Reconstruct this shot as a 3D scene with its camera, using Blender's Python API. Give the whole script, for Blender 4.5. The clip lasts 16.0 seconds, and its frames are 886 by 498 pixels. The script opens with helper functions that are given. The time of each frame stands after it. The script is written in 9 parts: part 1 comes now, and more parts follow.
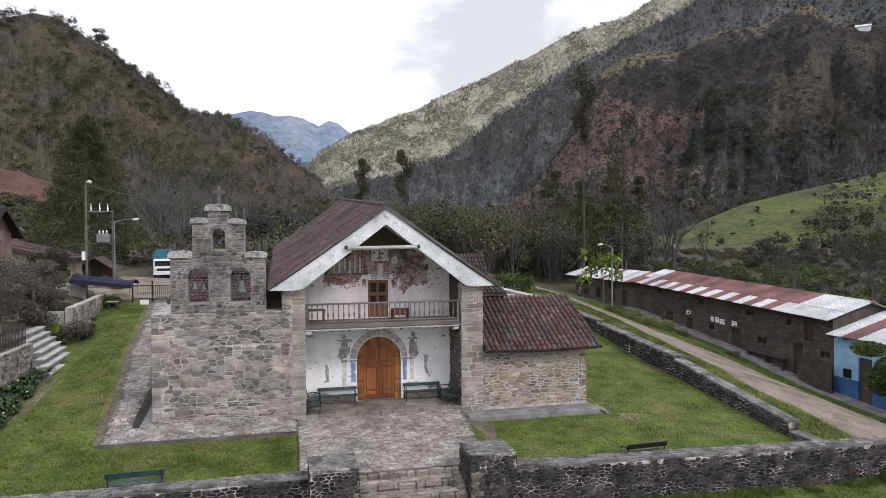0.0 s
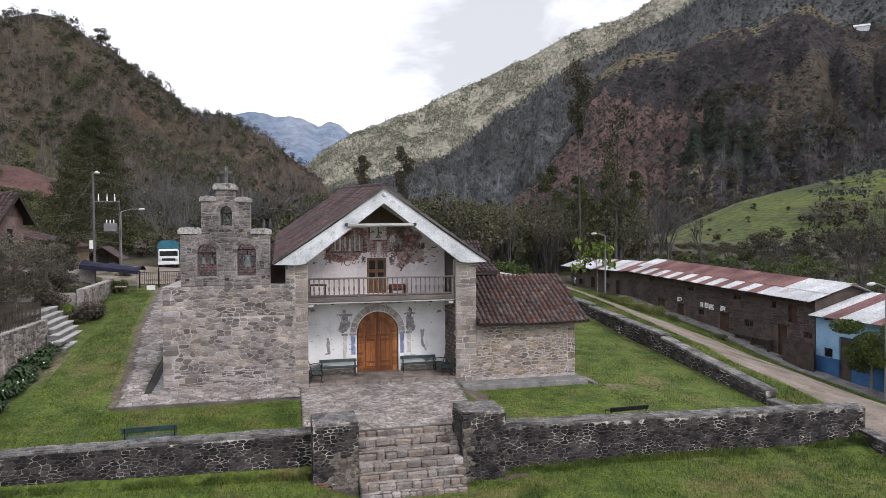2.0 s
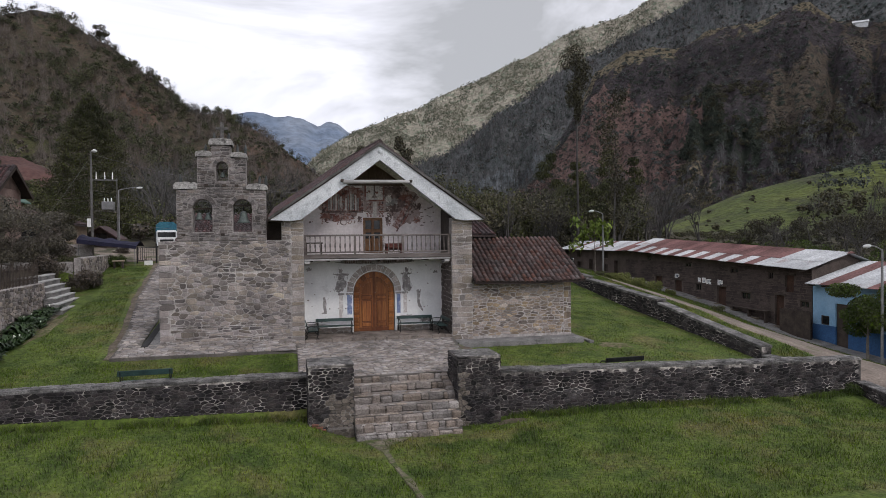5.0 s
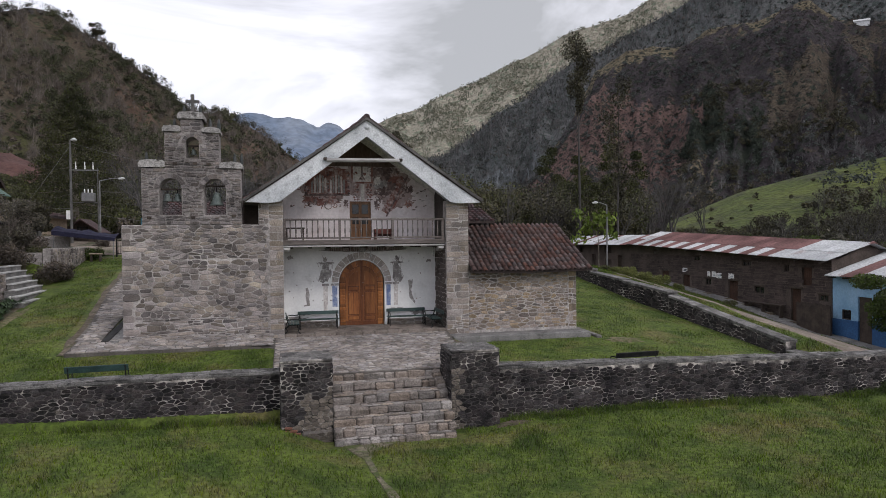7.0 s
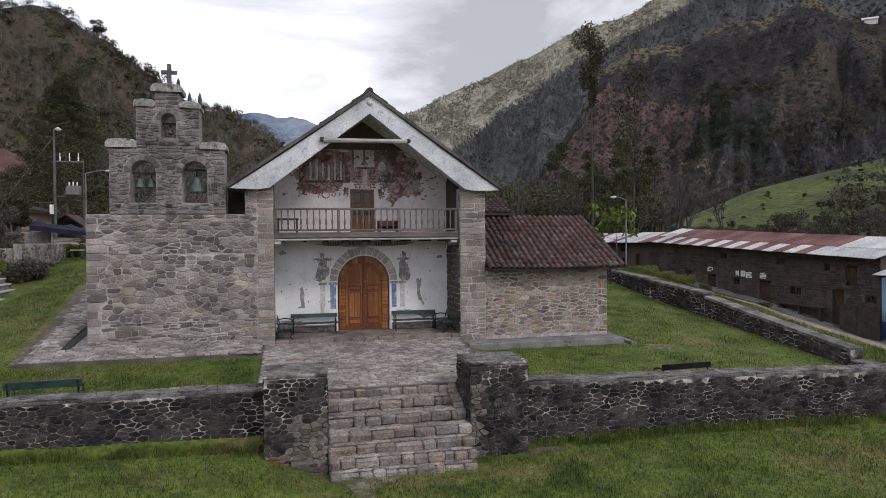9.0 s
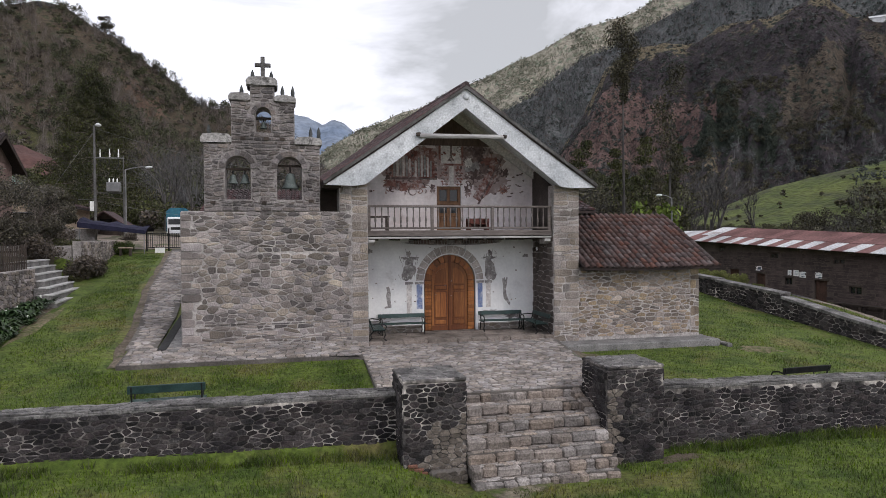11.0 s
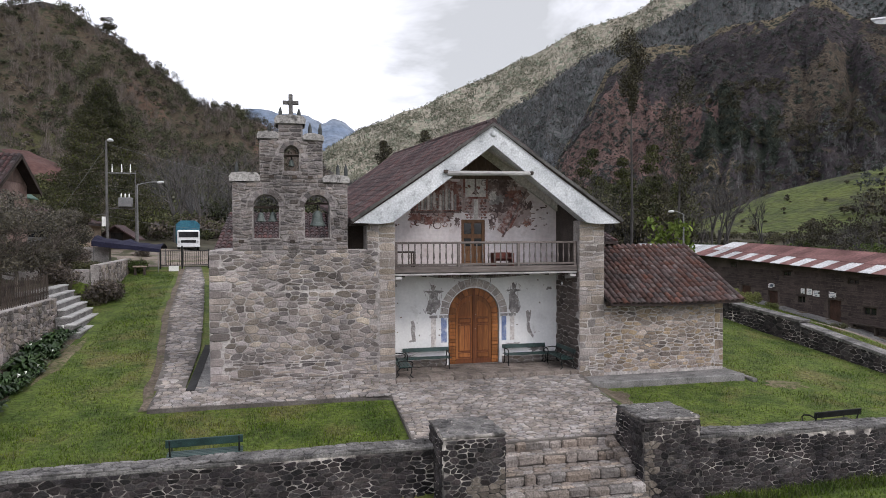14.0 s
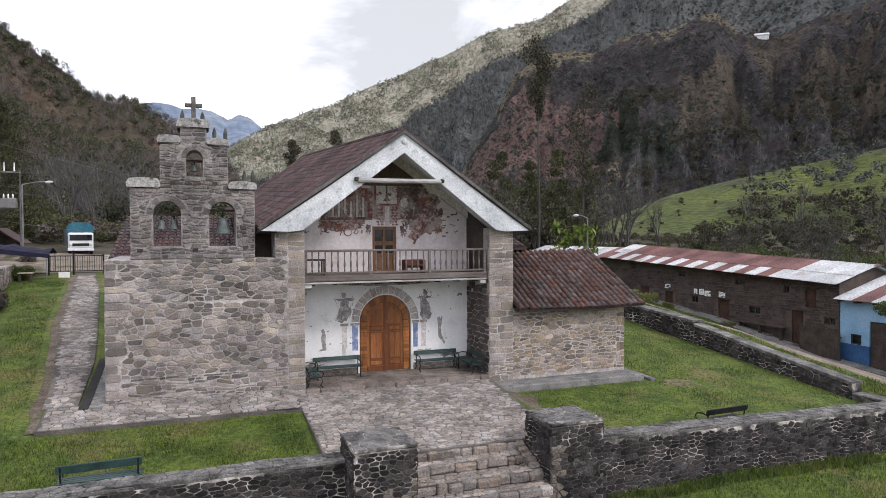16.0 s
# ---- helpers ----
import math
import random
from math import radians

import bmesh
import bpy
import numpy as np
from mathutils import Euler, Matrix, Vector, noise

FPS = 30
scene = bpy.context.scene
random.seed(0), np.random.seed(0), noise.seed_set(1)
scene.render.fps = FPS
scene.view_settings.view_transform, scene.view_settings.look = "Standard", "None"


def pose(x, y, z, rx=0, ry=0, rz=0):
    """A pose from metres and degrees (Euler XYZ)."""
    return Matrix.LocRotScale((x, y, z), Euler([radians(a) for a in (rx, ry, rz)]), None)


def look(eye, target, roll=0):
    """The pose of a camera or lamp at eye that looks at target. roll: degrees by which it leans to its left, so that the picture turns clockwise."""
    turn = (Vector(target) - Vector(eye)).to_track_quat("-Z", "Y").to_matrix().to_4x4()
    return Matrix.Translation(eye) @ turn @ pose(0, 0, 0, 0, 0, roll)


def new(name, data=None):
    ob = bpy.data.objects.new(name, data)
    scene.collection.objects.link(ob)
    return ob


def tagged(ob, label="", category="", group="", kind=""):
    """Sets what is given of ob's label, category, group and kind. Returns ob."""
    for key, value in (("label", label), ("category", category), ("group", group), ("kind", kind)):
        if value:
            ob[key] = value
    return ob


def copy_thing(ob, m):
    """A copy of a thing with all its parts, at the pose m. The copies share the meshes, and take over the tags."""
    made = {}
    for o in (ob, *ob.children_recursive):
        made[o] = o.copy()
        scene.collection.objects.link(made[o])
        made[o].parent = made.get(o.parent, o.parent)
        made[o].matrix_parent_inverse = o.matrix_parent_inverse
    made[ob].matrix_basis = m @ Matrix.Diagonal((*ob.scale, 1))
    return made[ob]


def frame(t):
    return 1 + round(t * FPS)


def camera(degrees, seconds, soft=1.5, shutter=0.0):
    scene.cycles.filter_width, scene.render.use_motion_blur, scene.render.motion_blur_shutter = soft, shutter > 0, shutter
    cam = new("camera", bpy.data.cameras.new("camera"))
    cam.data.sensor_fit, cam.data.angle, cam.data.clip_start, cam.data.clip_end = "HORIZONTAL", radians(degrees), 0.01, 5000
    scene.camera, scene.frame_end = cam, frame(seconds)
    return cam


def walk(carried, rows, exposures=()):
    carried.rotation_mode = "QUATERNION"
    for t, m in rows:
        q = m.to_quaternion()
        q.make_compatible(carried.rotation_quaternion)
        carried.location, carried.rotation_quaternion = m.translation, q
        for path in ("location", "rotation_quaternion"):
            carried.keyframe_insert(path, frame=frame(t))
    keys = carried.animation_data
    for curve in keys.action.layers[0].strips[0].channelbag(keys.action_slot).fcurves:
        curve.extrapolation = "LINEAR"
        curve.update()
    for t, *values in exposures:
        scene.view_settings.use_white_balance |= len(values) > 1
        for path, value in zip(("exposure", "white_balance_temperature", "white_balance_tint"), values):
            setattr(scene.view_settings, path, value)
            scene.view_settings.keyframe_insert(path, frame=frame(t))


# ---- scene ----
cam = camera(67.0, 16.0, soft=0.8)
METRES, EYE, TILT, LEAN, TURN = 14.0, 6.8, 0.0, 0.0, -13.5
ROWS = [
    (0.0, 0.0, 0.0, 0.0, -0.01, -0.96, 0.36),
    (0.5, 0.0047, -0.0202, -0.0102, 0.02, -0.94, 0.37),
    (1.0, 0.009, -0.0638, -0.0265, 0.04, -0.93, 0.36),
    (1.5, 0.0124, -0.0891, -0.0412, 0.04, -0.91, 0.38),
    (2.0, 0.0147, -0.1029, -0.0644, 0.02, -0.9, 0.4),
    (2.5, 0.0171, -0.1088, -0.0915, 0.02, -0.88, 0.43),
    (3.0, 0.0184, -0.1115, -0.118, 0.01, -0.88, 0.45),
    (3.5, 0.0201, -0.1133, -0.1407, 0.0, -0.91, 0.46),
    (4.0, 0.0206, -0.1147, -0.159, 0.0, -0.92, 0.49),
    (6.5, 0.0377, -0.013, -0.2223, -0.02, -0.85, 0.62),
    (7.0, 0.0411, 0.0615, -0.2318, -0.03, -0.83, 0.61),
    (7.5, 0.0421, 0.1534, -0.2364, 0.22, -0.83, 0.6),
    (8.0, 0.0413, 0.2237, -0.2413, 0.25, -0.81, 0.56),
    (8.5, 0.0394, 0.2589, -0.2455, 0.24, -0.82, 0.52),
    (9.0, 0.0166, 0.2857, -0.249, 0.24, -0.81, 0.53),
    (9.5, -0.0299, 0.3051, -0.2539, 0.25, -0.85, 0.53),
    (10.0, -0.0989, 0.3153, -0.2565, 0.28, -0.91, 0.49),
    (12.5, -0.2453, 0.3312, -0.2029, 0.31, -1.07, 0.28),
    (13.0, -0.25, 0.3298, -0.1859, 0.31, -1.09, 0.28),
    (13.5, -0.2534, 0.33, -0.172, 0.32, -1.08, 0.26),
    (14.0, -0.255, 0.3301, -0.1626, 0.31, -1.08, 0.23),
    (14.5, -0.2559, 0.3304, -0.1565, 0.31, -1.09, 0.18),
    (15.0, -0.2566, 0.3302, -0.1515, 0.17, -1.09, 0.16),
    (15.5, -0.255, 0.33, -0.1479, -2.84, -1.11, 0.16),
    (16.0, -0.2554, 0.3317, -0.1453, -7.29, -1.13, 0.24),
]
walk(cam, [(t, pose(-3.81, -27.21, EYE, TILT, LEAN, TURN) @ pose(METRES * x, METRES * y, METRES * z, 90 + pitch, roll, yaw)) for t, x, y, z, yaw, pitch, roll in ROWS],
     exposures=[(t, e, 6500, 13) for t, e in ((0.0, 0.37), (1.5, 0.36), (3.0, 0.23), (3.5, -0.10), (4.0, -0.23), (6.5, -0.24), (8.0, -0.21), (9.0, -0.18), (10.0, -0.08), (12.5, 0.06), (13.0, 0.14), (14.0, 0.17), (15.0, 0.15), (15.5, 0.20), (16.0, 0.37))])

# ---------- world, sun ----------
SUN_ELEV, SUN_AZ = 40.0, 150.0          # degrees; azimuth clockwise from +y
world = bpy.data.worlds.new("overcast_sky")
scene.world = world
world.use_nodes = True
wn, wl = world.node_tree.nodes, world.node_tree.links
wn.clear()
w_out = wn.new("ShaderNodeOutputWorld")
w_bg = wn.new("ShaderNodeBackground")
w_sky = wn.new("ShaderNodeTexSky")
w_sky.sky_type = "NISHITA"
w_sky.sun_disc = False
w_sky.sun_elevation = radians(SUN_ELEV)
w_sky.sun_rotation = radians(SUN_AZ)
w_co = wn.new("ShaderNodeTexCoord")
w_map = wn.new("ShaderNodeMapping")
w_map.inputs["Scale"].default_value = (1.0, 1.0, 2.6)
w_map.inputs["Location"].default_value = (0.35, 0.1, 0.2)
w_noise = wn.new("ShaderNodeTexNoise")
w_noise.inputs["Scale"].default_value = 1.7
w_noise.inputs["Detail"].default_value = 6.0
w_noise.inputs["Roughness"].default_value = 0.6
w_noise.inputs["Distortion"].default_value = 0.8
w_ramp = wn.new("ShaderNodeValToRGB")
w_ramp.color_ramp.elements[0].position = 0.30
w_ramp.color_ramp.elements[0].color = (6.3, 6.5, 6.75, 1)
w_ramp.color_ramp.elements[1].position = 0.58
w_ramp.color_ramp.elements[1].color = (14.7, 15.0, 16.3, 1)
w_mix = wn.new("ShaderNodeMixRGB")
w_mix.inputs[0].default_value = 0.90
wl.new(w_co.outputs["Generated"], w_map.inputs["Vector"])
wl.new(w_map.outputs["Vector"], w_noise.inputs["Vector"])
# a grey bank of cloud stands over the right-hand ridge
w_dot = wn.new("ShaderNodeVectorMath")
w_dot.operation = "DOT_PRODUCT"
w_dot.inputs[1].default_value = (math.sin(radians(25)) * math.cos(radians(23)), math.cos(radians(25)) * math.cos(radians(23)), math.sin(radians(23)))
w_bank = wn.new("ShaderNodeMapRange")
w_bank.inputs["From Min"].default_value, w_bank.inputs["From Max"].default_value = 0.935, 0.995
w_bank.inputs["To Min"].default_value, w_bank.inputs["To Max"].default_value = 0.0, -0.19
w_sum = wn.new("ShaderNodeMath")
w_sum.operation = "ADD"
wl.new(w_co.outputs["Generated"], w_dot.inputs[0])
wl.new(w_dot.outputs["Value"], w_bank.inputs["Value"])
wl.new(w_noise.outputs["Fac"], w_sum.inputs[0])
wl.new(w_bank.outputs["Result"], w_sum.inputs[1])
wl.new(w_sum.outputs[0], w_ramp.inputs["Fac"])
wl.new(w_sky.outputs["Color"], w_mix.inputs[1])
wl.new(w_ramp.outputs["Color"], w_mix.inputs[2])
wl.new(w_mix.outputs["Color"], w_bg.inputs["Color"])
w_bg.inputs["Strength"].default_value = 0.10
wl.new(w_bg.outputs["Background"], w_out.inputs["Surface"])

sun_data = bpy.data.lights.new("sun", "SUN")
sun_data.energy = 1.2
sun_data.angle = radians(12)
sun_data.color = (1.0, 0.97, 0.93)
sun = new("sun", sun_data)
_e, _a = radians(SUN_ELEV), radians(SUN_AZ)
sun_dir = Vector((math.sin(_a) * math.cos(_e), math.cos(_a) * math.cos(_e), math.sin(_e)))
sun.matrix_basis = look(sun_dir * 100, (0, 0, 0))

# ---------- materials ----------
JOINED = {}


def mat(name, a, b, scale=3.0, c=None, fine=30.0, rough=0.9, bump=0.25, vary=0.0, island=False, metal=0.0,
        spots=None, spot_scale=1.0, spot_edge=(0.55, 0.65), stretch=(1, 1, 1), fine_amount=0.25, hue=0.0, spec=0.3, bump_dist=0.02):
    """Two colours mixed by broad noise, darkened and lightened by fine noise; optional third colour in spots, and variation from piece to piece."""
    m = bpy.data.materials.new(name)
    if vary and not island:
        # the same surface for pieces joined into one mesh
        JOINED[name] = mat(name + "_joined", a, b, scale, c, fine, rough, bump, vary, True, metal, spots, spot_scale, spot_edge, stretch, fine_amount, hue, spec, bump_dist)
    m.use_nodes = True
    n, l = m.node_tree.nodes, m.node_tree.links
    bsdf = n["Principled BSDF"]
    geo = n.new("ShaderNodeNewGeometry")
    mp = n.new("ShaderNodeMapping")
    mp.inputs["Scale"].default_value = stretch
    l.new(geo.outputs["Position"], mp.inputs["Vector"])
    big = n.new("ShaderNodeTexNoise")
    big.inputs["Scale"].default_value = scale
    big.inputs["Detail"].default_value = 5
    big.inputs["Roughness"].default_value = 0.6
    l.new(mp.outputs["Vector"], big.inputs["Vector"])
    ramp = n.new("ShaderNodeValToRGB")
    ramp.color_ramp.elements[0].position, ramp.color_ramp.elements[1].position = 0.36, 0.64
    ramp.color_ramp.elements[0].color, ramp.color_ramp.elements[1].color = (*a, 1), (*b, 1)
    if c:
        e = ramp.color_ramp.elements.new(0.5)
        e.color = (*c, 1)
    l.new(big.outputs["Fac"], ramp.inputs["Fac"])
    col = ramp.outputs["Color"]
    if spots:
        sn = n.new("ShaderNodeTexNoise")
        sn.inputs["Scale"].default_value = spot_scale
        sn.inputs["Detail"].default_value = 6
        sn.inputs["Roughness"].default_value = 0.65
        off = n.new("ShaderNodeVectorMath")
        off.operation = "ADD"
        off.inputs[1].default_value = (31.7, 12.3, 5.1)
        l.new(mp.outputs["Vector"], off.inputs[0])
        l.new(off.outputs[0], sn.inputs["Vector"])
        sr = n.new("ShaderNodeValToRGB")
        sr.color_ramp.elements[0].position, sr.color_ramp.elements[1].position = spot_edge
        l.new(sn.outputs["Fac"], sr.inputs["Fac"])
        mx = n.new("ShaderNodeMixRGB")
        mx.inputs[2].default_value = (*spots, 1)
        l.new(sr.outputs["Color"], mx.inputs[0])
        l.new(col, mx.inputs[1])
        col = mx.outputs["Color"]
    fn = n.new("ShaderNodeTexNoise")
    fn.inputs["Scale"].default_value = fine
    fn.inputs["Detail"].default_value = 4
    l.new(mp.outputs["Vector"], fn.inputs["Vector"])
    hsv = n.new("ShaderNodeHueSaturation")
    rng = n.new("ShaderNodeMapRange")
    rng.inputs["From Min"].default_value, rng.inputs["From Max"].default_value = 0.3, 0.7
    rng.inputs["To Min"].default_value, rng.inputs["To Max"].default_value = 1 - fine_amount, 1 + fine_amount
    l.new(fn.outputs["Fac"], rng.inputs["Value"])
    val = rng.outputs["Result"]
    if vary:
        src = geo.outputs["Random Per Island"] if island else n.new("ShaderNodeObjectInfo").outputs["Random"]
        vr = n.new("ShaderNodeMapRange")
        vr.inputs["To Min"].default_value, vr.inputs["To Max"].default_value = 1 - vary, 1 + vary
        l.new(src, vr.inputs["Value"])
        mul = n.new("ShaderNodeMath")
        mul.operation = "MULTIPLY"
        l.new(val, mul.inputs[0])
        l.new(vr.outputs["Result"], mul.inputs[1])
        val = mul.outputs[0]
        if hue:
            w1 = n.new("ShaderNodeMath")
            w1.operation = "MULTIPLY"
            w1.inputs[1].default_value = 7.31
            w2 = n.new("ShaderNodeMath")
            w2.operation = "FRACT"
            l.new(src, w1.inputs[0])
            l.new(w1.outputs[0], w2.inputs[0])
            hr = n.new("ShaderNodeMapRange")
            hr.inputs["To Min"].default_value, hr.inputs["To Max"].default_value = 0.5 - hue, 0.5 + hue
            l.new(w2.outputs[0], hr.inputs["Value"])
            l.new(hr.outputs["Result"], hsv.inputs["Hue"])
            sr2 = n.new("ShaderNodeMapRange")
            sr2.inputs["To Min"].default_value, sr2.inputs["To Max"].default_value = 0.55, 1.45
            l.new(w2.outputs[0], sr2.inputs["Value"])
            l.new(sr2.outputs["Result"], hsv.inputs["Saturation"])
    l.new(val, hsv.inputs["Value"])
    l.new(col, hsv.inputs["Color"])
    l.new(hsv.outputs["Color"], bsdf.inputs["Base Color"])
    bsdf.inputs["Roughness"].default_value = rough
    bsdf.inputs["Metallic"].default_value = metal
    bsdf.inputs["Specular IOR Level"].default_value = spec
    if bump:
        bp = n.new("ShaderNodeBump")
        bp.inputs["Strength"].default_value = bump
        bp.inputs["Distance"].default_value = bump_dist
        l.new(fn.outputs["Fac"], bp.inputs["Height"])
        l.new(bp.outputs["Normal"], bsdf.inputs["Normal"])
    return m


M = {}
M["tower_stone"] = mat("tower_stone", (0.128, 0.112, 0.106), (0.300, 0.258, 0.235), 1.1, fine=24, fine_amount=0.20, vary=0.55, hue=0.030, bump=0.9, bump_dist=0.025, spots=(0.37, 0.345, 0.325), spot_scale=5.0, spot_edge=(0.62, 0.78))
M["pier_stone"] = mat("pier_stone", (0.19, 0.163, 0.145), (0.325, 0.283, 0.252), 1.2, fine=24, fine_amount=0.22, vary=0.28, hue=0.016, bump=0.9, bump_dist=0.025, spots=(0.14, 0.122, 0.110), spot_scale=4.0, spot_edge=(0.58, 0.74))
M["annex_stone"] = mat("annex_stone", (0.165, 0.132, 0.108), (0.335, 0.268, 0.215), 1.2, fine=24, fine_amount=0.22, vary=0.45, hue=0.016, bump=0.9, bump_dist=0.025, spots=(0.15, 0.125, 0.108), spot_scale=5.0, spot_edge=(0.58, 0.72))
M["mortar"] = mat("lime_mortar", (0.29, 0.266, 0.253), (0.45, 0.418, 0.398), 0.8, fine=18, fine_amount=0.30, bump=0.5, spots=(0.18, 0.165, 0.156), spot_scale=1.1, spot_edge=(0.50, 0.68))
M["dark_stone"] = mat("volcanic_stone", (0.013, 0.011, 0.0130), (0.050, 0.043, 0.043), 1.5, fine=24, fine_amount=0.35, vary=0.70, hue=0.03, bump=1.0, bump_dist=0.03, spots=(0.21, 0.188, 0.172), spot_scale=2.2, spot_edge=(0.62, 0.76))
M["dark_mortar"] = mat("weathered_mortar", (0.016, 0.015, 0.016), (0.48, 0.440, 0.405), 1.7, c=(0.11, 0.100, 0.094), fine=9, fine_amount=0.5, bump=0.8)
M["coping"] = mat("weathered_coping", (0.075, 0.072, 0.070), (0.205, 0.196, 0.188), 2.2, fine=24, fine_amount=0.4, vary=0.3, bump=1.0, bump_dist=0.03, spots=(0.045, 0.044, 0.044), spot_scale=5.0, spot_edge=(0.54, 0.66))
M["cap_stone"] = mat("pale_cap_stone", (0.20, 0.192, 0.185), (0.38, 0.365, 0.35), 2.0, fine=20, fine_amount=0.4, bump=0.8, spots=(0.10, 0.095, 0.09), spot_scale=4.0)
M["paver"] = mat("paving_stone", (0.175, 0.154, 0.142), (0.320, 0.288, 0.266), 0.9, fine=24, fine_amount=0.28, vary=0.36, hue=0.012, bump=0.7)
M["paver_joint"] = mat("paving_joint", (0.066, 0.059, 0.053), (0.140, 0.126, 0.114), 0.9, fine=20, bump=0.4)
M["step_stone"] = mat("step_stone", (0.148, 0.126, 0.112), (0.290, 0.250, 0.222), 1.6, fine=24, fine_amount=0.4, vary=0.26, hue=0.004, bump=1.0, bump_dist=0.03, spots=(0.098, 0.083, 0.072), spot_scale=3.5, spot_edge=(0.54, 0.68))
M["concrete"] = mat("rough_concrete", (0.13, 0.127, 0.124), (0.23, 0.222, 0.215), 1.6, fine=25, fine_amount=0.35, bump=0.5, spots=(0.10, 0.098, 0.09), spot_scale=2.5)
M["plaster"] = mat("white_limewash", (0.70, 0.70, 0.70), (0.84, 0.84, 0.83), 0.9, fine=12, fine_amount=0.05, bump=0.25, spots=(0.58, 0.57, 0.555), spot_scale=1.4, spot_edge=(0.62, 0.76))
M["upper_plaster"] = mat("faded_pink_plaster", (0.60, 0.535, 0.53), (0.78, 0.73, 0.735), 0.7, fine=9, fine_amount=0.10, bump=0.25, spots=(0.46, 0.36, 0.345), spot_scale=1.5, spot_edge=(0.58, 0.76))
M["barge"] = mat("weathered_white_board", (0.43, 0.45, 0.47), (0.67, 0.685, 0.70), 0.9, fine=18, fine_amount=0.22, bump=0.2, spots=(0.31, 0.325, 0.34), spot_scale=3.4, spot_edge=(0.54, 0.72))
M["soffit"] = mat("pale_soffit_boards", (0.60, 0.57, 0.55), (0.74, 0.72, 0.70), 1.5, fine=14, bump=0.2)
M["tile"] = mat("clay_tile", (0.052, 0.036, 0.034), (0.112, 0.067, 0.059), 0.6, fine=16, vary=0.34, hue=0.006, bump=0.5, spots=(0.135, 0.118, 0.112), spot_scale=2.6, spot_edge=(0.56, 0.70))
M["tile_far"] = mat("clay_tile_rows", (0.038, 0.026, 0.027), (0.086, 0.052, 0.051), 0.5, fine=11, fine_amount=0.5, vary=0.28, island=True, hue=0.006, bump=0.6, spots=(0.100, 0.088, 0.086), spot_scale=1.8, spot_edge=(0.56, 0.70))
M["door_wood"] = mat("varnished_door_wood", (0.200, 0.070, 0.022), (0.345, 0.138, 0.045), 2.0, fine=30, stretch=(1, 1, 0.12), rough=0.42, bump=0.1, vary=0.32)
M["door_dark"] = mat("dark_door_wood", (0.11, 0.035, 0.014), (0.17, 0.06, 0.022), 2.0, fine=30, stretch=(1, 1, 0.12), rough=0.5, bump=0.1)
M["grey_wood"] = mat("weathered_grey_wood", (0.085, 0.070, 0.064), (0.175, 0.150, 0.138), 2.0, fine=30, stretch=(0.15, 1, 1), rough=0.8, bump=0.2, spots=(0.045, 0.036, 0.033), spot_scale=1.5, spot_edge=(0.52, 0.68))
M["dark_wood"] = mat("dark_old_timber", (0.035, 0.027, 0.023), (0.075, 0.058, 0.048), 2.0, fine=30, bump=0.2)
M["red_wood"] = mat("red_brown_wood", (0.085, 0.026, 0.02), (0.14, 0.042, 0.03), 2.0, fine=30, rough=0.5, bump=0.1)
M["green_paint"] = mat("green_bench_paint", (0.015, 0.034, 0.031), (0.034, 0.068, 0.063), 3.0, fine=40, rough=0.5, bump=0.1)
M["iron"] = mat("black_iron", (0.012, 0.013, 0.013), (0.03, 0.03, 0.03), 4, fine=40, rough=0.5, bump=0.1, metal=0.4)
M["bronze"] = mat("verdigris_bronze", (0.085, 0.105, 0.100), (0.15, 0.175, 0.165), 5, fine=30, rough=0.65, metal=0.3, bump=0.15)
M["mural_red"] = mat("mural_red", (0.145, 0.055, 0.046), (0.30, 0.160, 0.135), 3.0, fine=14, bump=0.1, spots=(0.50, 0.42, 0.41), spot_scale=5.5, spot_edge=(0.50, 0.66))
M["mural_dark"] = mat("mural_dark", (0.075, 0.052, 0.050), (0.21, 0.150, 0.142), 3.0, fine=14, bump=0.1, spots=(0.46, 0.385, 0.37), spot_scale=5.5, spot_edge=(0.50, 0.66))
M["mural_pale"] = mat("mural_pale", (0.50, 0.47, 0.45), (0.66, 0.62, 0.60), 3.0, fine=14, bump=0.1)
M["mural_grey"] = mat("mural_grey", (0.185, 0.172, 0.172), (0.36, 0.335, 0.325), 3.0, fine=18, bump=0.1, spots=(0.60, 0.585, 0.57), spot_scale=7.0, spot_edge=(0.54, 0.68))
M["mural_blue"] = mat("mural_blue", (0.13, 0.175, 0.33), (0.25, 0.305, 0.46), 3.0, fine=18, bump=0.1, spots=(0.62, 0.63, 0.66), spot_scale=4.5, spot_edge=(0.52, 0.70))
M["glass_dark"] = mat("dark_window_glass", (0.012, 0.013, 0.015), (0.02, 0.022, 0.024), 2, fine=5, rough=0.12, bump=0.0, spec=0.5)
M["lamp_white"] = mat("white_lamp_glass", (0.42, 0.43, 0.43), (0.55, 0.56, 0.56), 4, rough=0.4, bump=0)
M["adobe"] = mat("brown_adobe", (0.044, 0.033, 0.031), (0.084, 0.063, 0.058), 0.6, fine=14, vary=0.24, bump=0.6, spots=(0.031, 0.024, 0.023), spot_scale=0.9, spot_edge=(0.52, 0.70))
M["adobe_wall"] = mat("brown_adobe_mortar", (0.060, 0.047, 0.041), (0.105, 0.083, 0.072), 0.8, fine=14, bump=0.5)
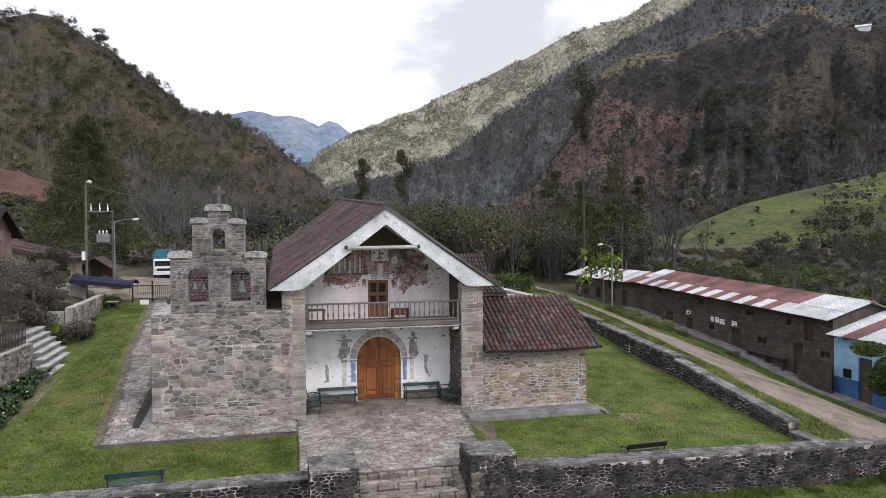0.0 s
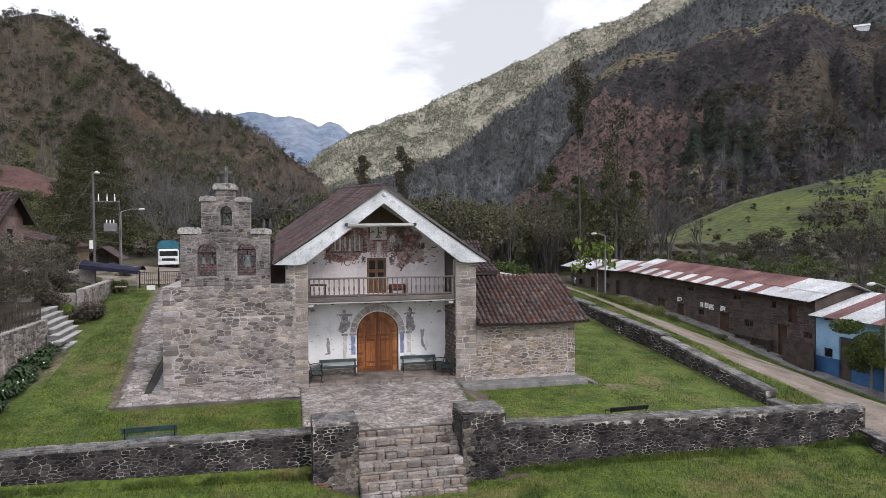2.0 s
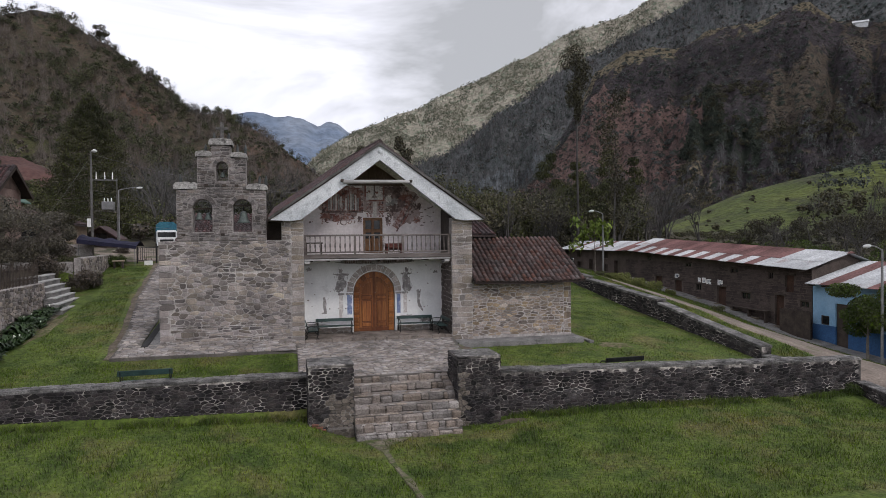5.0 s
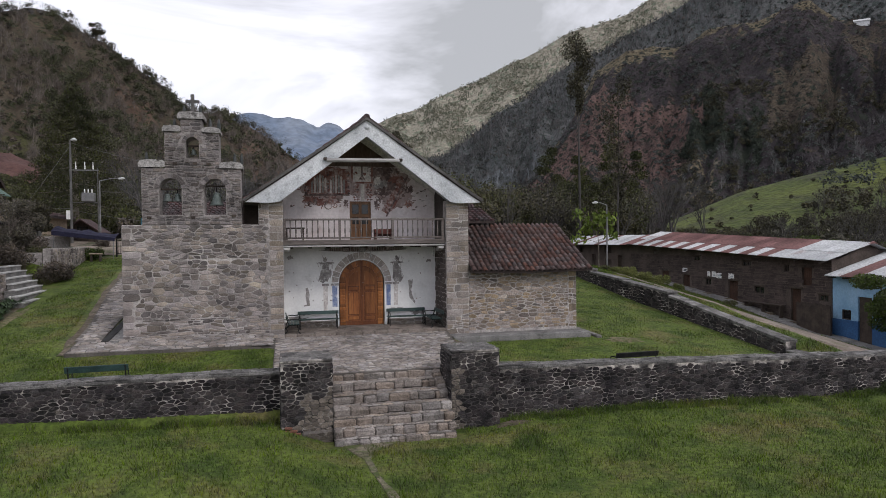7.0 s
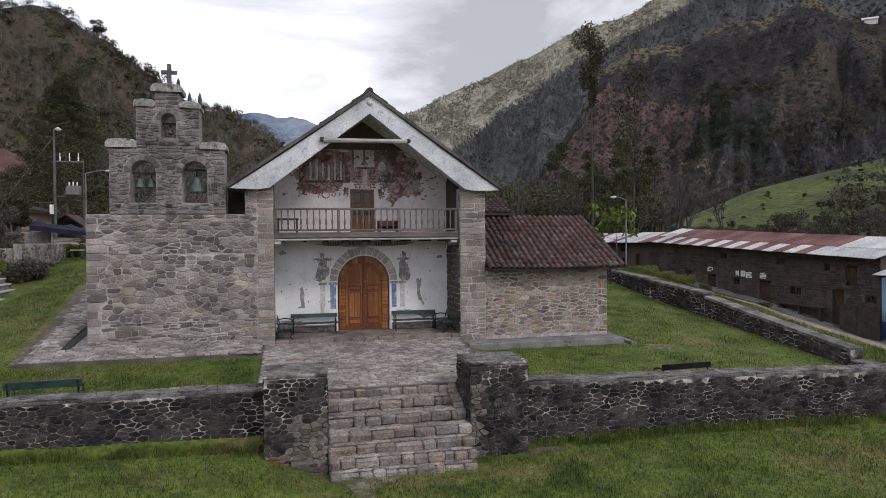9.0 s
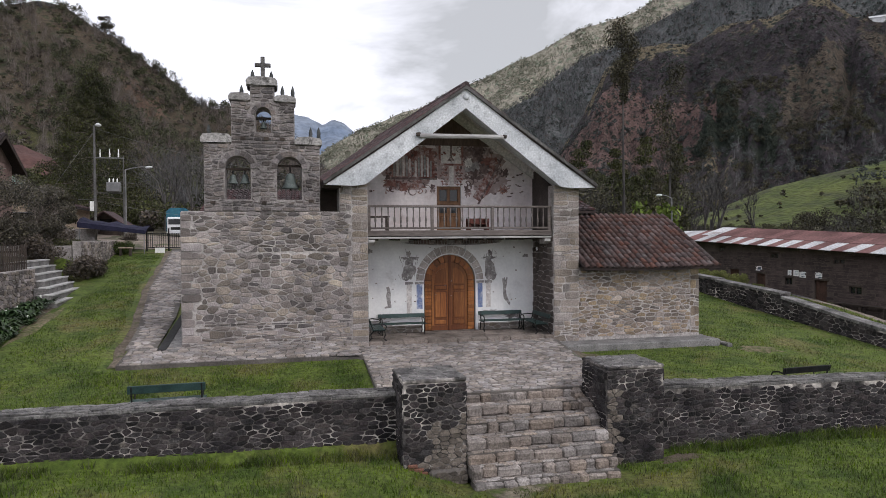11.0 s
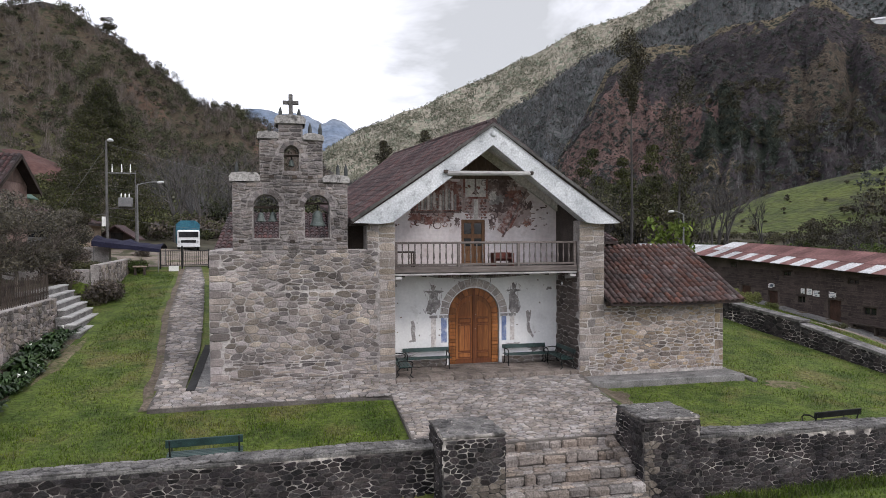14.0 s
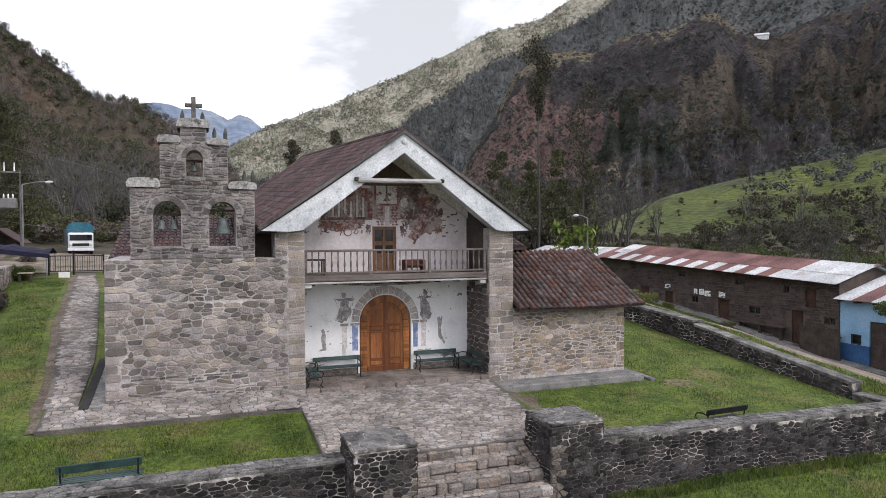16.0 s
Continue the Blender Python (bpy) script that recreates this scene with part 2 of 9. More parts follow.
M["zinc"] = mat("pale_zinc_sheet", (0.33, 0.34, 0.35), (0.49, 0.50, 0.51), 0.5, fine=8, rough=0.55, metal=0.25, bump=0.05, vary=0.14, spots=(0.24, 0.18, 0.165), spot_scale=0.9, spot_edge=(0.57, 0.72))
M["rust"] = mat("rusted_zinc_sheet", (0.105, 0.052, 0.050), (0.185, 0.098, 0.092), 0.5, fine=8, rough=0.75, metal=0.1, bump=0.05, vary=0.2, spots=(0.32, 0.27, 0.265), spot_scale=0.9, spot_edge=(0.64, 0.74))
M["blue_wall"] = mat("sky_blue_paint", (0.19, 0.34, 0.50), (0.27, 0.43, 0.59), 0.9, fine=12, fine_amount=0.12, bump=0.1, spots=(0.16, 0.26, 0.36), spot_scale=1.6, spot_edge=(0.58, 0.72))
M["blue_base"] = mat("deep_blue_paint", (0.028, 0.08, 0.19), (0.042, 0.11, 0.24), 0.9, fine=12, bump=0.1)
M["paper"] = mat("white_paper_notice", (0.68, 0.68, 0.66), (0.78, 0.78, 0.76), 4, fine=30, fine_amount=0.08, bump=0)
M["grass_ground"] = mat("lawn", (0.040, 0.066, 0.009), (0.090, 0.122, 0.020), 1.1, fine=9, fine_amount=0.45, bump=0.8, bump_dist=0.06, spots=(0.132, 0.116, 0.044), spot_scale=0.45, spot_edge=(0.52, 0.70))
M["blade"] = mat("grass_blade", (0.039, 0.065, 0.009), (0.096, 0.128, 0.021), 1.1, fine=8, vary=0.50, island=True, hue=0.02, bump=0, spots=(0.140, 0.122, 0.046), spot_scale=0.45, spot_edge=(0.52, 0.70))
M["dirt"] = mat("dirt_road", (0.135, 0.108, 0.089), (0.235, 0.192, 0.160), 0.6, fine=12, fine_amount=0.35, bump=0.6, spots=(0.065, 0.072, 0.028), spot_scale=0.7, spot_edge=(0.53, 0.67))
M["soil"] = mat("bare_soil", (0.080, 0.062, 0.046), (0.145, 0.116, 0.088), 1.6, fine=14, fine_amount=0.4, bump=0.7, spots=(0.055, 0.062, 0.022), spot_scale=2.2, spot_edge=(0.54, 0.66))
M["leaf_green"] = mat("green_leaves", (0.034, 0.052, 0.013), (0.074, 0.098, 0.025), 0.5, fine=6, vary=0.45, island=True, hue=0.02, bump=0)
M["leaf_bright"] = mat("yellow_green_leaves", (0.070, 0.105, 0.018), (0.135, 0.180, 0.032), 0.8, fine=6, vary=0.35, island=True, bump=0)
M["leaf_brown"] = mat("dry_brown_leaves", (0.066, 0.055, 0.046), (0.132, 0.110, 0.092), 0.5, fine=6, vary=0.5, island=True, hue=0.02, bump=0)
M["leaf_olive"] = mat("olive_leaves", (0.045, 0.050, 0.022), (0.10, 0.100, 0.048), 0.3, fine=6, vary=0.45, island=True, hue=0.02, bump=0)
M["leaf_deep"] = mat("glossy_deep_leaves", (0.015, 0.035, 0.010), (0.035, 0.065, 0.018), 0.8, fine=8, vary=0.4, island=True, rough=0.5, bump=0)
M["petal"] = mat("white_petal", (0.75, 0.75, 0.70), (0.82, 0.82, 0.78), 4, bump=0, vary=0.05)
M["bark"] = mat("grey_bark", (0.10, 0.085, 0.07), (0.20, 0.175, 0.15), 2.0, fine=20, bump=0.5)
M["twig"] = mat("bare_twigs", (0.085, 0.070, 0.060), (0.16, 0.138, 0.12), 0.7, fine=8, vary=0.3, island=True, bump=0)
M["galv"] = mat("galvanised_steel", (0.15, 0.15, 0.15), (0.22, 0.22, 0.22), 2, fine=20, rough=0.6, metal=0.2, bump=0.05)
M["conc_pole"] = mat("concrete_pole", (0.085, 0.083, 0.080), (0.13, 0.127, 0.123), 2, fine=20, bump=0.2)
M["navy_tarp"] = mat("navy_tarpaulin", (0.010, 0.010, 0.024), (0.022, 0.022, 0.044), 1.0, fine=8, rough=0.8, spec=0.15, bump=0.3)
M["wire"] = mat("cable", (0.10, 0.10, 0.10), (0.16, 0.16, 0.16), 2, bump=0)
M["green_roof"] = mat("green_metal_roof", (0.05, 0.10, 0.08), (0.09, 0.15, 0.12), 1, fine=8, rough=0.6, bump=0.1)
M["tan_wall"] = mat("tan_rendered_wall", (0.26, 0.20, 0.15), (0.36, 0.29, 0.22), 1, fine=8, bump=0.2)
M["truck_white"] = mat("white_truck_paint", (0.62, 0.63, 0.64), (0.72, 0.73, 0.74), 2, fine=10, fine_amount=0.08, rough=0.35, bump=0)
M["truck_blue"] = mat("blue_truck_cover", (0.02, 0.085, 0.13), (0.035, 0.13, 0.17), 1.5, fine=8, bump=0.2)
M["tyre"] = mat("black_rubber_and_drain_shade", (0.015, 0.015, 0.015), (0.03, 0.03, 0.03), 4, bump=0.1)
M["blue_paint"] = mat("blue_board_paint", (0.10, 0.16, 0.22), (0.16, 0.23, 0.30), 2, bump=0.1)
M["scrub_floor"] = mat("scrubby_ground", (0.036, 0.036, 0.020), (0.088, 0.075, 0.050), 0.12, fine=1.2, fine_amount=0.4, bump=0.6, bump_dist=0.2, spots=(0.052, 0.060, 0.021), spot_scale=0.1, spot_edge=(0.54, 0.66))
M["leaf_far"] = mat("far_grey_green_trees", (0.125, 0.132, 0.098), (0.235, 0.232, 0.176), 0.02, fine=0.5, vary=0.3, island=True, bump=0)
M["house_door"] = mat("old_brown_door", (0.040, 0.022, 0.016), (0.075, 0.040, 0.028), 2.0, fine=30, bump=0.15)
M["leaf_dim"] = mat("dull_brown_scrub", (0.048, 0.040, 0.036), (0.098, 0.080, 0.070), 0.05, fine=2, vary=0.4, island=True, bump=0)
M["red_soil"] = mat("red_earth", (0.060, 0.030, 0.026), (0.105, 0.052, 0.044), 0.2, fine=2, bump=0.6, bump_dist=0.2)
M["tile_bed"] = mat("dark_tile_channels", (0.028, 0.022, 0.021), (0.055, 0.040, 0.037), 0.8, fine=14, bump=0.4)
M["leaf_hill"] = mat("hillside_trees", (0.036, 0.035, 0.022), (0.078, 0.070, 0.045), 0.06, fine=2, vary=0.45, island=True, hue=0.015, bump=0)
M["leaf_conifer"] = mat("conifer_needles", (0.022, 0.027, 0.010), (0.066, 0.068, 0.026), 0.4, fine=4, vary=0.5, island=True, hue=0.02, bump=0)
# haze is mixed into these leaves as grey-blue
M["leaf_wood"] = mat("haze_tinted_mountain_woods", (0.050, 0.057, 0.056), (0.098, 0.106, 0.100), 0.03, fine=1, vary=0.4, island=True, bump=0)
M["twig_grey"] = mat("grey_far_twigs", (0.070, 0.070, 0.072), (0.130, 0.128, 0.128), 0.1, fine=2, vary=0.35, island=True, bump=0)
M["pine"] = mat("young_pine_wood", (0.028, 0.038, 0.030), (0.056, 0.066, 0.050), 0.1, fine=2, vary=0.4, island=True, bump=0)
M["tread"] = mat("pale_stair_concrete", (0.36, 0.355, 0.35), (0.50, 0.49, 0.48), 1.2, fine=20, bump=0.3, spots=(0.22, 0.215, 0.21), spot_scale=1.6, spot_edge=(0.55, 0.72))
M["balcony_door"] = mat("brown_balcony_door", (0.125, 0.060, 0.028), (0.205, 0.104, 0.050), 2.0, fine=30, stretch=(1, 1, 0.12), rough=0.5, bump=0.1)
M["verge_tile"] = mat("mossy_verge", (0.045, 0.043, 0.040), (0.13, 0.125, 0.12), 1.2, fine=10, bump=0.6, spots=(0.22, 0.21, 0.20), spot_scale=3.0, spot_edge=(0.6, 0.72))
M["grey_beam"] = mat("old_whitewashed_beam", (0.28, 0.27, 0.265), (0.46, 0.45, 0.44), 2.0, fine=20, stretch=(0.2, 1, 1), bump=0.2)
M["leaf_slope"] = mat("green_slope_trees", (0.040, 0.045, 0.024), (0.082, 0.083, 0.046), 0.08, fine=2, vary=0.45, island=True, hue=0.02, bump=0)
# twigs paled and blued to imitate smoke haze
M["twig_haze"] = mat("haze_paled_woods", (0.125, 0.137, 0.150), (0.215, 0.230, 0.246), 0.05, fine=2, vary=0.35, island=True, bump=0)
M["valley_roof"] = mat("pale_valley_roof", (0.42, 0.43, 0.44), (0.56, 0.57, 0.58), 0.3, fine=4, bump=0.1)
M["leaf_spur"] = mat("dark_brown_scrub", (0.042, 0.036, 0.034), (0.080, 0.066, 0.062), 0.05, fine=2, vary=0.4, island=True, bump=0)
M["twig_dark"] = mat("dark_far_twigs", (0.040, 0.038, 0.037), (0.080, 0.074, 0.070), 0.1, fine=2, vary=0.35, island=True, bump=0)
M["tread_stone"] = mat("worn_tread_stone", (0.168, 0.145, 0.127), (0.325, 0.284, 0.252), 1.4, fine=24, fine_amount=0.4, vary=0.26, hue=0.004, bump=0.9, bump_dist=0.03, spots=(0.108, 0.092, 0.079), spot_scale=4.0, spot_edge=(0.56, 0.70))
M["ridge_white"] = mat("white_ridge_wall", (0.50, 0.51, 0.52), (0.62, 0.63, 0.64), 0.5, fine=4, bump=0.1)
M["mural_ground"] = mat("faded_mural_ground", (0.265, 0.195, 0.183), (0.44, 0.355, 0.342), 1.6, fine=10, fine_amount=0.15, bump=0.15, spots=(0.56, 0.49, 0.485), spot_scale=2.2, spot_edge=(0.54, 0.70))
M["arch_paint"] = mat("faded_arch_paint", (0.30, 0.268, 0.250), (0.47, 0.425, 0.395), 3.0, fine=16, vary=0.18, bump=0.15)
M["mural_beige"] = mat("faded_beige_column", (0.46, 0.42, 0.40), (0.62, 0.585, 0.56), 3.0, fine=16, bump=0.1, spots=(0.72, 0.71, 0.70), spot_scale=5.0, spot_edge=(0.52, 0.68))
M["pink_adobe"] = mat("pinkish_adobe", (0.150, 0.098, 0.086), (0.250, 0.178, 0.156), 0.9, fine=10, bump=0.4, spots=(0.10, 0.068, 0.060), spot_scale=1.2, spot_edge=(0.54, 0.70))
M["red_brick"] = mat("old_red_brick", (0.13, 0.058, 0.042), (0.24, 0.115, 0.082), 3.0, fine=24, vary=0.2, bump=0.5)
M["gable_brown"] = mat("brown_gable_face", (0.085, 0.058, 0.048), (0.145, 0.100, 0.084), 1.5, fine=24, stretch=(1, 1, 0.2), bump=0.2)
M["belfry_mortar"] = mat("grey_belfry_mortar", (0.165, 0.150, 0.143), (0.300, 0.274, 0.262), 1.2, fine=16, fine_amount=0.35, bump=0.6)
M["belfry_stone"] = mat("slaty_belfry_stone", (0.092, 0.081, 0.079), (0.215, 0.187, 0.178), 1.2, fine=24, fine_amount=0.25, vary=0.50, hue=0.025, bump=0.9, bump_dist=0.025, spots=(0.27, 0.25, 0.24), spot_scale=5.0, spot_edge=(0.60, 0.76))
M["porch_side"] = mat("dark_porch_stone", (0.062, 0.051, 0.046), (0.125, 0.104, 0.094), 1.2, fine=24, fine_amount=0.25, vary=0.3, bump=0.8)
M["leaf_grass"] = mat("yellow_green_bush", (0.072, 0.084, 0.024), (0.150, 0.158, 0.050), 0.8, fine=8, vary=0.4, island=True, bump=0)
M["pillar_foot"] = mat("brown_pillar_stone", (0.090, 0.076, 0.064), (0.200, 0.170, 0.146), 1.4, fine=24, fine_amount=0.3, vary=0.45, bump=0.9, spots=(0.27, 0.245, 0.22), spot_scale=4.0, spot_edge=(0.58, 0.72))
M["tan_earth"] = mat("tan_earth", (0.115, 0.096, 0.056), (0.190, 0.155, 0.100), 1.8, fine=14, fine_amount=0.35, bump=0.6, spots=(0.060, 0.074, 0.018), spot_scale=4.0, spot_edge=(0.46, 0.60))
M["leaf_dry"] = mat("grey_dry_leaves", (0.068, 0.063, 0.050), (0.140, 0.126, 0.100), 0.6, fine=8, vary=0.5, island=True, hue=0.02, bump=0)
M["finial"] = mat("dark_weathered_finial", (0.045, 0.050, 0.050), (0.095, 0.100, 0.098), 4, fine=30, bump=0.4)
M["floor_slab"] = mat("brown_worn_slab", (0.135, 0.112, 0.096), (0.245, 0.208, 0.182), 1.3, fine=22, fine_amount=0.35, vary=0.20, bump=0.7, spots=(0.085, 0.072, 0.062), spot_scale=2.5, spot_edge=(0.52, 0.68))
M["worn"] = mat("trodden_earth", (0.085, 0.078, 0.046), (0.165, 0.142, 0.105), 1.8, fine=12, fine_amount=0.4, bump=0.6, spots=(0.055, 0.075, 0.018), spot_scale=2.6, spot_edge=(0.48, 0.60))

# ---------- mesh helpers ----------
def link_mesh(name, verts, faces, material, parent=None, label="", smooth=False):
    me = bpy.data.meshes.new(name)
    me.from_pydata([tuple(v) for v in verts], [], [tuple(f) for f in faces])
    me.materials.append(material)
    if smooth:
        me.shade_smooth()
    ob = new(name, me)
    if parent:
        ob.parent = parent
    if label:
        ob["label"] = label
    return ob


def quick_mesh(name, verts, faces, material, parent=None):
    """For large numpy arrays: faces is (n, 3) or (n, 4)."""
    me = bpy.data.meshes.new(name)
    k = faces.shape[1]
    me.vertices.add(len(verts))
    me.vertices.foreach_set("co", np.asarray(verts, np.float32).ravel())
    me.loops.add(faces.size)
    me.loops.foreach_set("vertex_index", faces.astype(np.int32).ravel())
    me.polygons.add(len(faces))
    me.polygons.foreach_set("loop_start", np.arange(0, faces.size, k, dtype=np.int32))
    me.update(calc_edges=True)
    me.validate()
    me.materials.append(material)
    ob = new(name, me)
    if parent:
        ob.parent = parent
    return ob


def part(name, bm, material, parent=None, label="", smooth=False):
    """Links a bmesh as one mesh object under a thing or a part."""
    me = bpy.data.meshes.new(name)
    bmesh.ops.recalc_face_normals(bm, faces=bm.faces)
    bm.to_mesh(me)
    bm.free()
    me.materials.append(material)
    if smooth:
        me.shade_smooth()
    ob = new(name, me)
    if parent:
        ob.parent = parent
    if label:
        ob["label"] = label
    return ob


def empty(name, m=None, **tags):
    ob = new(name)
    if m is not None:
        ob.matrix_basis = m
    return tagged(ob, **tags)


def add_box(bm, x0, x1, y0, y1, z0, z1, bevel=0.0, m=None):
    r = bmesh.ops.create_cube(bm, size=1.0)
    vs = r["verts"]
    for v in vs:
        v.co = Vector((x0 + (v.co.x + 0.5) * (x1 - x0), y0 + (v.co.y + 0.5) * (y1 - y0), z0 + (v.co.z + 0.5) * (z1 - z0)))
    if bevel:
        es = {e for v in vs for e in v.link_edges}
        r = bmesh.ops.bevel(bm, geom=list(es), offset=bevel, segments=1, affect="EDGES")
        vs = list({v for f in r["faces"] for v in f.verts} | {v for v in vs if v.is_valid})
    if m is not None:
        bmesh.ops.transform(bm, matrix=m, verts=[v for v in vs if v.is_valid])
    return bm


def box(name, x0, x1, y0, y1, z0, z1, material, parent=None, bevel=0.0, label="", m=None):
    return part(name, add_box(bmesh.new(), x0, x1, y0, y1, z0, z1, bevel, m), material, parent, label)


def add_tube(bm, a, b, r0, r1=None, seg=8, caps=True):
    a, b = Vector(a), Vector(b)
    d = b - a
    q = d.to_track_quat("Z", "Y").to_matrix().to_4x4()
    m = Matrix.Translation((a + b) / 2) @ q
    bmesh.ops.create_cone(bm, cap_ends=caps, segments=seg, radius1=r0, radius2=r0 if r1 is None else r1, depth=d.length, matrix=m)
    return bm


def tube(name, a, b, r0, material, parent=None, r1=None, seg=8, label=""):
    return part(name, add_tube(bmesh.new(), a, b, r0, r1, seg), material, parent, label, smooth=False)


def add_path(bm, pts, r, seg=6):
    """One continuous bent rod along the points."""
    pts = [Vector(p) for p in pts]
    rings = []
    for i, p in enumerate(pts):
        d = (pts[min(i + 1, len(pts) - 1)] - pts[max(i - 1, 0)]).normalized()
        a = d.cross(Vector((0.31, 0.17, 0.93)))
        if a.length < 0.05:
            a = d.cross(Vector((1, 0, 0)))
        a.normalize()
        b = d.cross(a)
        rings.append([bm.verts.new(p + (a * math.cos(2 * math.pi * k / seg) + b * math.sin(2 * math.pi * k / seg)) * r) for k in range(seg)])
    for u, v in zip(rings, rings[1:]):
        for k in range(seg):
            bm.faces.new((u[k], u[(k + 1) % seg], v[(k + 1) % seg], v[k]))
    bm.faces.new(rings[0])
    bm.faces.new(rings[-1][::-1])
    return bm


def add_prism(bm, pts, axis, t0, t1):
    """A closed outline in the plane across an axis, drawn out from t0 to t1. For 'y' the outline is (x, z), for 'x' (y, z), for 'z' (x, y)."""
    def at(p, t):
        return {"y": (p[0], t, p[1]), "x": (t, p[0], p[1]), "z": (p[0], p[1], t)}[axis]
    lo = [bm.verts.new(at(p, t0)) for p in pts]
    hi = [bm.verts.new(at(p, t1)) for p in pts]
    bm.faces.new(lo)
    bm.faces.new(hi[::-1])
    for i in range(len(pts)):
        j = (i + 1) % len(pts)
        bm.faces.new((lo[i], hi[i], hi[j], lo[j]))
    return bm


def prism(name, pts, axis, t0, t1, material, parent=None, label=""):
    return part(name, add_prism(bmesh.new(), pts, axis, t0, t1), material, parent, label)


def lathe(name, profile, material, parent=None, m=None, seg=16, label=""):
    bm = bmesh.new()
    rings = []
    for r, z in profile:
        rings.append([bm.verts.new((r * math.cos(2 * math.pi * i / seg), r * math.sin(2 * math.pi * i / seg), z)) for i in range(seg)])
    for a, b in zip(rings, rings[1:]):
        for i in range(seg):
            j = (i + 1) % seg
            bm.faces.new((a[i], a[j], b[j], b[i]))
    bm.faces.new(rings[0][::-1])
    bm.faces.new(rings[-1])
    if m is not None:
        bmesh.ops.transform(bm, matrix=m, verts=bm.verts)
    return part(name, bm, material, parent, label, smooth=True)


def arch_outline(x0, x1, z0, spring, n=10):
    """Outline of a round-headed opening, from the lower left up and over."""
    c, r = (x0 + x1) / 2, (x1 - x0) / 2
    return [(x0, z0)] + [(c - r * math.cos(math.pi * i / n), spring + r * math.sin(math.pi * i / n)) for i in range(n + 1)] + [(x1, z0)]


def arch_head(a0, a1, spring, n=10):
    c, r = (a0 + a1) / 2, (a1 - a0) / 2
    return [(c - r * math.cos(math.pi * i / n), spring + r * math.sin(math.pi * i / n)) for i in range(n + 1)]


# ---------- rubble masonry ----------
def clip_poly(poly, px, py, nx, ny):
    """Keeps the side where (p - P) . n <= 0."""
    out = []
    k = len(poly)
    for i in range(k):
        ax, ay = poly[i]
        bx, by = poly[(i + 1) % k]
        da, db = (ax - px) * nx + (ay - py) * ny, (bx - px) * nx + (by - py) * ny
        if da <= 0:
            out.append((ax, ay))
        if (da < 0 < db) or (db < 0 < da):
            t = da / (da - db)
            out.append((ax + (bx - ax) * t, ay + (by - ay) * t))
    return out


def rubble_cells(w, h, sw, sh, rnd, jitter=0.36):
    """Irregular stones that fill a w x h field: cells round jittered seeds in staggered courses."""
    seeds = []
    rows = max(1, round(h / sh))
    ch = h / rows
    for r in range(-1, rows + 1):
        x = -sw * rnd.random()
        while x < w + sw:
            step = sw * rnd.uniform(0.5, 1.6)
            if jitter < 0.4 or rnd.random() > 0.10:
                seeds.append((x + step / 2, (r + 0.5 + rnd.uniform(-jitter, jitter)) * ch, r))
            x += step
    asp = sw / ch
    byrow = {}
    for s in seeds:
        byrow.setdefault(s[2], []).append(s)
    cells = []
    for sx, sy, r in seeds:
        if not (0 < sx < w and 0 < sy < h):
            continue
        poly = [(0, 0), (w, 0), (w, h), (0, h)]
        for rr in range(r - 2, r + 3):
            for tx, ty, _ in byrow.get(rr, ()):
                if (tx == sx and ty == sy) or abs(tx - sx) > 3 * sw:
                    continue
                # distances are taken with heights stretched, so that stones lie flat
                nx, ny = tx - sx, (ty - sy) * asp * asp
                poly = clip_poly(poly, (sx + tx) / 2, (sy + ty) / 2, nx, ny)
                if len(poly) < 3:
                    break
            if len(poly) < 3:
                break
        if len(poly) >= 3:
            cells.append(poly)
    return cells


def course_cells(w, h, sw, sh, rnd, jitter):
    """Roughly squared stones in wavering courses of uneven height; some are split in two."""
    cells = []
    ox, oy = rnd.uniform(0, 90), rnd.uniform(0, 90)

    def warp(x, y):
        fx, fy = min(1, x / 0.12, (w - x) / 0.12), min(1, y / 0.12, (h - y) / 0.12)
        a = noise.noise(Vector((x * 3.1 + ox, y * 5.3 + oy, 0.0)))
        b = noise.noise(Vector((x * 2.7 + ox, y * 4.1 + oy, 9.0)))
        return x + jitter * 0.24 * a * max(0, fx), y + jitter * 0.19 * b * max(0, fy)

    y = 0.0
    while y < h - 0.02:
        ch = sh * rnd.uniform(0.65, 1.4)
        if h - y - ch < 0.5 * sh:
            ch = h - y
        x = 0.0
        while x < w - 0.01:
            cw = sw * rnd.uniform(0.45, 1.6)
            if w - x - cw < 0.4 * sw:
                cw = w - x
            parts = [(x, y, x + cw, y + ch)]
            if jitter > 0.32 and rnd.random() < 0.28 and ch > 0.12:
                k = y + ch * rnd.uniform(0.4, 0.6)
                parts = [(x, y, x + cw, k), (x, k, x + cw, y + ch)]
            elif jitter > 0.32 and rnd.random() < 0.2 and cw > 0.3:
                k = x + cw * rnd.uniform(0.35, 0.65)
                parts = [(x, y, k, y + ch), (k, y, x + cw, y + ch)]
            for x0, y0, x1, y1 in parts:
                nick = rnd.uniform(0.02, 0.065) if jitter > 0.32 else 0.0
                q = [rnd.uniform(0, nick) for _ in range(4)]
                pts = [(x0, y0 + q[0] * 0.7), (x0 + q[0], y0), ((x0 + x1) / 2, y0), (x1 - q[1], y0), (x1, y0 + q[1] * 0.7), (x1, y1 - q[2] * 0.7), (x1 - q[2], y1), ((x0 + x1) / 2, y1), (x0 + q[3], y1), (x0, y1 - q[3] * 0.7)]
                cells.append([warp(*p) for p in pts])
            x += cw
        y += ch
    return cells


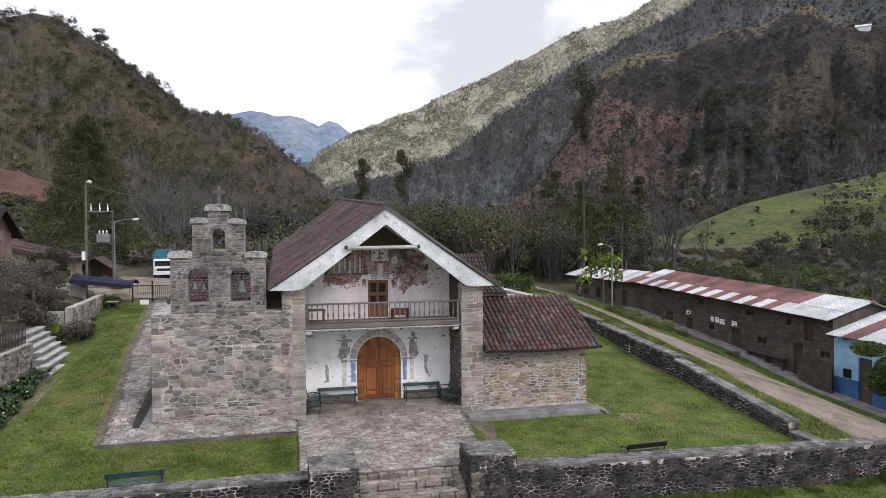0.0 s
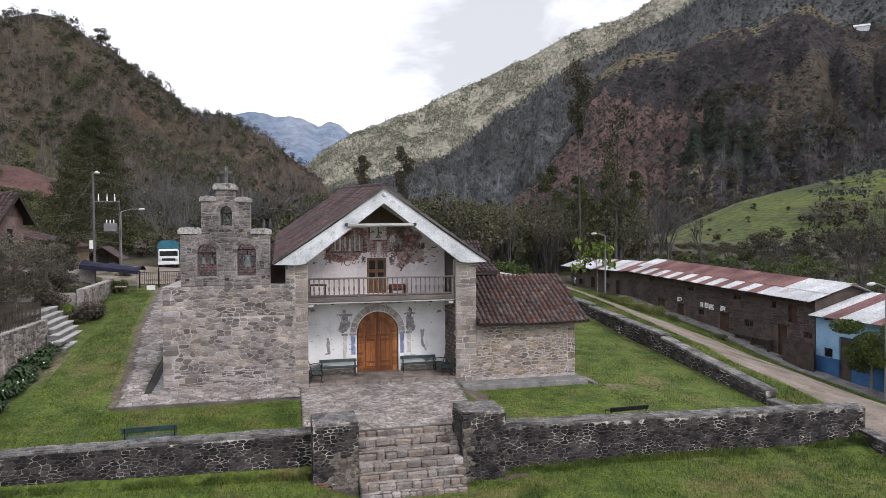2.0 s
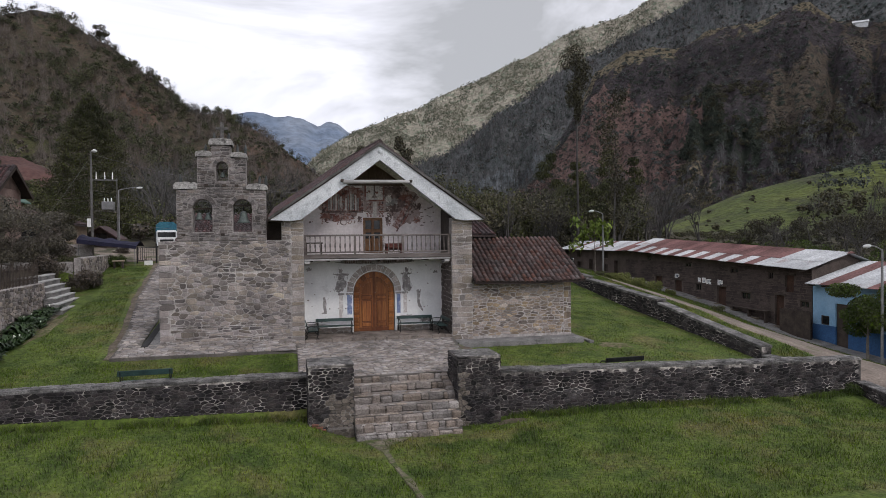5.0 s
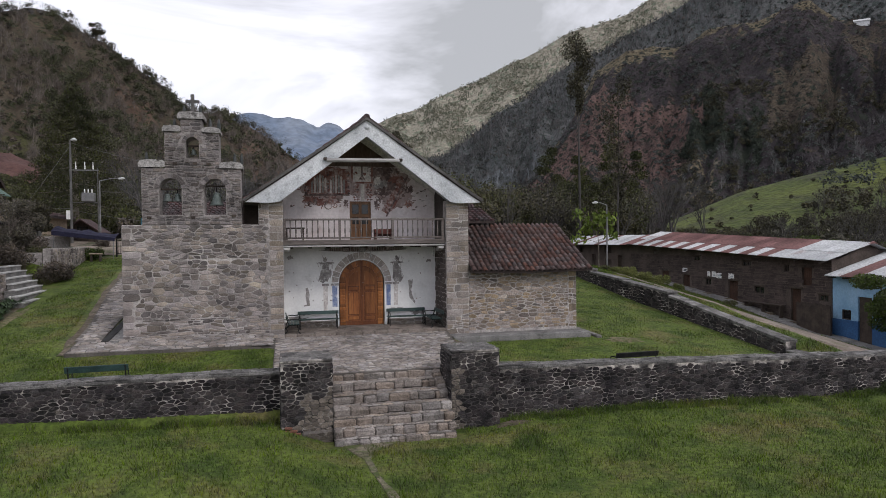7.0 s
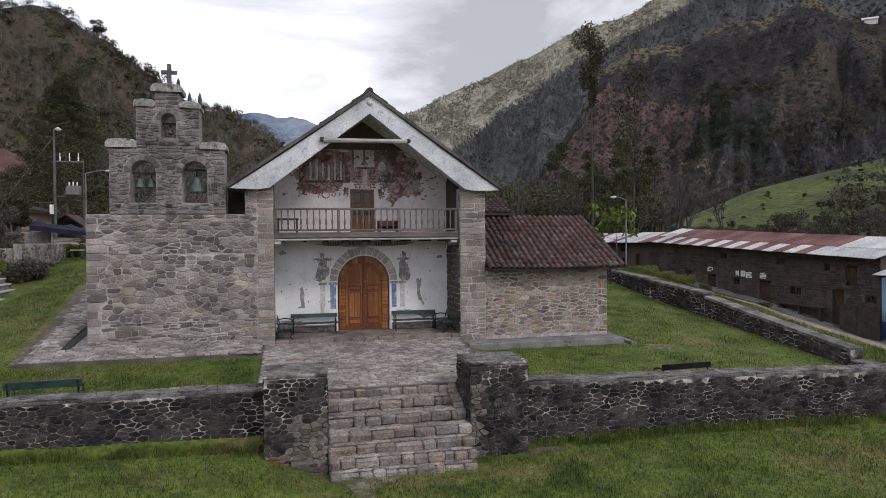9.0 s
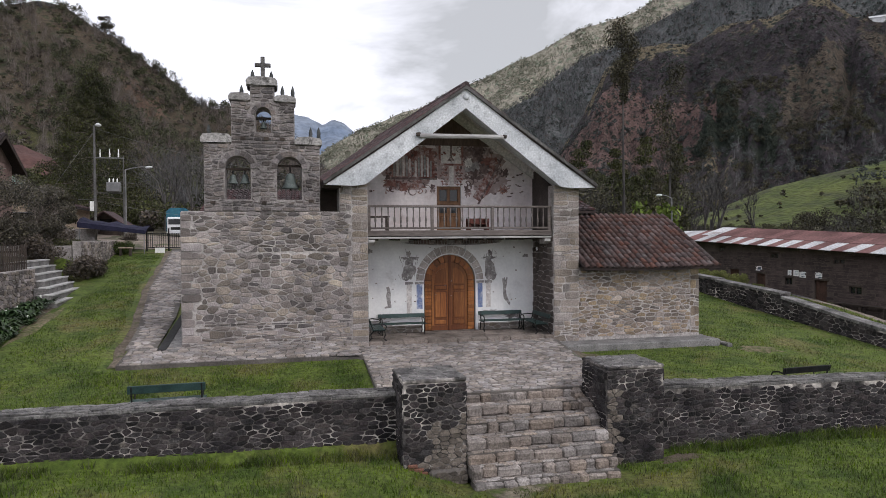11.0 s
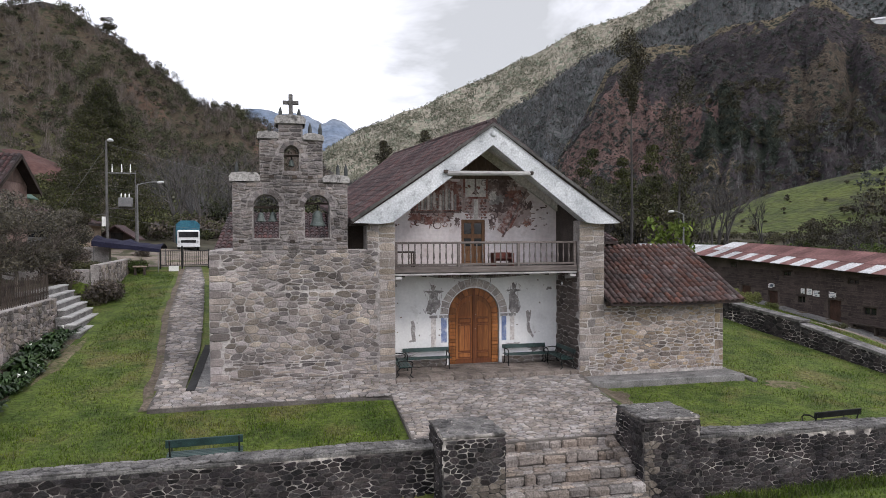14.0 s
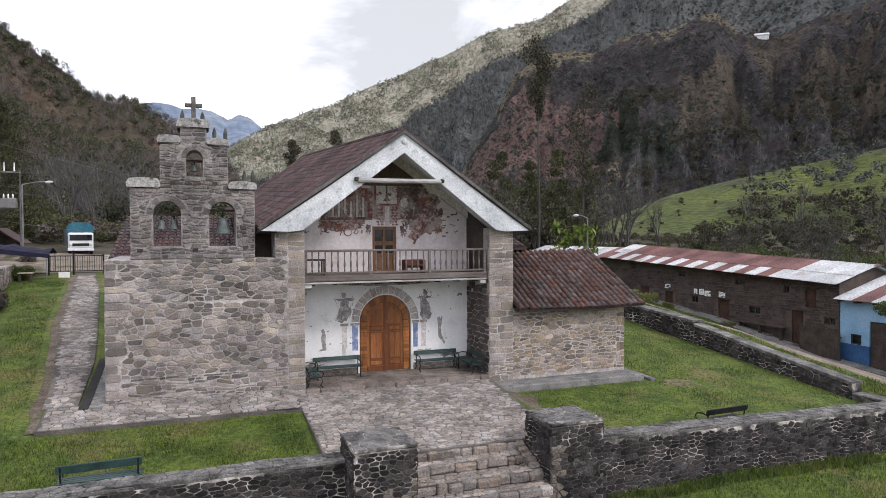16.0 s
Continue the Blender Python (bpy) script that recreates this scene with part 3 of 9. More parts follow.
def shrink_round(poly, gap, rnd):
    """Sets the outline back by the joint's half width, nicks its corners and makes it a little uneven."""
    area = sum(a[0] * b[1] - b[0] * a[1] for a, b in zip(poly, poly[1:] + poly[:1]))
    if area < 0:
        poly = poly[::-1]
    q = poly
    n = len(poly)
    for i in range(n):
        (ax, ay), (bx, by) = poly[i], poly[(i + 1) % n]
        L = math.hypot(bx - ax, by - ay)
        if L < 1e-4:
            continue
        nx, ny = (by - ay) / L, -(bx - ax) / L
        g = gap * rnd.uniform(0.35, 1.7)
        r = clip_poly(q, ax - nx * g, ay - ny * g, nx, ny)
        if len(r) >= 3:
            q = r
    cx, cy = sum(p[0] for p in q) / len(q), sum(p[1] for p in q) / len(q)
    out = []
    n = len(q)
    for i in range(n):
        (ax, ay), (bx, by) = q[i], q[(i + 1) % n]
        L = math.hypot(bx - ax, by - ay)
        if L < 0.025:
            out.append(((ax + bx) / 2, (ay + by) / 2))
            continue
        for k in (rnd.uniform(0.06, 0.22), rnd.uniform(0.78, 0.94)):
            j = 0.006
            out.append((ax + (bx - ax) * k + rnd.uniform(-j, j), ay + (by - ay) * k + rnd.uniform(-j, j)))
    return out, cx, cy


def stone_geometry(poly, gap, rise, rnd, soft=False):
    """A stone whose rim lies in the joint and whose face stands proud: local (u, v, out) and faces."""
    q, cx, cy = shrink_round(poly, gap, rnd)
    tu, tv = rnd.uniform(-0.03, 0.03), rnd.uniform(-0.03, 0.03)
    rise *= rnd.uniform(0.6, 1.3)
    if soft:
        # field stones: the corners are worn round
        k = rnd.uniform(0.24, 0.34)
        m = len(q)
        q = [(q[i][0] * (1 - k) + q[(i + 1) % m][0] * k, q[i][1] * (1 - k) + q[(i + 1) % m][1] * k) for i in range(m)]
    n = len(q)
    vs = [(x - cx, y - cy, -0.012) for x, y in q]
    vs += [((x - cx) * 0.985, (y - cy) * 0.985, rise * 0.7 + tu * (x - cx) + tv * (y - cy)) for x, y in q]
    vs += [((x - cx) * 0.86, (y - cy) * 0.84, rise + tu * (x - cx) + tv * (y - cy)) for x, y in q]
    fs = [tuple(range(2 * n, 3 * n))]
    for k in range(2):
        for i in range(n):
            j = (i + 1) % n
            fs.append((k * n + i, k * n + j, (k + 1) * n + j, (k + 1) * n + i))
    return vs, fs, cx, cy


def lay_stones(parent, name, origin, u, v, out, w, h, sw, sh, material, seed, gap=0.022, rise=0.03, keep=None, push=None, limit=300, jitter=0.36, surface=None, squared=False, soft=False):
    """Covers a flat (or, with surface, a curved) field with single stones; those past the limit are joined."""
    rnd = random.Random(seed)
    origin, u, v, out = Vector(origin), Vector(u), Vector(v), Vector(out)
    made, rest_v, rest_f = 0, [], []
    for poly in (course_cells if squared else rubble_cells)(w, h, sw, sh, rnd, jitter):
        cx, cy = sum(p[0] for p in poly) / len(poly), sum(p[1] for p in poly) / len(poly)
        if keep and not keep(cx, cy):
            continue
        if push:
            poly = [push(*p) for p in poly]
        xs, ys = [p[0] for p in poly], [p[1] for p in poly]
        if max(xs) - min(xs) < 0.05 or max(ys) - min(ys) < 0.04:
            continue
        vs, fs, cx, cy = stone_geometry(poly, gap, rise, rnd, soft)
        c = origin + u * cx + v * cy
        if surface:
            c.z = surface(c.x, c.y)
            wv = []
            for a, b, d in vs:
                p = c + u * a + v * b
                wv.append(Vector((p.x, p.y, surface(p.x, p.y) + d)) - c)
        else:
            wv = [u * a + v * b + out * d for a, b, d in vs]
        if made < limit:
            ob = link_mesh(name, wv, fs, material, parent)
            ob.location = c
            made += 1
        else:
            base = len(rest_v)
            rest_v += [c + p for p in wv]
            rest_f += [tuple(base + i for i in f) for f in fs]
    if rest_v:
        ob = link_mesh("rubble", rest_v, rest_f, JOINED.get(material.name, material), parent)
        ob["kind"] = "stuff"


X, Y, Z = Vector((1, 0, 0)), Vector((0, 1, 0)), Vector((0, 0, 1))

# ---------- the lie of the land ----------
def lerp(a, b, t):
    return a + (b - a) * t


def step01(x, a, b):
    t = min(1.0, max(0.0, (x - a) / (b - a)))
    return t * t * (3 - 2 * t)


def table(x, rows):
    if x <= rows[0][0]:
        return rows[0][1]
    for (a, p), (b, q) in zip(rows, rows[1:]):
        if x <= b:
            return lerp(p, q, (x - a) / (b - a))
    return rows[-1][1]


SIDE_TOP = [(-10, -0.95), (-5.4, -0.36), (1.7, 0.70), (10, 1.40), (14, 1.85), (24, 2.6), (40, 3.2)]
SHED_FOOT = [(-12, -2.6), (-2, -2.25), (4, -1.8), (10.8, -0.75), (23.5, 0.57), (40, 1.4), (60, 2.2)]


def lower_lawn(x, y):
    near = table(x, [(-12, -1.0), (-7.6, -1.13), (-3.4, -1.25), (-2.0, -1.72), (2.5, -1.72), (3.2, -1.62), (7, -1.55), (12, -1.66), (17, -1.8), (26, -2.4)])
    return lerp(near, -1.8 - 0.02 * max(0, x - 15), step01(-y, 9.0, 15.0))


def forecourt(x, y):
    return lerp(-0.26, 0.08, (y + 7.2) / 5.34)


def yard(x, y):
    left = table(y, [(-7.6, -0.55), (-3.4, -0.03), (-1.9, 0.22), (4, 0.87), (21, 2.65), (26, 3.2), (34, 3.45), (60, 4.5)])
    right = 0.1 * (min(y, 22) + 2.7) - 0.05 * max(0, x - 8) - 0.27 * step01(-y, -16, -4)
    right = max(right, -1.05)
    mid = forecourt(x, max(-8, min(y, -1.8)))
    if y > 17:
        mid = lerp(mid, left, step01(y, 17, 26))
    z = lerp(left, mid, step01(x, -3.6, -3.2)) if y < 17 else left
    return lerp(z, right if y < 22 else lerp(right, left, step01(y, 22, 34)), step01(x, 2.7, 3.4))


def ground_z(x, y):
    """The height of the ground sheet."""
    z = yard(x, y)
    if y < -7.4:
        z = lerp(lower_lawn(x, y), z, step01(y, -8.05, -7.6) if not -2.2 < x < 2.0 else step01(y, -7.3, -7.2))
    # road and verge on the right, falling towards the long house
    if x > 15.2:
        top = table(y, SIDE_TOP) - 0.16
        foot = table(y, SHED_FOOT)
        t = table(x, [(15.3, 0), (17.0, 0.05), (18.0, 0.20), (21.5, 0.62), (24.6, 1), (60, 1)])
        zr = lerp(top, foot, t)
        if y < -5.5:
            zr = lerp(zr, lower_lawn(x, y), step01(-y, 5.5, 9.0) * (1 - step01(x, 17.2, 19.0) * 0.6))
        z = lerp(z, zr, step01(x, 15.2, 15.5))
    # terrace above the retaining wall on the left
    if x < -14.3:
        up = table(y, [(-9, 1.2), (0, 2.0), (6, 2.15), (12, 2.7), (22, 3.3), (30, 3.6), (60, 5.0)])
        up += 0.10 * max(0, -x - 18)
        if 5.7 < y < 10.8:
            t = step01(-x, 15.4, 15.8)
        else:
            t = step01(-x, 14.55, 14.8)
        if y > 12.5:
            t = step01(-x, 15.2, 17.0)
        z = lerp(z, up, t * step01(y, -9.0, -7.6) if y < -7.6 else t)
    if -3.3 < x < 2.9 and -7.6 < y < 0.5:
        z -= 0.25 * step01(x, -3.35, -3.0) * (1 - step01(x, 2.3, 2.6 + 0.0 * y))
    far = math.hypot(x, y + 20)
    if far > 60:
        z = lerp(z, 4.0 + 0.012 * (far - 60), step01(far, 60, 120))
    return z


def build_ground():
    xs = sorted(set([-2500, -1200, -600, -300, -180, -120, -90, -70, -58, -50, -44, -39, -35, -32] + [round(-30 + 0.5 * i, 3) for i in range(30)]
                    + [-14.8, -14.55, -14.3] + [round(-14 + 0.5 * i, 3) for i in range(59)] + [-3.6, -3.2, -2.2, -2.0, 2.7, 3.4, 15.2, 15.35] + [round(15.5 + 0.5 * i, 3) for i in range(33)]
                    + [34, 37, 41, 46, 52, 60, 75, 95, 130, 200, 350, 700, 1400, 2500]))
    ys = sorted(set([-2500, -1000, -400, -200, -100, -60, -45, -38, -34, -31, -29] + [round(-27.5 + 0.7 * i, 3) for i in range(27)] + [-8.05, -7.83, -7.6, -7.4, -7.3, -7.2]
                    + [round(-7 + 0.5 * i, 3) for i in range(70)] + [29, 31, 34, 38, 43, 50, 60, 75, 95, 130, 200, 350, 700, 1400, 2500]))
    verts = [(x, y, ground_z(x, y) + (0.03 * noise.noise((x * 0.7, y * 0.7, 0.0)) if abs(x) < 40 else 0)) for y in ys for x in xs]
    nx = len(xs)
    faces = [(j * nx + i, j * nx + i + 1, (j + 1) * nx + i + 1, (j + 1) * nx + i) for j in range(len(ys) - 1) for i in range(nx - 1)]
    ob = link_mesh("ground", verts, faces, M["grass_ground"], smooth=True)
    ob.data.materials.append(M["scrub_floor"])
    ob.data.materials.append(M["soil"])
    for p in ob.data.polygons:
        c = p.center
        w = noise.noise(Vector((c.x * 0.35, c.y * 0.35, 3.0)))
        if math.hypot(c.x, c.y + 5) > 40 + 5 * w or (c.x < -15.2 and (c.y > 1 or w > -0.2)):
            p.material_index = 1
        elif -14.6 < c.x < -13.4 + 0.4 * w and -4 < c.y < 5.2:
            p.material_index = 2
    return tagged(ob, "green grassy ground sloping up behind the church", "ground", kind="structure")


ground = build_ground()


def ribbon(name, left, right, ys, lift, material, label, category):
    """A road or path: a thick strip between two lines x(y), on the ground."""
    verts, faces = [], []
    k = 15
    for y in ys:
        a = table(y, left) + 0.12 * noise.noise(Vector((y * 0.9, 1.0, len(ys))))
        b = table(y, right) + 0.12 * noise.noise(Vector((y * 0.9, 5.0, len(ys))))
        for i in range(k):
            x = lerp(a, b, i / (k - 1))
            edge = 0.0 if 0 < i < k - 1 else -0.12
            verts.append((x, y, ground_z(x, y) + lift + edge))
    for j in range(len(ys) - 1):
        for i in range(k - 1):
            faces.append((j * k + i, j * k + i + 1, (j + 1) * k + i + 1, (j + 1) * k + i))
    ob = link_mesh(name, verts, faces, material, smooth=True)
    return tagged(ob, label, category, kind="structure")


ROAD_L = [(-60, 23.5), (-14, 17.9), (-6, 16.9), (-1.6, 16.45), (4.75, 16.85), (10.5, 17.75), (16, 18.1), (40, 18.4)]
ROAD_R = [(-60, 30.0), (-14, 24.2), (-3, 22.6), (4.4, 22.2), (7.1, 22.0), (9.7, 21.1), (12.6, 19.9), (16, 19.3), (40, 19.9)]
ribbon("road", ROAD_L, ROAD_R, [-60 + 0.8 * i for i in range(125)], 0.05, M["dirt"], "pale dirt road with grassy verges", "road")
ribbon("verge_soil", [(-3.4, -10.0), (0.6, -10.27), (8, -11.27), (16.4, -12.0), (21, -12.5)], [(-3.4, -9.7), (0.6, -9.95), (8, -10.95), (16.4, -11.7), (21, -12.1)],
       [-3.3 + 0.6 * i for i in range(41)], 0.03, M["soil"], "bare soil edge along the lane", "soil")
ribbon("worn_path", [(-14.5, -0.76), (-12, -1.06), (-10.5, -1.27), (-9.9, -1.42), (-9.3, -1.7)], [(-14.5, -0.64), (-12, -0.90), (-10.5, -1.04), (-9.9, -0.85), (-9.3, 0.1)], [-14.5 + 0.4 * i for i in range(14)], 0.03, M["worn"], "worn dirt path below the steps", "path")


def ground_patch(name, cx, cy, rx, ry, material, seed, label):
    """A ragged patch of bare earth lying on the grass."""
    rnd = random.Random(seed)
    n = 20
    ks = [1 + rnd.uniform(-0.3, 0.3) for _ in range(n)]
    vs, fs = [(cx, cy, ground_z(cx, cy) + 0.05)], []
    for ring, lift in ((0.55, 0.045), (1.0, 0.0)):
        for i in range(n):
            x, y = cx + rx * ring * ks[i] * math.cos(2 * math.pi * i / n), cy + ry * ring * ks[i] * math.sin(2 * math.pi * i / n)
            vs.append((x, y, ground_z(x, y) + lift))
    for i in range(n):
        j = (i + 1) % n
        fs += [(0, 1 + i, 1 + j), (1 + i, 1 + n + i, 1 + n + j, 1 + j)]
    return tagged(link_mesh(name, vs, fs, material, smooth=True), label, "soil", kind="structure")


ground_patch("bare_patch", 9.75, -3.1, 0.75, 0.45, M["tan_earth"], 1, "bare tan earth at the plinth's corner")
ground_patch("bare_patch", 3.35, -3.4, 0.5, 1.0, M["soil"], 2, "bare earth along the forecourt's edge")
ground_patch("bare_patch", -13.25, 1.6, 0.22, 2.6, M["tan_earth"], 5, "bare tan earth beside the flower bed")
ground_patch("bare_patch", 3.2, -8.75, 0.5, 0.22, M["soil"], 6, "bare earth at the wall's foot")
ribbon("road_upper", [(21.5, -60), (34, -60)], [(21.5, -3.0), (27, 4), (34, 6)], [21.6 + 0.6 * i for i in range(21)], 0.04, M["dirt"], "dusty dirt road behind the gate", "road")

# ---------- the church ----------
church = empty("church", label="old stone church with bell gable, balcony and clay tile roofs", category="church")

FRONT = -1.86
# bell tower block and bell gable
tower = box("tower_wall", -8.35, -3.85, FRONT, 2.6, -0.35, 4.15, M["mortar"], church, 0.03, "grey rubble stone tower base with pale mortar")

BELL_L, BELL_R, BELL_T = (-7.12, -6.40, 4.50, 5.40), (-5.66, -4.94, 4.50, 5.40), (-6.25, -5.81, 6.45, 6.97)
box("tower_ledge", -7.69, -4.42, FRONT, -1.15, 4.15, 4.50, M["belfry_mortar"], church)
outline = [(-7.69, 4.50), (BELL_L[0], 4.50)] + arch_head(BELL_L[0], BELL_L[1], 5.40) + [(BELL_L[1], 4.50), (BELL_R[0], 4.50)] + arch_head(BELL_R[0], BELL_R[1], 5.40)
outline += [(BELL_R[1], 4.50), (-4.42, 4.50), (-4.42, 6.10), (-5.14, 6.10), (-5.14, 6.45), (-6.93, 6.45), (-6.93, 6.10), (-7.69, 6.10)]
belfry = prism("belfry", outline, "y", FRONT, -1.15, M["belfry_mortar"], church, "grey rubble bell gable with two round arches")
outline = [(-6.93, 6.45), (BELL_T[0], 6.45)] + arch_head(BELL_T[0], BELL_T[1], 6.97) + [(BELL_T[1], 6.45), (-5.14, 6.45), (-5.14, 7.34), (-5.71, 7.34), (-5.71, 7.80), (-6.40, 7.80), (-6.40, 7.34), (-6.93, 7.34)]
belfry_top = prism("belfry_top", outline, "y", FRONT, -1.15, M["belfry_mortar"], church, "upper stage of the bell gable with one arch")

# left of the porch, the gap under the eave
box("gap_back", -4.42, -3.85, -0.9, -0.7, 4.15, 5.2, M["dark_wood"], church)
box("gap_lintel", -4.36, -3.80, FRONT - 0.03, -0.7, 4.86, 4.94, M["dark_wood"], church)


def cap(x0, x1, z0, z1, y0=FRONT - 0.07, y1=-1.08, tilt=0.0):
    """A flat coping slab, a little arched on top."""
    w, h = x1 - x0, z1 - z0
    pts = [(x0, z0), (x1, z0 + tilt), (x1 + 0.012, z0 + 0.55 * h + tilt), (x1 - 0.07 * w, z1 - 0.02 + tilt), ((x0 + x1) / 2, z1 + 0.015), (x0 + 0.08 * w, z1 - 0.015), (x0 - 0.012, z0 + 0.5 * h)]
    slab = prism("cap_stone", pts, "y", y0, y1, M["cap_stone"], belfry, "pale weathered coping slab")
    box("slab_bed", x0 + 0.03, x1 - 0.03, y0 + 0.03, y1 - 0.03, z0 - 0.03, z0 + 0.004, M["dark_mortar"], slab)
    return slab


cap(-7.77, -6.935, 6.13, 6.385, tilt=0.01)
cap(-5.135, -4.36, 6.13, 6.345, tilt=-0.01)
cap(-6.99, -6.405, 7.365, 7.575, tilt=0.01)
cap(-5.705, -5.10, 7.365, 7.545, tilt=-0.02)
cap(-6.50, -5.63, 7.82, 8.06)
for fx, fz, fh in ((-7.60, 6.36, 0.36), (-4.66, 6.32, 0.40), (-4.42, 6.31, 0.42), (-6.66, 7.55, 0.36), (-5.48, 7.52, 0.42), (-5.18, 7.50, 0.44), (-6.34, 8.02, 0.36), (-5.80, 8.02, 0.34)):
    lathe("finial", [(0.050, 0), (0.062, 0.05), (0.055, fh * 0.40), (0.060, fh * 0.55), (0.040, fh * 0.78), (0.010, fh)], M["finial"], belfry, pose(fx, -1.35, fz), 8)
bm = bmesh.new()
add_box(bm, -6.10, -5.98, -1.55, -1.43, 8.02, 8.74, 0.012)
add_box(bm, -6.27, -5.81, -1.54, -1.44, 8.44, 8.55, 0.012)
part("cross", bm, M["coping"], belfry, "grey stone cross on the bell gable")


def arch_push(arches, ox, oz):
    """Moves points of the stonework out of the openings."""
    def push(u, v):
        x, z = u + ox, v + oz
        for a0, a1, z0, sp in arches:
            c, r = (a0 + a1) / 2, (a1 - a0) / 2 + 0.02
            if z0 - 0.02 < z <= sp and a0 - 0.02 < x < a1 + 0.02:
                x = a0 - 0.02 if x < c else a1 + 0.02
            elif z > sp and math.hypot(x - c, z - sp) < r + 0.16:
                d = math.hypot(x - c, z - sp) or 1
                x, z = c + (x - c) * (r + 0.16) / d, sp + (z - sp) * (r + 0.16) / d
        return x - ox, z - oz
    return push


def arch_keep(arches, ox, oz):
    def keep(u, v):
        x, z = u + ox, v + oz
        for a0, a1, z0, sp in arches:
            c, r = (a0 + a1) / 2, (a1 - a0) / 2
            if (z0 < z <= sp and a0 < x < a1) or (z > sp and math.hypot(x - c, z - sp) < r + 0.10):
                return False
        return True
    return keep


def voussoirs(arch, n, parent, material, y0, depth=0.16, name="voussoir", proud=0.03):
    a0, a1, _, sp = arch
    c, r = (a0 + a1) / 2, (a1 - a0) / 2
    for i in range(n):
        t0, t1 = math.pi * (i + 0.06) / n, math.pi * (i + 0.94) / n
        pts = [(c - rr * math.cos(t), sp + rr * math.sin(t)) for rr, t in ((r + 0.005, t0), (r + depth, t0), (r + depth, t1), (r + 0.005, t1))]
        prism(name, pts, "y", y0 - proud, y0 + 0.1, material, parent)


for a in (BELL_L, BELL_R):
    voussoirs(a, 9, belfry, M["belfry_stone"], FRONT)
voussoirs(BELL_T, 7, belfry_top, M["belfry_stone"], FRONT, 0.13)

# piers of the porch
pier_l = box("pier", -3.85, -3.00, FRONT, 0.0, -0.3, 5.02, M["mortar"], church, 0.02, "squared stone porch pier")
pier_r = box("pier", 3.00, 3.88, FRONT - 0.01, 0.0, -0.3, 5.02, M["mortar"], church, 0.02, "squared stone porch pier")

# the nave behind
nave = box("nave_wall", -3.9, 3.9, 0.5, 17.0, -0.3, 5.0, M["mortar"], church)
prism("rear_gable", [(-3.9, 5.0), (3.9, 5.0), (3.9, 6.2), (0, 9.0), (-3.9, 6.2)], "y", 16.5, 17.0, M["mortar"], church)

# porch walls: limewashed below, painted above
DOOR = (-0.90, 0.90, 0.18, 1.88)
outline = [(-3.0, 0.0), (DOOR[0], 0.0)] + arch_head(DOOR[0], DOOR[1], DOOR[3], 14) + [(DOOR[1], 0.0), (3.0, 0.0), (3.0, 3.56), (-3.0, 3.56)]
wall_low = prism("porch_wall", outline, "y", 0.0, 0.5, M["plaster"], church, "worn white limewashed wall round the door")
UPD = (-0.44, 0.40, 3.56, 5.09)
outline = [(-3.0, 3.56), (UPD[0], 3.56), (UPD[0], UPD[3]), (UPD[1], UPD[3]), (UPD[1], 3.56), (3.0, 3.56), (3.0, 5.55), (0.0, 7.68), (-3.0, 5.55)]
wall_up = prism("gable_wall", outline, "y", 0.0, 0.5, M["upper_plaster"], church, "faded pinkish plaster with remains of murals")

# bargeboards of the gable, with a boxed eave behind them
BY0, BY1 = -2.22, -2.08
for s in (-1, 1):
    prism("bargeboard", [(0, 7.90), (0, 7.32), (s * 3.10, 4.95), (s * 3.45, 4.90), (s * 4.32, 4.93)], "y", BY0, BY1, M["barge"], church, "wide weathered white bargeboard")
    bm = bmesh.new()
    lo, hi = [], []
    for x, z in ((0.0, 7.34), (s * 3.14, 4.96)):
        for y, up in ((BY1, 0.0), (-1.45, 0.075)):
            lo.append(bm.verts.new((x, y, z + up)))
            hi.append(bm.verts.new((x, y, z + up + 0.05)))
    for v in (lo, hi):
        bm.faces.new((v[0], v[1], v[3], v[2]))
    for a, b in ((0, 1), (1, 3), (3, 2), (2, 0)):
        bm.faces.new((lo[a], lo[b], hi[b], hi[a]))
    part("eave_soffit", bm, M["barge"], church, "white boarded underside of the eave")
    prism("eave_fascia", [(0, 7.43), (0, 7.70), (s * 3.9, 4.99), (s * 3.16, 5.04)], "y", -1.47, -1.44, M["barge"], church)
    prism("ceiling_slope", [(0, 7.72), (s * 4.1, 4.92), (s * 4.1, 4.99), (0, 7.80)], "y", BY1, 0.0, M["soffit"], church)
for s in (-1, 1):
    prism("wall_plate", [(0, 7.72), (0, 7.44), (s * 3.02, 5.36), (s * 3.02, 5.66)], "y", -0.12, 0.0, M["soffit"], church)
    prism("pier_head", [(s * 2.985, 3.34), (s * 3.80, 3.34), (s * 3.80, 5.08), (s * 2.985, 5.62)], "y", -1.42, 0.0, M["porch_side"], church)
# the wall's top above the tie beam is dark brown
prism("gable_panel", [(-1.62, 6.46), (1.62, 6.46), (0.0, 7.62)], "y", -0.035, 0.0, M["gable_brown"], church, "dark brown triangle under the ridge")
part("tie_beam", add_tube(bmesh.new(), (-1.46, -2.24, 6.43), (1.18, -2.24, 6.46), 0.075, 0.068, 8), M["grey_beam"], church, "round whitewashed tie beam")
for x in (-1.50, 1.22):
    box("beam_end", x - 0.07, x + 0.07, -2.30, -2.05, 6.42, 6.53, M["dark_wood"], church, 0.02)
lathe("boss", [(0.09, 0), (0.09, 0.03), (0.05, 0.05)], M["barge"], church, pose(0, -2.22, 7.66, 90), 12)


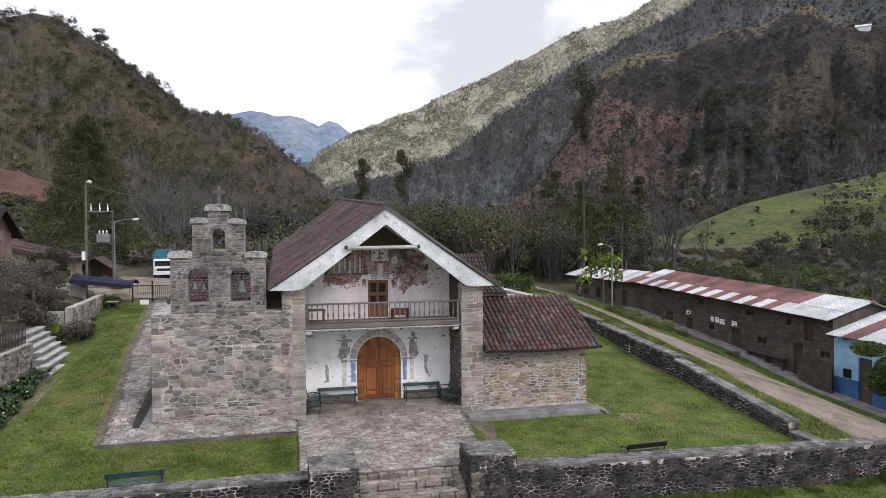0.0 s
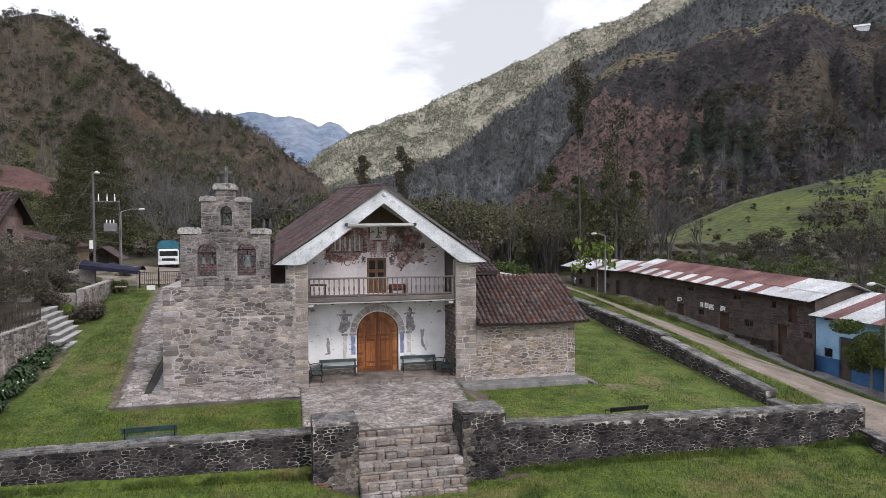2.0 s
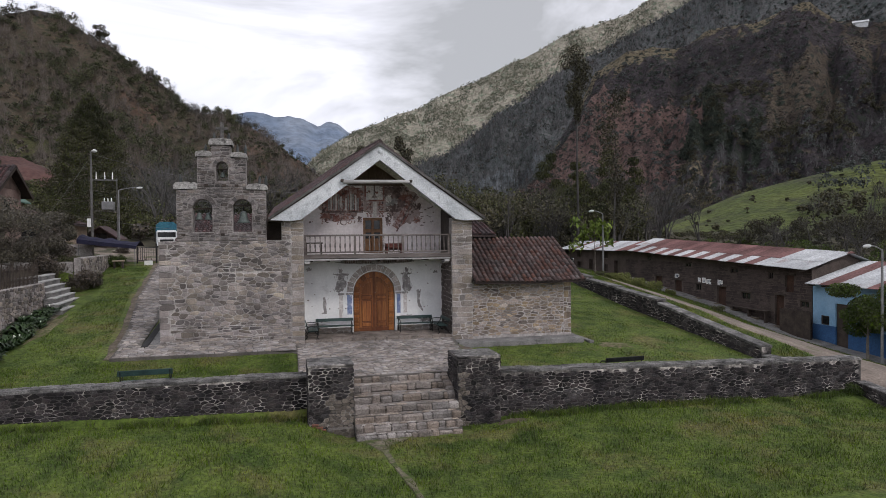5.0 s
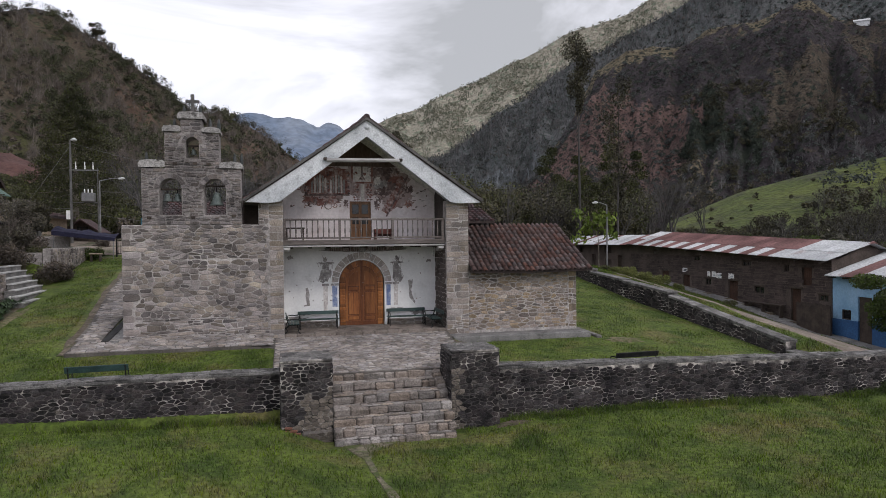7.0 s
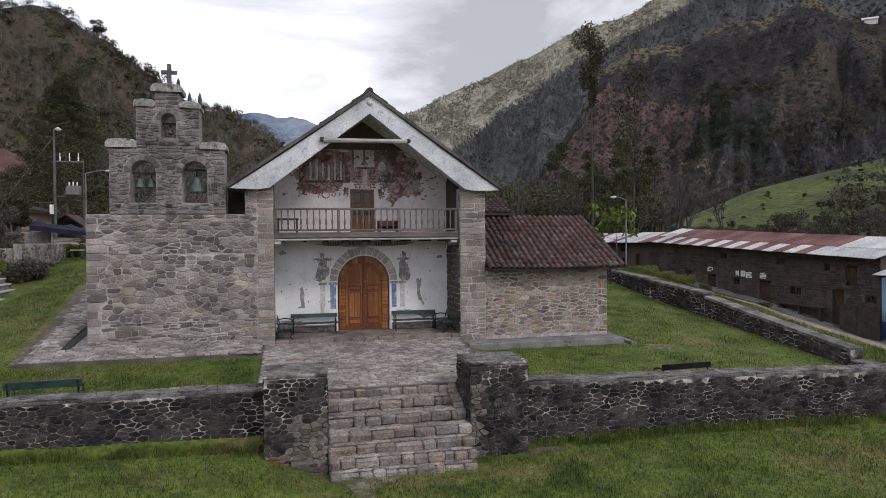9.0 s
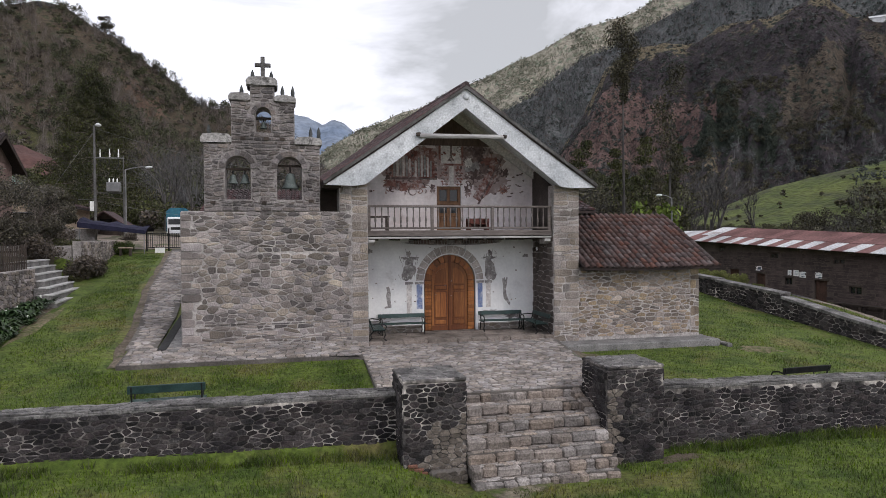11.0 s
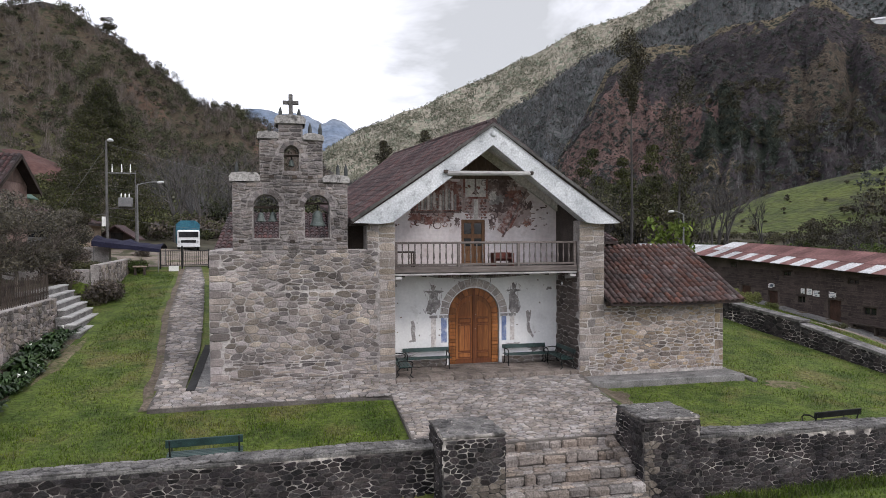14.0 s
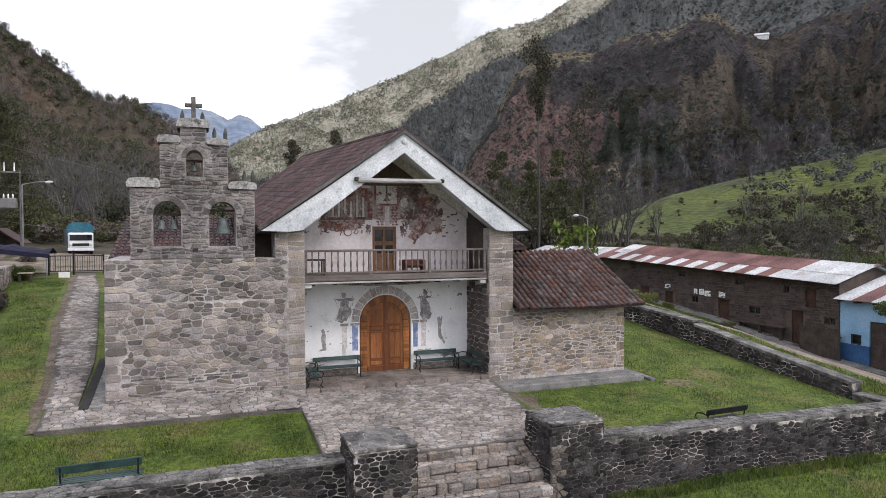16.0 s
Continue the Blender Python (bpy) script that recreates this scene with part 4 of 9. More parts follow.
# nave roof: two tiled slopes, the ridge climbing to the back
def roof_pt(s, t, y):
    k = (y + 2.25) / 19.25
    top, low = 8.02 + 1.3 * k, 5.0 + 1.25 * k
    return Vector((s * 4.33 * t, y, lerp(top, low, t) - 0.05 * math.sin(math.pi * t)))


for s in (-1, 1):
    vs, fs = [], []
    ny, nt = 12, 6
    for lift in (0.0, -0.10):
        for j in range(ny + 1):
            for i in range(nt + 1):
                p = roof_pt(s, i / nt, lerp(-2.25, 17.0, j / ny))
                vs.append((p.x, p.y, p.z + lift))
    k = (ny + 1) * (nt + 1)
    for j in range(ny):
        for i in range(nt):
            a = j * (nt + 1) + i
            q = (a, a + 1, a + nt + 2, a + nt + 1)
            fs += [q, tuple(k + v for v in q[::-1])]
    for j in range(ny):
        a, b = j * (nt + 1) + nt, (j + 1) * (nt + 1) + nt
        fs.append((a, b, k + b, k + a))
    for i in range(nt):
        fs.append((i, k + i, k + i + 1, i + 1))
        a = ny * (nt + 1) + i
        fs.append((a, a + 1, k + a + 1, k + a))
    slope = link_mesh("roof_slope", vs, fs, M["tile_bed"], church, "weathered dark red clay tile roof")
    # rows of barrel tiles, each a half pipe a little over the next
    rows_v, rows_f = [], []
    rnd = random.Random(5 + s)
    ys = -2.2
    while ys < 16.95:
        for r in range(17):
            t0, t1 = r / 17, min(1.0, (r + 1.2) / 17)
            j = rnd.uniform(-0.02, 0.02)
            a, b = roof_pt(s, t0, ys), roof_pt(s, t1, ys)
            base = len(rows_v)
            for p, rad, lift in ((a, 0.060 + rnd.uniform(-0.005, 0.005), rnd.uniform(-0.01, 0.012)), (b, 0.072, 0.012 + rnd.uniform(-0.006, 0.02))):
                for q in range(5):
                    an = math.pi * q / 4
                    rows_v.append((p.x, p.y + j - math.cos(an) * rad, p.z + lift + math.sin(an) * rad))
            for q in range(4):
                rows_f.append((base + q, base + q + 1, base + 6 + q, base + 5 + q))
            rows_f.append((base + 5, base + 6, base + 7, base + 8, base + 9))
        ys += 0.205
    ob = link_mesh("roof_tiles", rows_v, rows_f, M["tile_far"], slope)
    ob["kind"] = "stuff"
# ridge tiles
bm = bmesh.new()
for i in range(48):
    y = -2.25 + 0.4 * i
    z = 8.04 + 1.3 * (y + 2.25) / 19.25
    add_tube(bm, (0, y, z - 0.02), (0, y + 0.44, z + 0.03), 0.12, 0.10, 8)
part("ridge_tiles", bm, M["tile_far"], church)
# dark weathered edge above the bargeboards
for s in (-1, 1):
    prism("verge", [(0, 8.0), (0, 7.90), (s * 4.30, 4.95), (s * 4.36, 5.02)], "y", -2.30, -2.05, M["verge_tile"], church, "mossy tile verge")

# side annex
annex = box("annex_wall", 3.88, 8.35, -1.80, 3.0, -0.35, 2.34, M["mortar"], church, 0.03, "rubble stone annex wall")
prism("annex_gable", [(-1.7, 2.34), (3.0, 2.34), (1.1, 3.95)], "x", 8.0, 8.33, M["mortar"], church)
plinth = box("plinth", 3.05, 8.52, -2.72, -1.80, -0.45, -0.05, M["concrete"], church, 0.03, "grey concrete plinth")
box("plinth", 8.35, 8.52, -1.80, 3.0, -0.45, -0.03, M["concrete"], church, 0.03)
box("gutter_kerb", 8.72, 8.94, -2.80, 1.5, -0.5, -0.20, M["coping"], church, 0.03, "dark stone kerb of the gutter")


def annex_pt(x, t):
    """t = 0 at the top, 1 at the front eave."""
    sag = 0.05 * math.sin(math.pi * (x - 3.9) / 4.85) * t
    return Vector((x, lerp(1.1, -2.32, t), lerp(4.14, 2.36, t) - sag))


vs, fs = [], []
for lift in (0.0, -0.08):
    for i in range(9):
        x = lerp(3.88, 8.78, i / 8)
        for t in (0.0, 0.5, 1.0):
            p = annex_pt(x, t)
            vs.append((p.x, p.y, p.z + lift))
for i in range(8):
    for j in range(2):
        a = i * 3 + j
        q = (a, a + 1, a + 4, a + 3)
        fs += [q[::-1], tuple(27 + v for v in q)]
    a, b = i * 3 + 2, i * 3 + 5
    fs.append((a, b, 27 + b, 27 + a))
fs += [(24, 25, 52, 51), (25, 26, 53, 52), (0, 27, 28, 1), (1, 28, 29, 2)]
annex_roof = link_mesh("annex_roof", vs, fs, M["tile_bed"], church, "red and brown clay barrel tile roof")
link_mesh("annex_roof_back", [(3.88, 1.1, 4.12), (8.78, 1.1, 4.12), (8.78, 3.4, 2.9), (3.88, 3.4, 2.9), (3.88, 1.1, 4.04), (8.78, 1.1, 4.04), (8.78, 3.4, 2.82), (3.88, 3.4, 2.82)],
          [(0, 1, 2, 3), (7, 6, 5, 4), (0, 3, 7, 4), (1, 5, 6, 2), (2, 6, 7, 3)], M["tile_far"], church)
box("wall_plate", 3.95, 8.6, -2.05, -1.84, 2.24, 2.34, M["dark_wood"], church)

# rear parts beyond the annex
lean = prism("lean_to_roof", [(0.9, 4.30), (0.9, 4.22), (2.9, 4.82), (2.9, 4.90)], "x", 3.9, 5.85, M["tile_bed"], church, "small red tile roof over the annex")
chapel = prism("chapel_roof", [(12.6, 4.15), (12.6, 4.05), (14.2, 5.62), (15.8, 4.05), (15.8, 4.15), (14.2, 5.74)], "x", 3.9, 8.75, M["tile_bed"], church, "red tile roof of the side chapel")
box("chapel_wall", 3.9, 8.5, 12.9, 15.5, -0.2, 4.3, M["mortar"], church)
box("lean_to_wall", 3.9, 5.7, 1.3, 2.8, -0.2, 4.25, M["mortar"], church)

# low wing behind the bell gable: tiles run towards the front
rw, rf = [], []
wing = link_mesh("rear_wing_roof", [(-9.0, 5.6, 3.95), (-3.9, 5.6, 3.95), (-3.9, 11.0, 5.65), (-8.8, 11.0, 5.65), (-9.0, 5.6, 3.85), (-3.9, 5.6, 3.85), (-3.9, 11.0, 5.55), (-8.8, 11.0, 5.55)],
                 [(0, 1, 2, 3), (7, 6, 5, 4), (0, 4, 5, 1), (1, 5, 6, 2), (2, 6, 7, 3), (3, 7, 4, 0)], M["tile_far"], church, "red tile roof behind the bell gable")
box("rear_wing_wall", -8.7, -3.9, 5.9, 10.7, -0.2, 4.0, M["mortar"], church)


def tile_field(parent, a, b, c, d, rows, cols, rad=0.09):
    """Joined barrel tiles on a flat slope: a-b along the eave, d-c along the top."""
    a, b, c, d = map(Vector, (a, b, c, d))
    nrm = (b - a).cross(d - a).normalized()
    if nrm.z < 0:
        nrm = -nrm
    side = (b - a).normalized()
    vs, fs = [], []
    rnd = random.Random(9)
    for i in range(cols):
        u = (i + 0.5) / cols
        for r in range(rows):
            v0, v1 = r / rows, min(1, (r + 1.2) / rows)
            lo, hi = a.lerp(b, u).lerp(d.lerp(c, u), v0), a.lerp(b, u).lerp(d.lerp(c, u), v1)
            base = len(vs)
            j = rnd.uniform(-0.01, 0.01)
            for p, rr, lift in ((lo, rad, 0.03), (hi, rad * 0.78, 0.0)):
                for q in range(5):
                    an = math.pi * q / 4
                    vs.append(p + side * (j - math.cos(an) * rr) + nrm * (lift + math.sin(an) * rr))
            for q in range(4):
                fs.append((base + q, base + q + 1, base + 6 + q, base + 5 + q))
            fs.append((base + 4, base + 3, base + 2, base + 1, base))
    ob = link_mesh("roof_tiles", vs, fs, M["tile_far"], parent)
    ob["kind"] = "stuff"


tile_field(wing, (-9.0, 5.6, 3.95), (-3.9, 5.6, 3.95), (-3.9, 11.0, 5.65), (-8.8, 11.0, 5.65), 14, 23)
tile_field(lean, (3.9, 0.92, 4.31), (5.85, 0.92, 4.31), (5.85, 2.9, 4.91), (3.9, 2.9, 4.91), 6, 9)
tile_field(chapel, (3.9, 12.62, 4.17), (8.75, 12.62, 4.17), (8.75, 14.2, 5.75), (3.9, 14.2, 5.75), 6, 22)
tagged(box("yard_wall", 8.3, 8.8, 3.6, 12.8, -0.5, 3.85, M["mortar"]), "grey stone yard wall behind the annex", "wall", kind="structure")
tagged(box("yard_wall", 5.75, 8.3, 6.6, 7.0, -0.5, 3.75, M["mortar"]), "grey stone yard wall behind the annex", "wall", kind="structure")

# ---------- boundary walls, pillars, terrace and steps ----------
def sloped_wall(name, x0, x1, y0, y1, top0, top1, foot, label):
    """A wall along x whose top falls from top0 to top1."""
    n = 12
    vs, fs = [], []
    for i in range(n + 1):
        t = i / n
        x, z = lerp(x0, x1, t), lerp(top0, top1, t)
        vs += [(x, y0, foot), (x, y0, z), (x, y1, z + 0.02), (x, y1, foot)]
    for i in range(n):
        a, b = 4 * i, 4 * i + 4
        fs += [(a, b, b + 1, a + 1), (a + 2, b + 2, b + 3, a + 3)]
    fs += [(0, 1, 2, 3), (4 * n + 3, 4 * n + 2, 4 * n + 1, 4 * n)]
    fs += [(4 * i + 1, 4 * i + 5, 4 * i + 6, 4 * i + 2) for i in range(n)]
    ob = link_mesh(name, vs, fs, M["dark_mortar"])
    return tagged(ob, label, "wall", kind="structure")


wall_fl = sloped_wall("boundary_wall_left", -19.5, -3.14, -7.90, -7.38, -0.06, 0.0, -2.2, "dark volcanic stone boundary wall with flat coping")
wall_fr = sloped_wall("boundary_wall_right", 2.86, 17.15, -8.12, -7.55, -0.16, -0.50, -2.4, "dark volcanic stone boundary wall with flat coping")
for w, x0, x1, ya, yb, z0, z1 in ((wall_fl, -19.5, -3.15, -7.915, -7.36, -0.06, 0.0), (wall_fr, 2.87, 17.2, -8.135, -7.53, -0.16, -0.50)):
    n = int((x1 - x0) / 1.3)
    rnd = random.Random(3)
    for i in range(n):
        a, b = lerp(x0, x1, i / n) + 0.001, lerp(x0, x1, (i + 1) / n) - 0.001
        z = lerp(z0, z1, (i + 0.5) / n) + rnd.uniform(-0.012, 0.004)
        box("coping_bed", a, b, ya + rnd.uniform(-0.012, 0.01), yb + rnd.uniform(-0.012, 0.012), z - 0.05, z + 0.03, M["coping"], w, 0.015)

# side wall along the road, its top stepping up the slope
side_wall = empty("boundary_wall_side", label="low dark stone wall stepping up beside the road", category="wall", kind="structure")
segs = [(-5.5, -1.2, -0.36, 0.22), (-1.2, 2.2, 0.22, 0.72), (2.2, 6.6, 0.86, 1.16), (6.6, 10.6, 1.22, 1.46), (10.6, 16.0, 1.62, 1.95), (16.0, 24.0, 2.1, 2.5)]
for y0, y1, z0, z1 in segs:
    pts = [(y0, -2.0), (y1, -2.0), (y1, z1), (y0, z0)]
    prism("wall_run", pts, "x", 14.98, 15.42, M["dark_mortar"], side_wall)
    n = max(2, int((y1 - y0) / 0.6))
    for i in range(n):
        a, b = lerp(y0, y1, i / n), lerp(y0, y1, (i + 1) / n)
        za, zb = lerp(z0, z1, i / n), lerp(z0, z1, (i + 1) / n)
        prism("coping_stone", [(a + 0.008, za - 0.05), (b - 0.008, zb - 0.05), (b - 0.008, zb + 0.06), (a + 0.008, za + 0.06)], "x", 14.92, 15.48, M["coping"], side_wall)
box("wall_run", 15.0, 15.4, -7.6, -5.5, -2.0, -0.72, M["dark_mortar"], side_wall)
box("coping_stone", 14.95, 15.46, -7.5, -5.5, -0.74, -0.66, M["coping"], side_wall, 0.02)

# low wall going on to the right and the front
low_wall = prism("boundary_wall_low", [(16.85, -8.13), (17.35, -8.13), (13.25, -20.87), (12.75, -20.87)], "z", -3.0, -1.30, M["dark_mortar"])
tagged(low_wall, "low dark stone wall beside the lane", "wall", kind="structure")


def gate_pillar(x0, x1, y0, y1, top, seed, label, brown):
    """brown(u, v) tells where the front is faced with brown stones."""
    ob = empty("gate_pillar", label=label, category="pillar")
    b = box("shaft", x0, x1, y0, y1, -2.2, top - 0.09, M["dark_mortar"], ob, 0.03)
    box("cap_slab", x0 - 0.008, x1 + 0.008, y0 - 0.008, y1 + 0.008, top - 0.09, top - 0.015, M["dark_mortar"], ob, 0.02, "grey weathered cap")
    lay_stones(ob, "cap_stone", (x0 - 0.01, y0 - 0.01, top - 0.02), X, Y, Z, x1 - x0 + 0.02, y1 - y0 + 0.02, 0.22, 0.17, M["coping"], seed + 5, 0.007, 0.018)
    h = top - 0.1 + 1.8
    lay_stones(b, "stone", (x0, y0, -1.8), X, Z, -Y, x1 - x0, h, 0.17, 0.10, M["dark_stone"], seed, 0.008, 0.018, lambda u, v: not brown(u, v), jitter=0.48, soft=True)
    lay_stones(b, "stone", (x0, y0, -1.8), X, Z, -Y, x1 - x0, h, 0.17, 0.10, M["pillar_foot"], seed, 0.006, 0.024, brown, jitter=0.48, soft=True)
    lay_stones(b, "stone", (x0, y1, -1.8), -Y, Z, -X, y1 - y0, h, 0.17, 0.10, M["dark_stone"], seed + 1, 0.008, 0.018, jitter=0.48, soft=True)
    lay_stones(b, "stone", (x1, y0, -1.8), Y, Z, X, y1 - y0, h, 0.17, 0.10, M["dark_stone"], seed + 2, 0.008, 0.018, jitter=0.48, soft=True)
    return ob


pillar = gate_pillar(-3.14, -1.80, -8.72, -7.40, 0.46, 21, "square dark stone gate pillar beside the steps", lambda u, v: u > 0.52 + 0.12 * math.sin(v * 9) and v < 1.30 + 0.2 * math.sin(u * 11))
gate_pillar(1.46, 2.86, -8.58, -7.30, 0.48, 31, "square dark stone gate pillar beside the steps", lambda u, v: u < 0.24 + 0.08 * math.sin(v * 12) and v < 1.75)
foot = box("pillar_plinth", -2.62, -1.795, -8.84, -8.70, -2.0, -1.42, M["paver_joint"], pillar, 0.05, "spreading brown stone foot")
lay_stones(foot, "stone", (-2.62, -8.84, -1.90), X, Z, -Y, 0.82, 0.48, 0.2, 0.12, M["pillar_foot"], 41, 0.006, 0.02, jitter=0.46, soft=True)
brnd = random.Random(15)
for r in range(4):
    for c in range(2 if r < 3 else 1):
        b = box("brick", -0.10, 0.10, -0.05, 0.04, -0.035, 0.035, M["red_brick"], pillar, 0.012)
        b.matrix_basis = pose(-3.04 + 0.215 * c + 0.09 * (r % 2), -8.735, -1.56 + 0.082 * r, 0, brnd.uniform(-2, 2), brnd.uniform(-3, 3))

# terrace under the porch, its edge a row of slabs
terrace = box("terrace", -3.0, 3.0, -1.80, 0.5, -0.2, 0.18, M["paver_joint"])
tagged(terrace, "worn stone terrace under the porch", "terrace", kind="structure")
rnd = random.Random(8)
x = -3.0
while x < 2.98:
    w = min(rnd.uniform(0.35, 0.75), 3.0 - x)
    box("edge_slab", x + 0.006, x + w - 0.006, -1.90 + rnd.uniform(-0.03, 0.03), -1.55, 0.02, 0.195 + rnd.uniform(-0.008, 0.01), M["floor_slab"], terrace, 0.02)
    x += w

# forecourt, path before the tower and lane beside it
COURT = [(-7.35, -3.35, 1.50), (-6.9, -3.38, 2.0), (-5.5, -3.36, 2.62), (-1.95, -3.32, 3.02)]


def slab_sheet(name, pts_of, ys, lift, label, height=None):
    vs, fs = [], []
    k = 6
    for y in ys:
        a, b = pts_of(y)
        for i in range(k):
            x = lerp(a, b, i / (k - 1))
            vs.append((x, y, (height or PAVE)(x, y) + lift))
    n = len(vs)
    vs += [(a, b, c - 0.35) for a, b, c in vs]
    m = len(ys)
    for j in range(m - 1):
        for i in range(k - 1):
            fs.append((j * k + i, j * k + i + 1, (j + 1) * k + i + 1, (j + 1) * k + i))
        for i, flip in ((0, False), (k - 1, True)):
            q = (j * k + i, (j + 1) * k + i, n + (j + 1) * k + i, n + j * k + i)
            fs.append(q[::-1] if flip else q)
    for j, flip in ((0, True), (m - 1, False)):
        for i in range(k - 1):
            q = (j * k + i, j * k + i + 1, n + j * k + i + 1, n + j * k + i)
            fs.append(q[::-1] if flip else q)
    ob = link_mesh(name, vs, fs, M["paver_joint"])
    return tagged(ob, label, "pavement", kind="structure")


def PAVE(x, y):
    if x > -3.305 or y < -3.44:
        return forecourt(x, y)
    return table(y, [(-3.45, 0.05), (-1.9, 0.24), (4, 0.89), (21, 2.67), (26, 3.2)]) + 0.03


LANE_L = [(-3.4, -9.74), (0.6, -10.0), (8, -11.0), (16.4, -11.75), (21.5, -12.2)]
LANE_R = [(-3.4, -8.98), (2.4, -9.10), (8, -9.63), (16.4, -10.53), (21.5, -11.3)]
court = slab_sheet("pavement_court", lambda y: (table(y, [(r[0], r[1]) for r in COURT]), table(y, [(r[0], r[2]) for r in COURT])), [-7.2 + 0.58 * i for i in range(10)], 0.0, "paved forecourt of irregular grey stones", forecourt)
strip = slab_sheet("pavement_strip", lambda y: (-9.74, -3.30), [-3.42, -2.9, -2.4, -1.86], 0.0, "stone paved strip before the tower")
lane = slab_sheet("pavement_lane", lambda y: (table(y, LANE_L), table(y, LANE_R)), [-1.86 + 0.8 * i for i in range(30)], 0.0, "cobbled lane beside the church")

# the flight of steps
steps = empty("steps", label="worn flight of stone steps between the pillars", category="steps", kind="structure")
EDGES = [(-7.20, -0.26), (-7.65, -0.45), (-8.20, -0.67), (-8.60, -0.89), (-8.85, -1.11), (-9.08, -1.33), (-9.30, -1.55)]
for i, (y, z) in enumerate(EDGES):
    xr = [1.24, 1.20, 1.38, 1.46, 1.46, 1.45, 1.42][i]
    back = y + 0.62
    body = box("step", -1.80, xr, y + 0.04, back if i else y + 0.4, z - 0.55, z - 0.03, M["paver_joint"], steps)
    rnd = random.Random(50 + i)
    x = -1.79
    while x < xr - 0.03:
        w = min(rnd.uniform(0.18, 0.62), xr - x)
        if xr - x - w < 0.15:
            w = xr - x
        hb = rnd.uniform(0.075, 0.112)
        stone = box("step_block", -w / 2 + 0.003, w / 2 - 0.003, -0.15, 0.15, -0.12, hb, M["step_stone"], body, 0.036)
        stone.matrix_basis = pose(x + w / 2, y + 0.115 + rnd.uniform(-0.06, 0.03), z - 0.120 + rnd.uniform(-0.018, 0.004), rnd.uniform(-4, 9), rnd.uniform(-3, 3), rnd.uniform(-7, 7))
        x += w
    lay_stones(body, "tread_stone", (-1.78, y + 0.05, z - 0.035), X, Y, Z, xr + 1.76, 0.24, 0.24, 0.13, M["tread_stone"], 160 + i, 0.006, 0.026, soft=True)
    if i < len(EDGES) and i:
        dy = EDGES[i - 1][0] - y
        if dy > 0.28:
            lay_stones(body, "tread_stone", (-1.78, y + 0.26, z - 0.035), X, Y, Z, xr + 1.78, dy - 0.26, 0.22, 0.14, M["step_stone"], 60 + i, 0.009, 0.025)
# slanting edge stones of the upper steps against the right pillar
rnd = random.Random(77)
for k in range(7):
    t = k / 6
    b = box("edge_stone", -0.13, 0.13, -0.10, 0.10, -0.30, 0.0, M["step_stone"], steps, 0.04)
    b.matrix_basis = pose(1.345 + rnd.uniform(-0.03, 0.02), lerp(-7.14, -8.22, t), lerp(-0.24, -0.66, t) + rnd.uniform(-0.02, 0.02), 20, rnd.uniform(-6, 6), rnd.uniform(-8, 8))

# ---------- porch: door, balcony, paintings ----------
# rough stone foot of the white wall
for x0, x1, sd in ((-3.0, -0.98, 44), (0.98, 3.0, 45)):
    sill = box("wall_foot", x0, x1, -0.10, 0.0, 0.18, 0.42, M["mortar"], church, 0.02, "low rubble foot of the white wall")
    lay_stones(sill, "stone", (x0, -0.10, 0.18), X, Z, -Y, x1 - x0, 0.24, 0.30, 0.12, M["pier_stone"], sd, 0.010, 0.012, soft=True)
# arched double door with raised panels and a surround of short boards
door = empty("door", label="arched double door of varnished brown wood, closed")
door.parent = church
leaf_pts = arch_outline(-0.86, 0.86, 0.19, 1.88, 14)
prism("leaf_backing", leaf_pts, "y", 0.10, 0.16, M["door_dark"], door)
box("threshold", -0.9, 0.9, 0.0, 0.2, 0.10, 0.19, M["step_stone"], church)


def half_arch(cx0, cx1, z0, spring, inner, n=8):
    """Outline of one half of a round-headed leaf, straight at the middle."""
    r = abs(cx0 - cx1)
    s = 1 if cx0 > cx1 else -1
    pts = [(cx1, z0), (cx0, z0)]
    pts += [(cx1 + s * r * math.cos(math.pi / 2 * i / n), spring + r * math.sin(math.pi / 2 * i / n)) for i in range(n + 1)]
    return pts


